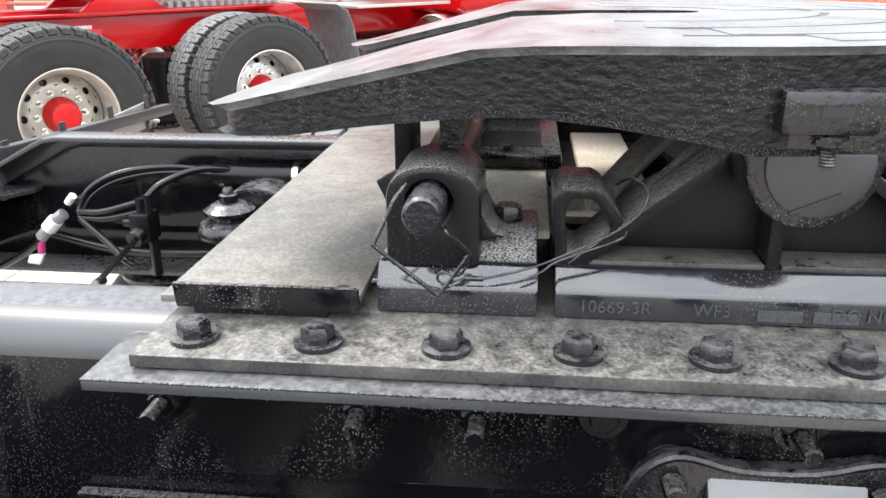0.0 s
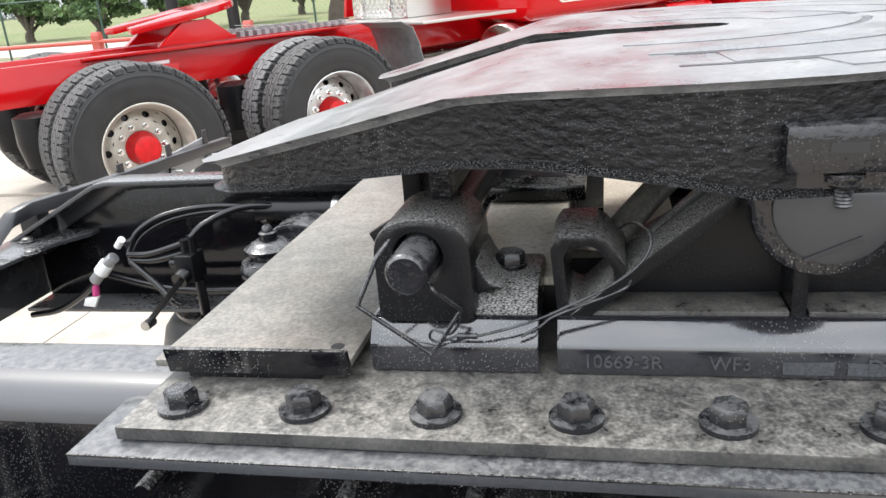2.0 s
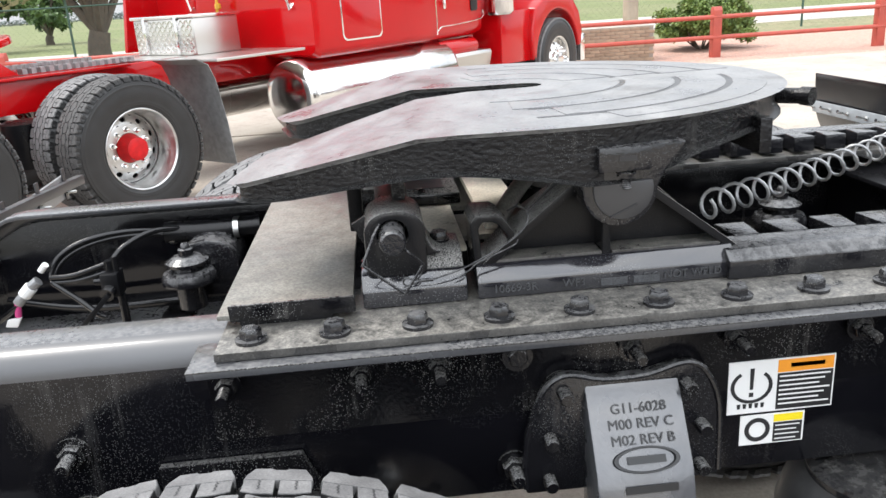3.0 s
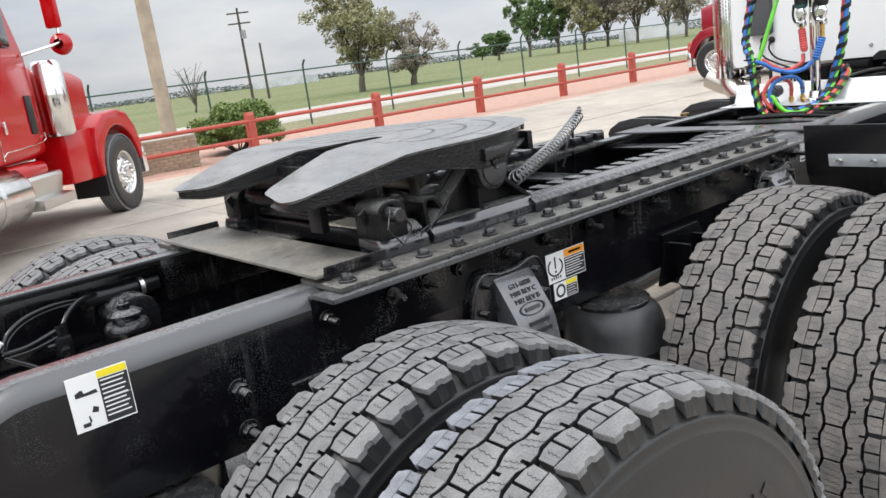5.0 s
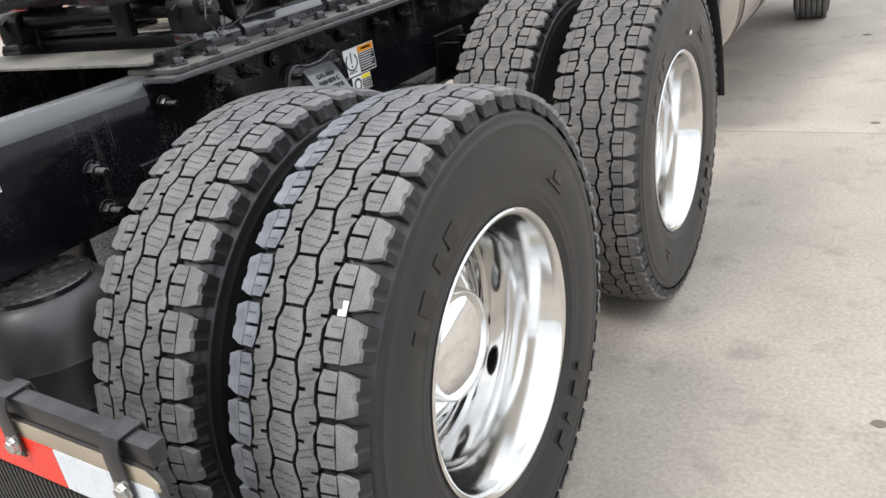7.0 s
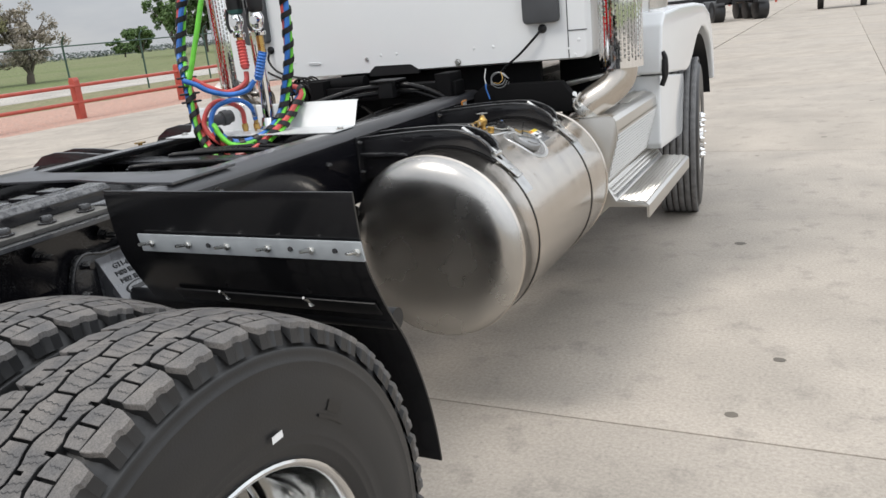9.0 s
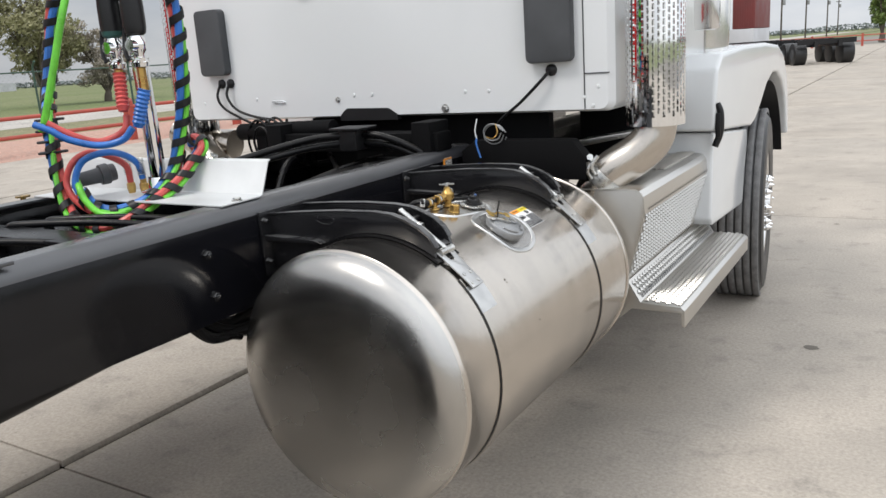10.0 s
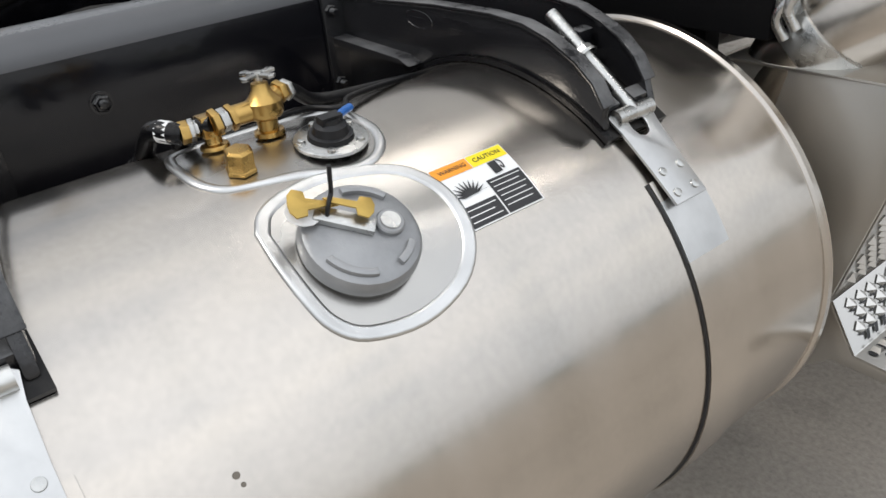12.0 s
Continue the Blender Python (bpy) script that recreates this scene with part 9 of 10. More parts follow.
def other_truck(name, label, paint, m, tandem=(-0.08, 1.33), steer=7.78, cab_back=3.45, hubs=True, sleeper=True, detail=True, low=0.0):
    """A conventional semi truck in its own space: x right, y forwards, its rear axle near y = 0."""
    t = thing(name, (0, 0, 0), label, "truck")
    P = lambda n, bm, mt, lab="", bev=0.0, parent=t, **k: part(n, bm, mt, parent, lab, bev, **k)
    for s in (1, -1):
        bm = bmesh.new()
        prism(bm, [(-0.95, 0.84), (6.9, 0.84), (6.9, 1.10), (-0.72, 1.10), (-0.95, 0.98)], "x", s * 0.36, s * 0.437)
        P("frame_rail", bm, paint, "painted steel frame rail", 0.004)
        bm = bmesh.new()
        box(bm, s * 0.438, s * 0.52, -0.1, 1.9, 1.085, 1.105)
        P("mounting_angle", bm, paint, "", 0.003)
        for y in tandem:
            bm = bmesh.new()
            prism(bm, [(y + 0.33, 1.0), (y + 0.53, 1.0), (y + 0.50, 0.86), (y + 0.58, 0.56), (y + 0.44, 0.56), (y + 0.36, 0.86)], "x", s * 0.44, s * 0.53)
            P("spring_hanger", bm, paint, "", 0.008)
            bm = bmesh.new()
            lathe(bm, [(0.45, 0.12), (0.6, 0.15), (0.78, 0.145), (0.80, 0.1), (0.80, 0)], (s * 0.48, y - 0.47, 0), "z", 24)
            P("air_spring", bm, M_rubberhose)
        for y, yy in ((0.30, 0.49), (2.45, 2.52)):
            bm = bmesh.new()
            rect(bm, facing((s * 0.438, y, 0.93), (0, s, 0), (0, 0, 1)), 0, s * s * (yy - y), 0, 0.09, 0, 0.002)
            P("warning_label", bm, M_labelwhite, "small white warning label")
        bm = bmesh.new()
        pts = [(tandem[1] + 0.34, 1.14), (tandem[1] + 0.60, 1.12), (tandem[1] + 0.70, 1.07), (tandem[1] + 0.75, 0.95), (tandem[1] + 0.81, 0.6), (tandem[1] + 0.84, 0.25)]
        bent_sheet(bm, pts, "x", s * 0.62, s * 1.22, 0.006)
        P("mudguard", bm, M_capgrey, "grey quarter mudguard ahead of the tandem", 0.002)
        bm = bmesh.new()
        lathe(bm, [(3.24, 0.0), (3.245, 0.22), (3.255, 0.29), (3.29, 0.328), (3.34, 0.339), (5.55, 0.339), (5.62, 0.31), (5.64, 0.22), (5.65, 0)], (s * 0.86, 0, 0.65), "y", 56)
        tk = P("fuel_tank", bm, M_polish, "mirror polished aluminium fuel tank", ang=45)
        for y in (3.75, 5.0):
            bm = bmesh.new()
            lathe(bm, [(y - 0.03, 0.3395), (y - 0.03, 0.343), (y + 0.03, 0.343), (y + 0.03, 0.3395)], (s * 0.86, 0, 0.65), "y", 48)
            P("tank_strap", bm, M_polish, "", parent=tk)
        bm = bmesh.new()
        prism(bm, [(s * 0.62, 0.42), (s * 0.62, 0.80), (s * 1.08, 0.80), (s * 1.10, 0.76), (s * 1.05, 0.55), (s * 1.2, 0.53), (s * 1.2, 0.42)], "y", 5.70, 6.45)
        P("step_box", bm, M_stepalu, "bright aluminium step box", 0.006)
        bm = bmesh.new()
        cyl(bm, (s * 0.98, 5.45, 0.86), (s * 0.98, 6.2, 0.86), 0.10, 28)
        P("tool_cylinder", bm, paint, "", 0.02)
        steer_wheel(t, Matrix.Translation((s * 1.075, steer, TYRE_R - 0.024)) @ pose(0, 0, 0, 0, 0, 0 if s > 0 else 180))
        # fender arch
        bm = bmesh.new()
        arch = [(steer + 0.62 * math.cos(radians(a)), 0.52 + 0.66 * math.sin(radians(a))) for a in range(10, 176, 11)]
        outer = [(steer - 0.70, 0.56), (steer - 0.72, 0.95), (steer - 0.62, 1.22), (steer - 0.35, 1.36), (steer + 0.1, 1.40), (steer + 0.4, 1.33), (steer + 0.62, 1.12), (steer + 0.72, 0.85), (steer + 0.70, 0.66)]
        prism(bm, outer + arch, "x", s * 0.66, s * 1.20)
        P("front_fender", bm, paint, "painted arched front fender", 0.03, seg=3, ang=50)
        bm = bmesh.new()
        prism(bm, [(steer - 1.38, 0.58), (steer - 1.38, 1.20), (steer - 0.66, 1.22), (steer - 0.68, 0.56)], "x", s * 0.70, s * 1.13)
        P("cowl_panel", bm, paint, "", 0.02)
        bm = bmesh.new()
        prism(bm, [(steer + 0.58, 0.62), (steer + 0.66, 0.62), (steer + 0.72, 0.20), (steer + 0.66, 0.20)], "x", s * 0.75, s * 1.16) if False else box(bm, s * 0.75, s * 1.2, steer - 0.68, steer - 0.66, 0.30, 0.62)
        P("splash_flap", bm, M_plastic)
        # air cleaner and mirrors
        bm = bmesh.new()
        lathe(bm, [(1.42 - low, 0.0), (1.42 - low, 0.15), (1.46 - low, 0.185), (2.02, 0.185), (2.08, 0.15), (2.10, 0.0)], (s * 1.06, steer - 1.30, 0), "z", 40)
        P("air_cleaner", bm, M_polish, "bright round air cleaner canister", ang=45)
        bm = bmesh.new()
        tube(bm, [(s * 1.03, steer - 1.7, 2.15), (s * 1.36, steer - 1.45, 2.25), (s * 1.38, steer - 1.42, 2.35), (s * 1.38, steer - 1.42, 2.9), (s * 1.30, steer - 1.5, 2.95), (s * 1.03, steer - 1.7, 2.95)], 0.018, 10)
        mb = P("mirror_bracket", bm, M_chrome, "chrome mirror frame")
        bm = bmesh.new()
        box(bm, s * 1.28, s * 1.46, steer - 1.50, steer - 1.43, 2.42, 2.88)
        P("mirror", bm, paint, "painted mirror shell", 0.03, parent=mb)
        bm = bmesh.new()
        lathe(bm, [(-0.04, 0.06), (0, 0.12), (0.05, 0.13), (0.09, 0.08), (0.10, 0)], (s * 1.38, steer - 1.44, 2.24), (0, 1, 0), 24)
        P("round_mirror", bm, paint, "", parent=mb)
    for i, y in enumerate(tandem):
        axle_wheels(t, y, hub=hubs, pale=(i == 0) and hubs, seed=9 * i)
        bm = bmesh.new()
        tube(bm, [(-0.95, y, 0.5), (0.95, y, 0.5)], 0.07, 16, n=0)
        lathe(bm, [(-0.2, 0.06), (-0.1, 0.2), (0.1, 0.2), (0.2, 0.06)], (0, y, 0.5), "y", 24)
        P("drive_axle", bm, paint)
    # cab with flat back
    y0, y1, ztop = cab_back, steer - 1.62, 3.35 if sleeper else 2.9
    bm = bmesh.new()
    rings = []
    for y, w, z0, z1, r in ((y0, 1.13, 1.26 - low, ztop, 0.07), (y0 + 0.06, 1.17, 1.22 - low, ztop + 0.02, 0.10), (y0 + 1.75, 1.17, 1.22 - low, ztop, 0.10), (y0 + 1.85, 1.05, 1.20 - low, 2.9, 0.12), (y1 - 0.3, 1.04, 1.20 - low, 2.86, 0.14), (y1, 1.0, 1.22 - low, 2.25, 0.12)):
        rings.append([bm.verts.new((x, y, z + (z0 + z1) / 2)) for x, z in rounded(2 * w, z1 - z0, r, 5)])
    for A, B in zip(rings, rings[1:]):
        for i in range(len(A)):
            bm.faces.new((A[i], A[(i + 1) % len(A)], B[(i + 1) % len(B)], B[i]))
    bm.faces.new(rings[0][::-1]), bm.faces.new(rings[-1])
    cb = P("cab", bm, paint, "glossy painted sleeper cab", ang=35)
    bm = bmesh.new()
    rings = []
    for y, w, z0, z1, r in ((y1 - 0.05, 0.80, 1.0, 2.08, 0.16), (steer - 0.6, 0.72, 1.0, 2.06, 0.16), (steer + 0.35, 0.62, 0.95, 2.0, 0.16), (steer + 0.62, 0.58, 0.9, 1.93, 0.12)):
        rings.append([bm.verts.new((x, y, z + (z0 + z1) / 2)) for x, z in rounded(2 * w, z1 - z0, r, 5)])
    for A, B in zip(rings, rings[1:]):
        for i in range(len(A)):
            bm.faces.new((A[i], A[(i + 1) % len(A)], B[(i + 1) % len(B)], B[i]))
    bm.faces.new(rings[0][::-1]), bm.faces.new(rings[-1])
    P("hood", bm, paint, "long square hood", ang=40)
    bm = bmesh.new()
    box(bm, -0.52, 0.52, steer + 0.60, steer + 0.66, 0.98, 1.9)
    box(bm, -1.2, 1.2, steer + 0.66, steer + 0.80, 0.42, 0.80)
    P("grille_bumper", bm, M_chrome, "chrome grille and bumper", 0.02)
    for s in (1, -1):
        xs = 1.172

        def onside(pts2, depth, mt, nm, lab="", x=xs):
            bm = bmesh.new()
            prism(bm, pts2, "x", s * (x - 0.01), s * (x + depth))
            return P(nm, bm, mt, lab, 0.003, parent=cb)
        frame_of = lambda cy, cz, w, h, r=0.06: [(cy + a, cz + b) for a, b in rounded(w, h, r)]
        if sleeper:
            onside(frame_of(y0 + 0.63, 1.61 - low, 0.58, 0.52), 0.004, M_chrome, "hatch_trim", "bright luggage hatch trim")
            onside(frame_of(y0 + 0.63, 1.61 - low, 0.55, 0.49), 0.007, paint, "hatch_door", "painted luggage hatch")
            onside(frame_of(y0 + 0.65, 2.55, 0.70, 0.40, 0.05), 0.004, M_chrome, "window_trim")
            onside(frame_of(y0 + 0.65, 2.55, 0.66, 0.36, 0.05), 0.007, M_tint, "sleeper_window", "dark sleeper window")
        dx = 1.045
        onside(frame_of(y1 - 0.62, 2.48, 0.62, 0.50, 0.05), 0.006, M_tint, "door_window", "dark door window", dx)
        onside(frame_of(y1 - 0.22, 1.72 - low, 0.14, 0.44, 0.03), 0.006, M_plastic, "door_vent", "", dx)
        onside(frame_of(y1 - 0.85, 1.62 - low, 0.05, 0.14, 0.02), 0.03, M_chrome, "door_handle", "chrome door handle", dx)
        bm = bmesh.new()
        tube(bm, [(s * (dx + 0.004), y1 - 0.98, 2.8), (s * (dx + 0.004), y1 - 0.98, 1.42 - low), (s * (dx + 0.004), y1 - 0.9, 1.36 - low), (s * (dx + 0.004), y1 - 0.1, 1.40 - low), (s * (dx + 0.004), y1 - 0.04, 1.5 - low)], 0.006, 6, n=3)
        P("door_seam", bm, M_chrome, "", parent=cb)
    if detail:
        # grab rails, lamps and a yellow tag line on the back wall
        yb = y0 - 0.005
        for pts in ([(0.88, yb - 0.05, 2.95), (0.88, yb - 0.05, 1.55), (0.90, yb, 1.48)], [(-0.55, yb - 0.05, 2.95), (-0.55, yb - 0.05, 1.6), (-0.50, yb, 1.50)], [(-0.32, yb, 1.84), (-0.30, yb - 0.05, 1.84), (0.64, yb - 0.05, 1.82), (0.68, yb, 1.82)]):
            bm = bmesh.new()
            tube(bm, pts, 0.015, 10, n=2)
            P("grab_rail", bm, M_chrome, "chrome grab rail", parent=cb)
        for x in (-0.46, 0.42, 0.80):
            bm = bmesh.new()
            lathe(bm, [(0, 0.055), (0.02, 0.05), (0.03, 0.03), (0.03, 0)], (x, yb, 1.68), (0, -1, 0), 24)
            P("back_lamp", bm, M_chrome, "round chrome lamp", parent=cb)
        bm = bmesh.new()
        tube(bm, [(-0.05, yb - 0.06, 2.2), (-0.03, yb - 0.08, 1.9), (-0.02, yb - 0.10, 1.6), (-0.05, yb - 0.1, 1.30)], 0.014, 8)
        for z in (1.86, 1.72, 1.50):
            lathe(bm, [(-0.03, 0.015), (-0.02, 0.03), (0.02, 0.03), (0.03, 0.015)], (-0.03, yb - 0.09, z), "z", 12)
        P("tag_strap", bm, M_amberstrap, "yellow hanging strap", parent=cb)
        bm = bmesh.new()
        box(bm, -0.44, 0.45, 2.62, 3.12, 1.10, 1.42)
        tb = P("tool_box", bm, M_stepalu, "diamond plate aluminium tool box behind the cab", 0.02)
        bm = bmesh.new()
        box(bm, -0.46, 0.47, 2.60, 3.14, 1.42, 1.45)
        P("box_lid", bm, M_polish, "bright box lid", 0.008, parent=tb)
        bm = bmesh.new()
        box(bm, -0.75, 1.1, 2.30, 3.3, 1.075, 1.10)
        P("catwalk", bm, M_stepalu, "aluminium catwalk", 0.004)
        bm = bmesh.new()
        for i in range(22):
            for j in range(8):
                cx, cz = -0.42 + 0.85 * (i + 0.5) / 22, 1.115 + 0.29 * (j + 0.5) / 8
                dm = Matrix.Translation((cx, 2.619, cz)) @ pose(0, 0, 0, 0, 45 if (i + j) % 2 else -45)
                box(bm, -0.019, 0.019, -0.0045, 0.0, -0.005, 0.005, dm)
        tagged(P("diamond_tread", bm, M_polish, "", parent=tb), kind="stuff")
        for x in (-0.25, 0.22):
            bm = bmesh.new()
            box(bm, x - 0.02, x + 0.02, 2.595, 2.62, 1.11, 1.43)
            P("box_strap", bm, M_polish, "", 0.003, parent=tb)
        bm = bmesh.new()
        prism(bm, [(2.95, 1.1), (3.45, 1.1), (3.45, 3.3), (3.30, 3.3)], "x", -1.17, -1.12)
        P("side_extender", bm, paint, "painted cab side extender", 0.01)
    # fifth wheel, tipped back
    bm = bmesh.new()
    half = [(0.45 * math.sin(radians(a)), 0.45 * math.cos(radians(a))) for a in range(0, 95, 10)] + [(0.44, -0.15), (0.34, -0.46), (0.18, -0.44), (0.10, -0.2), (0.055, -0.05), (0.05, 0.05)]
    out = half + [(-x, y) for x, y in half[::-1] if x > 1e-6]
    prism(bm, out, "z", -0.05, 0.0, Matrix.Translation((0, 0.75, 1.33)) @ pose(0, 0, 0, 9))
    f5 = P("fifth_wheel", bm, paint, "painted fifth wheel tipped backwards", 0.008)
    for s in (1, -1):
        bm = bmesh.new()
        prism(bm, [(0.45, 1.11), (1.05, 1.11), (0.85, 1.27), (0.65, 1.27)], "x", s * 0.34, s * 0.42)
        P("pedestal", bm, paint, "", 0.008, parent=f5)
        for i in range(14):
            bm = bmesh.new()
            box(bm, s * 0.28, s * 0.36, 1.1 + i * 0.07, 1.135 + i * 0.07, 1.11, 1.15)
            P("rack_tooth", bm, M_capgrey, "", parent=f5)
    t.matrix_basis = m
    return t


red_truck = other_truck("red_semi_truck", "bright red sleeper semi truck parked on the concrete yard", M_red,
                        Matrix.Translation((-4.235, -3.745, 0.05)) @ pose(0, 0, 0, 0, 0, 49.2) @ pose(0, 0, 0, 0.45), tandem=(0.0, 1.41), steer=8.02, cab_back=3.40, low=0.24)
maroon_truck = other_truck("maroon_semi_truck", "dark maroon semi truck parked by the fence", M_maroon,
                           Matrix.Translation((-2.2, 20.1, 0.03)) @ pose(0, 0, 0, 0.4, 0, 97), hubs=False, detail=False)

# ---- fences, poles and yard edge ----
FX = -13.85


def rail_fence():
    f = thing("rail_fence", (FX, 6.2, rise(FX)), "red painted two-rail pipe fence with square posts", "fence")
    bm = bmesh.new()
    box(bm, -0.085, 0.085, -0.085, 0.085, -0.05, 0.86)
    prism(bm, [(-0.085, 0.86), (0.085, 0.86), (0.05, 0.93), (-0.05, 0.93)], "y", -0.085, 0.085)
    post = mesh_of("post", bm, M_fence, 0.01)
    z = rise(FX)
    ys = [6.51 + 3.34 * k for k in range(-10, 26)]
    for y in ys:
        place("post", post, f, Matrix.Translation((FX, y, z)))
    bm = bmesh.new()
    cyl(bm, (0, 0, 0), (0, 3.34, 0), 0.042, 10)
    rl = mesh_of("rail", bm, M_fence)
    for y in ys[:-1]:
        for h in (0.36, 0.74):
            place("rail", rl, f, Matrix.Translation((FX + 0.05, y, z + h)))


def wire_fence():
    f = thing("chain_link_fence", (-20.5, 12, 0.13), "green chain link fence with slim posts and outriggers", "fence")
    bm = bmesh.new()
    tube(bm, [(0, 0, 0), (0, 0, 1.0), (0, 0, 1.75), (0.06, 0, 1.92), (0.16, 0, 2.02)], 0.032, 8, n=2)
    post = mesh_of("post", bm, M_wire)
    ys = [2.0 + 3.3 * k for k in range(-12, 40)]
    for y in ys:
        place("post", post, f, Matrix.Translation((-20.5, y, 0.14)))
    bm = bmesh.new()
    cyl(bm, (-20.5, ys[0], 1.86), (-20.5, ys[-1], 1.86), 0.022, 8)
    part("top_rail", bm, M_wire, f)
    bm = bmesh.new()
    y = ys[0]
    while y < 60:
        for a, b in (((y, 0.2), (y + 1.65, 1.85)), ((y + 1.65, 0.2), (y, 1.85))):
            p, q = Vector((-20.5, a[0], a[1])), Vector((-20.5, b[0], b[1]))
            d = (q - p).normalized().cross(Vector((1, 0, 0))) * 0.0008
            bm.faces.new([bm.verts.new(v) for v in (p - d, q - d, q + d, p + d)])
        y += 0.16
    tagged(part("wire_mesh", bm, M_wire, f), kind="stuff")


def brick_wall():
    z = rise(FX) - 0.03
    w = thing("brick_planter", (-14.6, 5.0, z), "low tan brick planter wall behind the fence", "planter")
    bm = bmesh.new()
    box(bm, -14.95, -14.16, 3.42, 5.38, z, z + 0.68)
    part("core", bm, M_mortar, w)
    bm = bmesh.new()
    box(bm, -0.006, 0.012, 0.004, 0.196, 0.004, 0.062)
    bk = mesh_of("brick", bm, M_brick, 0.003)
    for r in range(10):
        for k in range(10):
            y = 3.4 + 0.2 * k + (0.1 if r % 2 else 0.0)
            if y + 0.19 < 5.4:
                place("brick", bk, w, Matrix.Translation((-14.16, y, z + 0.005 + 0.066 * r)))
    turn = pose(0, 0, 0, 0, 0, -90)
    for r in range(10):
        for k in range(4):
            place("brick", bk, w, Matrix.Translation((-14.95 + 0.2 * k - (0.0 if r % 2 else 0.02), 3.42, z + 0.005 + 0.066 * r)) @ turn)


def light_pole():
    p = thing("light_pole", (-15.2, 5.25, rise(FX)), "tall tapered tan concrete light pole", "pole")
    bm = bmesh.new()
    cyl(bm, (-15.2, 5.25, 0.1), (-15.2, 5.25, 9.0), 0.16, 24, 0.12)
    part("shaft", bm, M_pole, p)
    bm = bmesh.new()
    box(bm, -15.35, -15.0, 5.1, 5.4, 8.95, 9.1)
    part("lamp_head", bm, M_plastic, p, bevel=0.02)


def utility_pole(az, dist, h, arm=True, name="utility_pole"):
    x, y = 1.84 - dist * math.sin(radians(az)), -1.41 + dist * math.cos(radians(az))
    p = thing(name, (x, y, 0), "weathered dark wooden utility pole", "pole", group="utility poles")
    bm = bmesh.new()
    cyl(bm, (x, y, 0), (x, y, h), 0.16, 10, 0.11)
    part("shaft", bm, M_wood, p)
    if arm:
        for z in (h - 0.5, h - 1.5):
            bm = bmesh.new()
            box(bm, x - 1.1, x + 1.1, y - 0.06, y + 0.06, z - 0.07, z + 0.07, Matrix.Translation((x, y, 0)) @ pose(0, 0, 0, 0, 0, 62) @ Matrix.Translation((-x, -y, 0)))
            part("crossarm", bm, M_wood, p)
        bm = bmesh.new()
        cyl(bm, (x + 0.3, y + 0.1, h - 3.0), (x + 0.3, y + 0.1, h - 2.2), 0.25, 12)
        part("transformer", bm, M_capgrey, p)


rail_fence()
wire_fence()
brick_wall()
light_pole()
utility_pole(63.3, 84, 9.3)
utility_pole(62.2, 90, 6.0, False)
for azi, ds, hh in ((8.1, 150, 9), (6.7, 175, 9.5), (5.5, 205, 10), (4.9, 240, 10)):
    utility_pole(azi, ds, hh)

# ---- plants ----


def crown(bm, rng, blobs, count, size, flat=0.75):
    """Many small two-faced leaf clumps spread through overlapping blobs."""
    for _ in range(count):
        c, r = blobs[rng.randrange(len(blobs))]
        d = Vector((rng.gauss(0, 1), rng.gauss(0, 1), rng.gauss(0, flat)))
        d.normalize()
        k = rng.random() ** 0.45
        p = Vector(c) + Vector((d.x * r[0], d.y * r[0], d.z * r[1])) * k
        s = size * rng.uniform(0.5, 1.3)
        n = Vector((rng.gauss(0, 1), rng.gauss(0, 1), rng.gauss(0.4, 1))).normalized()
        u = n.orthogonal().normalized() * s
        v = n.cross(u.normalized()) * s * rng.uniform(0.35, 0.8)
        bm.faces.new([bm.verts.new(q) for q in (p - u, p - u * 0.3 + v, p + u, p + u * 0.2 - v)])


def tree(x, y, h, spread, leaf, label, seed, count=9000, bare=0.0, name="tree", size=0.13, trunk=0.28):
    rng = random.Random(seed)
    t = thing(name, (x, y, 0.1), label, "tree", group="background trees")
    bm = bmesh.new()
    fork = h * 0.13
    tube(bm, [(x, y, 0.05), (x + 0.06, y, fork * 0.6), (x + 0.05, y + 0.1, fork)], trunk, 10, r2=trunk * 0.8)
    blobs = []
    limbs = 11
    for i in range(limbs):
        a = 2 * math.pi * i / limbs + rng.uniform(-0.3, 0.3)
        up = rng.uniform(0.34, 0.96)
        rr = spread * rng.uniform(0.5, 1.0) * math.sqrt(max(0.05, 1 - (1.7 * (up - 0.55)) ** 2)) * 0.85
        hz = h * up
        end = Vector((x + rr * math.cos(a), y + rr * math.sin(a), hz))
        mid = Vector((x + rr * 0.38 * math.cos(a), y + rr * 0.38 * math.sin(a), fork + (hz - fork) * 0.55))
        tube(bm, [(x + 0.05, y + 0.1, fork * 0.9), mid, end], trunk * 0.40, 7, r2=0.025)
        blobs.append((end, (spread * rng.uniform(0.18, 0.30), h * rng.uniform(0.06, 0.11))))
        for j in range(6):
            e2 = mid + (end - mid) * rng.uniform(-0.1, 0.95) + Vector((rng.gauss(0, 0.17) * spread, rng.gauss(0, 0.17) * spread, rng.uniform(-0.05, 0.12) * h))
            tube(bm, [mid + (end - mid) * 0.15 * j, e2], trunk * 0.11, 5, r2=0.010, n=1)
            blobs.append((e2, (spread * rng.uniform(0.10, 0.22), h * rng.uniform(0.04, 0.09))))
    part("trunk", bm, M_bark, t)
    if count:
        bm = bmesh.new()
        crown(bm, rng, blobs, count, size)
        tagged(part("crown", bm, leaf, t), kind="stuff")
    return t


def at_az(az, d, x0=1.84, y0=-1.41):
    return x0 - d * math.sin(radians(az)), y0 + d * math.cos(radians(az))


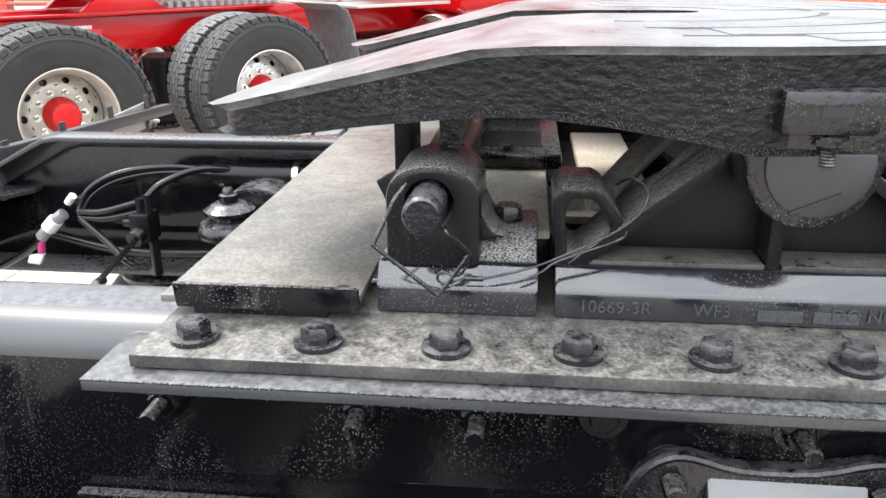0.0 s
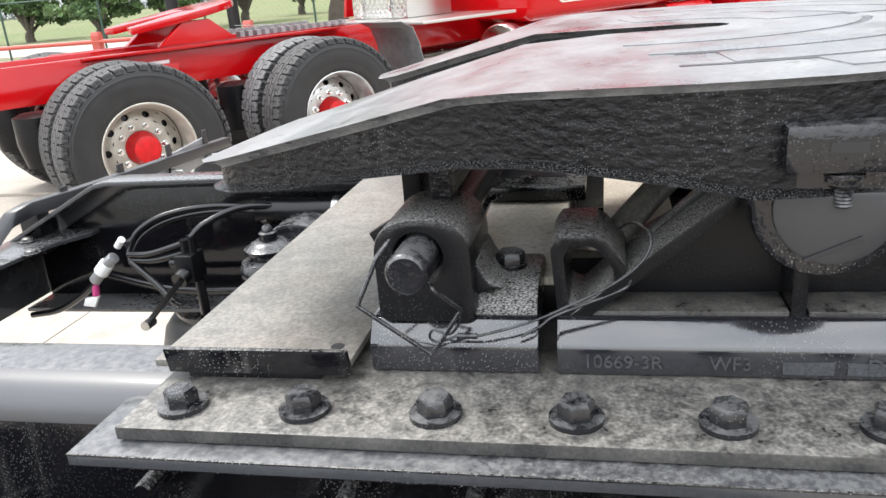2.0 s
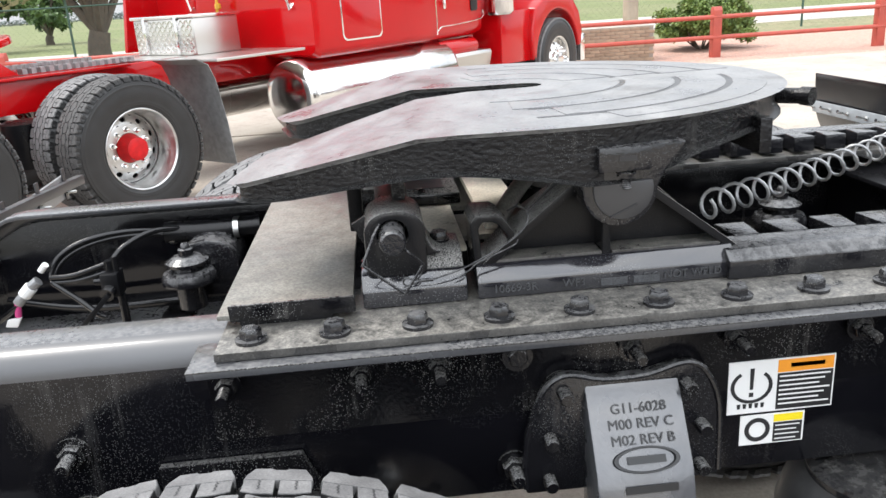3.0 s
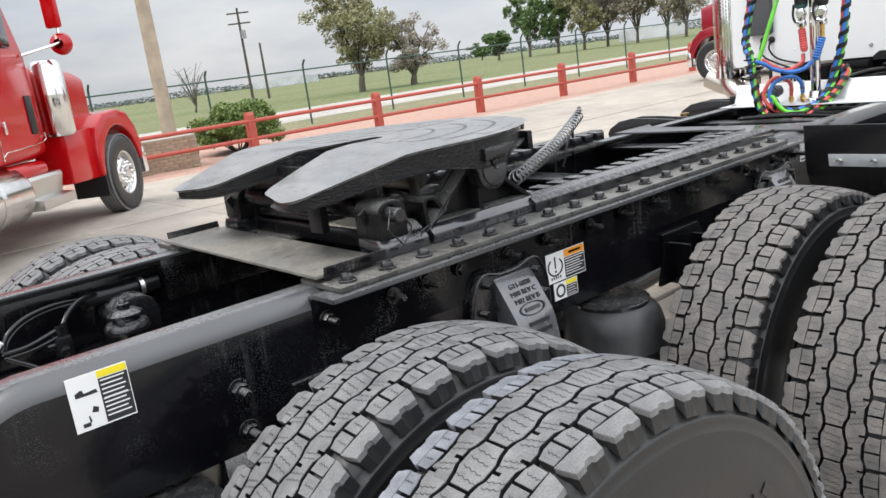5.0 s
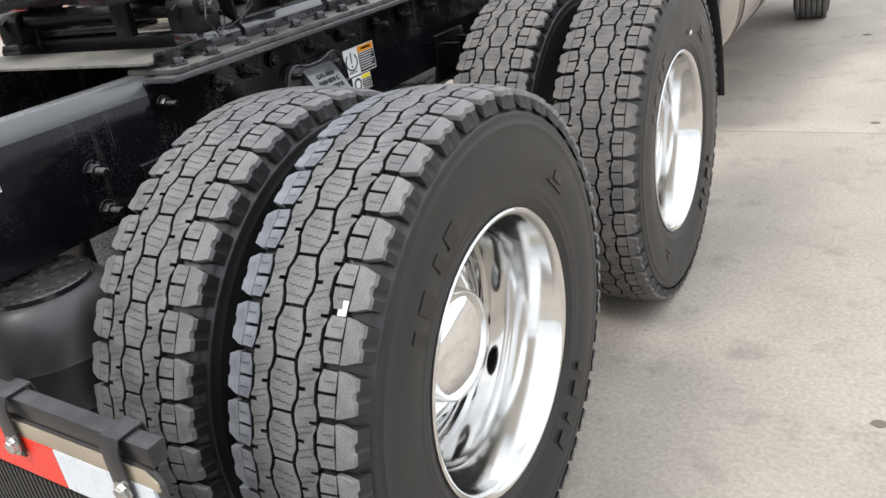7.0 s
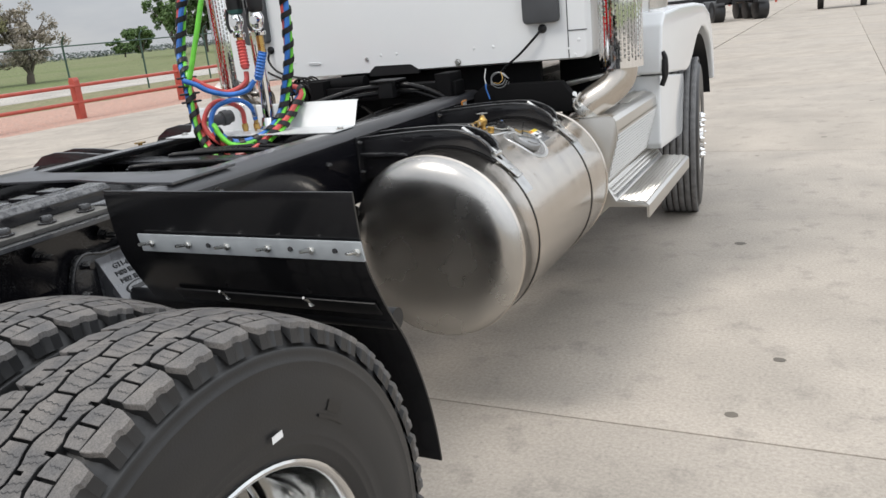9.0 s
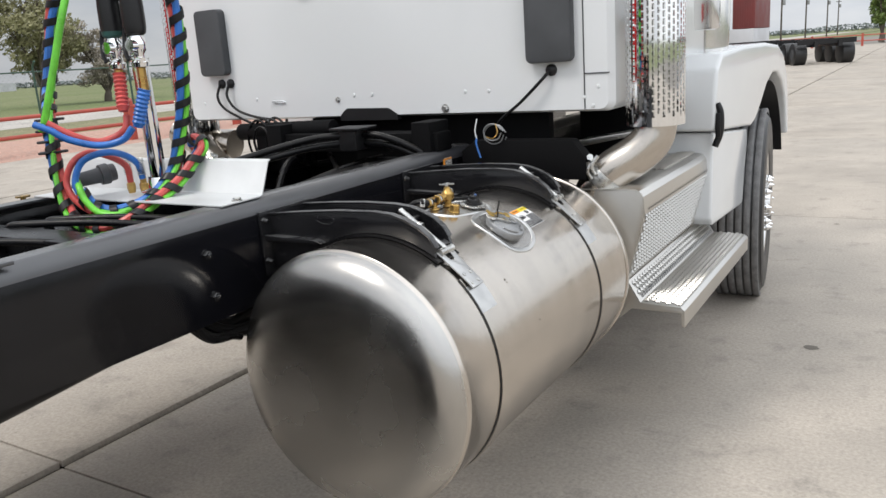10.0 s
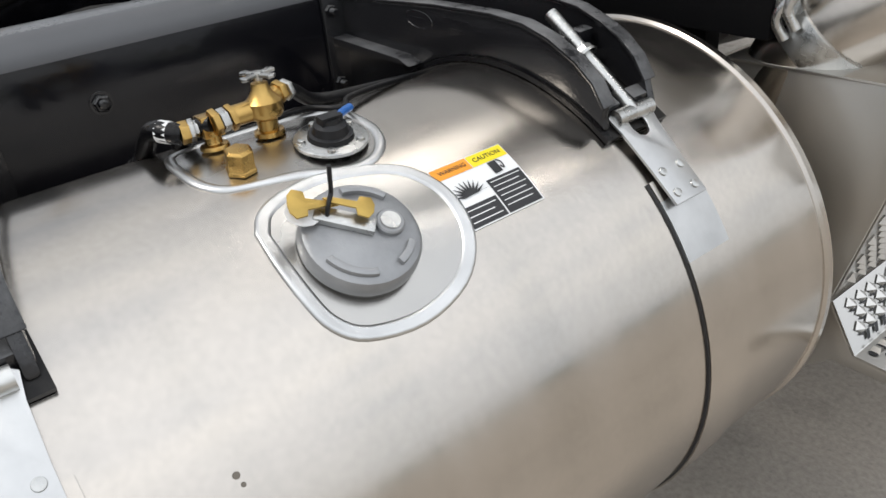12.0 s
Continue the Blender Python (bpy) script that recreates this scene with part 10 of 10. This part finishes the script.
tree(*at_az(55.6, 62), 9.4, 4.4, M_leafa, "broad roadside tree with thin new spring leaves", 1, 16000, size=0.12)
tree(*at_az(51.9, 63), 5.4, 2.6, M_leafc, "small bronze-leaved tree beside a larger one", 2, 8000, size=0.10)
tree(*at_az(67.2, 70), 4.2, 1.9, M_leafc, "small bare leafless tree", 3, 0, trunk=0.10)
for k, (a, d, h, s, lf) in enumerate(((43.6, 150, 14, 4.2, M_leafb), (41.6, 152, 12, 3.6, M_leafb), (39.8, 150, 15, 5, M_leafa), (38.2, 155, 16, 5.5, M_leafc), (36.2, 150, 15, 6, M_leafc), (34.2, 150, 15, 5, M_leafa), (33.0, 140, 16, 6, M_leafc), (45.8, 170, 6, 3.5, M_leafb), (47.0, 260, 6, 4, M_leafb))):
    tree(*at_az(a, d), h, s, lf, "tall far roadside tree", 20 + k, 5000, size=0.30)
tree(*at_az(2.5, 86, 1.94, 0.74), 6.4, 1.6, M_bush, "young bright green conical tree", 40, 7000)
tree(*at_az(105.0, 26), 9.0, 4.6, M_leafa, "large shade tree with heavy spreading limbs", 41, 10000, trunk=0.36)
for k, (a, d, h, s) in enumerate(((117.9, 46, 4.6, 3.4), (113.0, 50, 5.5, 3.6), (122, 44, 4.0, 3.0), (131, 30, 4.5, 2.6), (109.5, 60, 5.0, 3.0), (126.5, 52, 4.2, 3.0), (136, 40, 5.0, 3.0))):
    tree(*at_az(a, d), h, s, M_leafb, "dense green tree beyond the yard", 50 + k, 7000, size=0.17)


def bush(x, y, w, h, seed, label):
    rng = random.Random(seed)
    b = thing("bush", (x, y, 0.15), label, "bush")
    bm = bmesh.new()
    for i in range(14):
        a = rng.uniform(0, 6.28)
        tube(bm, [(x + 0.1 * math.cos(a), y + 0.1 * math.sin(a), 0.1), (x + w * 0.3 * math.cos(a), y + w * 0.35 * math.sin(a), 0.1 + h * rng.uniform(0.4, 0.6))], 0.022, 5, n=1, r2=0.008)
    part("stem", bm, M_bark, b)
    bm = bmesh.new()
    blobs = []
    for i in range(110):
        # clumps fill a low mound, most of them near its skin
        a, el, k = rng.uniform(0, 6.28), math.asin(rng.uniform(-0.25, 1.0)), rng.random() ** 0.35
        blobs.append(((x + 0.42 * w * k * math.cos(el) * math.cos(a), y + 0.42 * w * k * math.cos(el) * math.sin(a), 0.15 + h * (0.30 + 0.56 * k * math.sin(el))), (w * 0.10, h * 0.14)))
    crown(bm, rng, blobs, 34000, 0.042)
    tagged(part("foliage", bm, M_bush, b), kind="stuff")


bush(-15.9, 7.1, 2.35, 1.28, 7, "rounded dense green bush behind the red fence")


def far_woods():
    rng = random.Random(77)
    bm = bmesh.new()
    for a in np.arange(-70, 185, 0.045):
        d = 620 + 60 * noise.noise((a * 0.13, 0, 0))
        x, y = at_az(a, d)
        hh = 3.2 + 5.0 * max(0, noise.noise((a * 0.17, 4, 0)) + 0.15) + 1.4 * max(0, noise.noise((a * 1.9, 1, 0)))
        for k in range(7):
            p = Vector((x + rng.gauss(0, 1.2), y + rng.gauss(0, 1.2), hh * (k + 0.3) / 7))
            s = 0.75
            q = [bm.verts.new(p + Vector((rng.uniform(-s, s) * 1.5, rng.uniform(-s, s) * 1.5, rng.uniform(-s, s)))) for _ in range(4)]
            bm.faces.new(q[:3]), bm.faces.new((q[0], q[2], q[3]))
    tagged(part("far_woods", bm, M_far), "distant line of woods on the horizon, haze in its pale colour", "woods", kind="stuff")
    for az, d, w, h in ((61.0, 330, 26, 3.4), (35.2, 210, 16, 3.2), (14.5, 420, 30, 4)):
        x, y = at_az(az, d)
        s = thing("shed", (x, y, 0), "low pale metal shed far off", "building", group="far sheds")
        bm = bmesh.new()
        r = pose(0, 0, 0, 0, 0, az)
        prism(bm, [(-w / 2, 0), (w / 2, 0), (w / 2, h * 0.8), (0, h), (-w / 2, h * 0.8)], "y", -5, 5, Matrix.Translation((x, y, 0.1)) @ r)
        part("wall", bm, M_shed, s)


far_woods()


def flatbed(x, y, rot, n=2):
    t = thing("flatbed_trailer", (x, y, 0), "bare black trailer chassis parked far off", "trailer", group="far trailers")
    m = Matrix.Translation((x, y, 0)) @ pose(0, 0, 0, 0, 0, rot)
    for sx in (-0.5, 0.5):
        bm = bmesh.new()
        box(bm, sx - 0.08, sx + 0.08, -6, 6, 0.78, 1.02, m)
        part("frame_beam", bm, M_black, t)
    for yy in (-5.2, -3.9, -2.6):
        for s in (-1, 1):
            bm = bmesh.new()
            cyl(bm, m @ Vector((s * 0.75, yy, 0.5)), m @ Vector((s * 1.25, yy, 0.5)), 0.5, 24)
            w = part("wheel", bm, M_rubber, t, "", 0.03)
            bm = bmesh.new()
            cyl(bm, m @ Vector((s * 1.252, yy, 0.5)), m @ Vector((s * 1.256, yy, 0.5)), 0.25, 20)
            part("rim", bm, M_vent, w)
    for k in range(5):
        bm = bmesh.new()
        box(bm, -1.2, 1.2, -5.9 + 2.7 * k, -5.7 + 2.7 * k, 0.9, 1.12, m)
        part("bolster", bm, M_plastic, t)


flatbed(-4.3, 45.3, 25)
flatbed(-7.6, 46.5, 24)


def far_things():
    x, y = at_az(10.0, 62, 1.95, 0.71)
    c = thing("shipping_container", (x, y, 0), "dull maroon container raised on a pale chassis", "container")
    bm = bmesh.new()
    box(bm, x - 0.72, x + 0.72, y - 3, y + 3, 1.95, 3.95)
    part("box_body", bm, M_boxmaroon, c, bevel=0.03)
    bm = bmesh.new()
    box(bm, x - 2.4, x + 0.7, y - 3.2, y + 3, 0.5, 1.93)
    part("chassis", bm, M_shed, c, bevel=0.03)
    for i in range(9):
        bm = bmesh.new()
        box(bm, x - 0.66 + 0.155 * i, x - 0.60 + 0.155 * i, y - 3.03, y - 2.99, 1.95, 3.95)
        part("rib", bm, M_boxmaroon, c)
    # white day cab truck seen nose on
    x, y = at_az(-0.35, 46, 1.95, 0.71)
    t = thing("white_far_truck", (x, y, 0), "white cab-over truck parked far across the yard", "truck")
    bm = bmesh.new()
    box(bm, x - 1.15, x + 1.15, y, y + 2.2, 0.9, 3.2)
    part("cab_body", bm, M_white, t, bevel=0.12)
    bm = bmesh.new()
    box(bm, x - 1.0, x + 1.0, y - 0.02, y + 0.3, 2.0, 2.9)
    part("windshield", bm, M_tint, t, bevel=0.02)
    bm = bmesh.new()
    box(bm, x - 1.2, x + 1.2, y - 0.15, y + 0.1, 0.55, 0.95)
    part("bumper", bm, M_chrome, t, bevel=0.04)
    for s in (-1, 1):
        bm = bmesh.new()
        cyl(bm, (x + s * 0.85, y + 1.0, 0.5), (x + s * 1.15, y + 1.0, 0.5), 0.5, 24)
        part("wheel", bm, M_rubber, t, bevel=0.03)
    # fence across the far end of the yard
    f = thing("far_rail_fence", (0, 75, 0), "red painted rail fence across the far end", "fence")
    bm = bmesh.new()
    box(bm, -0.085, 0.085, -0.085, 0.085, 0, 1.05)
    post = mesh_of("post", bm, M_fence)
    bm = bmesh.new()
    cyl(bm, (0, 0, 0), (3.72, 0, 0), 0.042, 8)
    rl = mesh_of("rail", bm, M_fence)
    for k in range(16):
        place("post", post, f, Matrix.Translation((-13.8 + 3.72 * k, 75, 0)))
        for h in (0.45, 0.9):
            place("rail", rl, f, Matrix.Translation((-13.8 + 3.72 * k, 75, h)))
    # dark posts behind the red truck
    for a, d in ((119.1, 24), (115.3, 24)):
        x, y = at_az(a, d, 1.25, -0.04)
        p = thing("yard_post", (x, y, rise(x)), "tall dark steel post at the yard edge", "post", group="yard posts")
        bm = bmesh.new()
        cyl(bm, (x, y, 0), (x, y, 4.5), 0.17, 14)
        part("shaft", bm, M_plastic, p)


far_things()
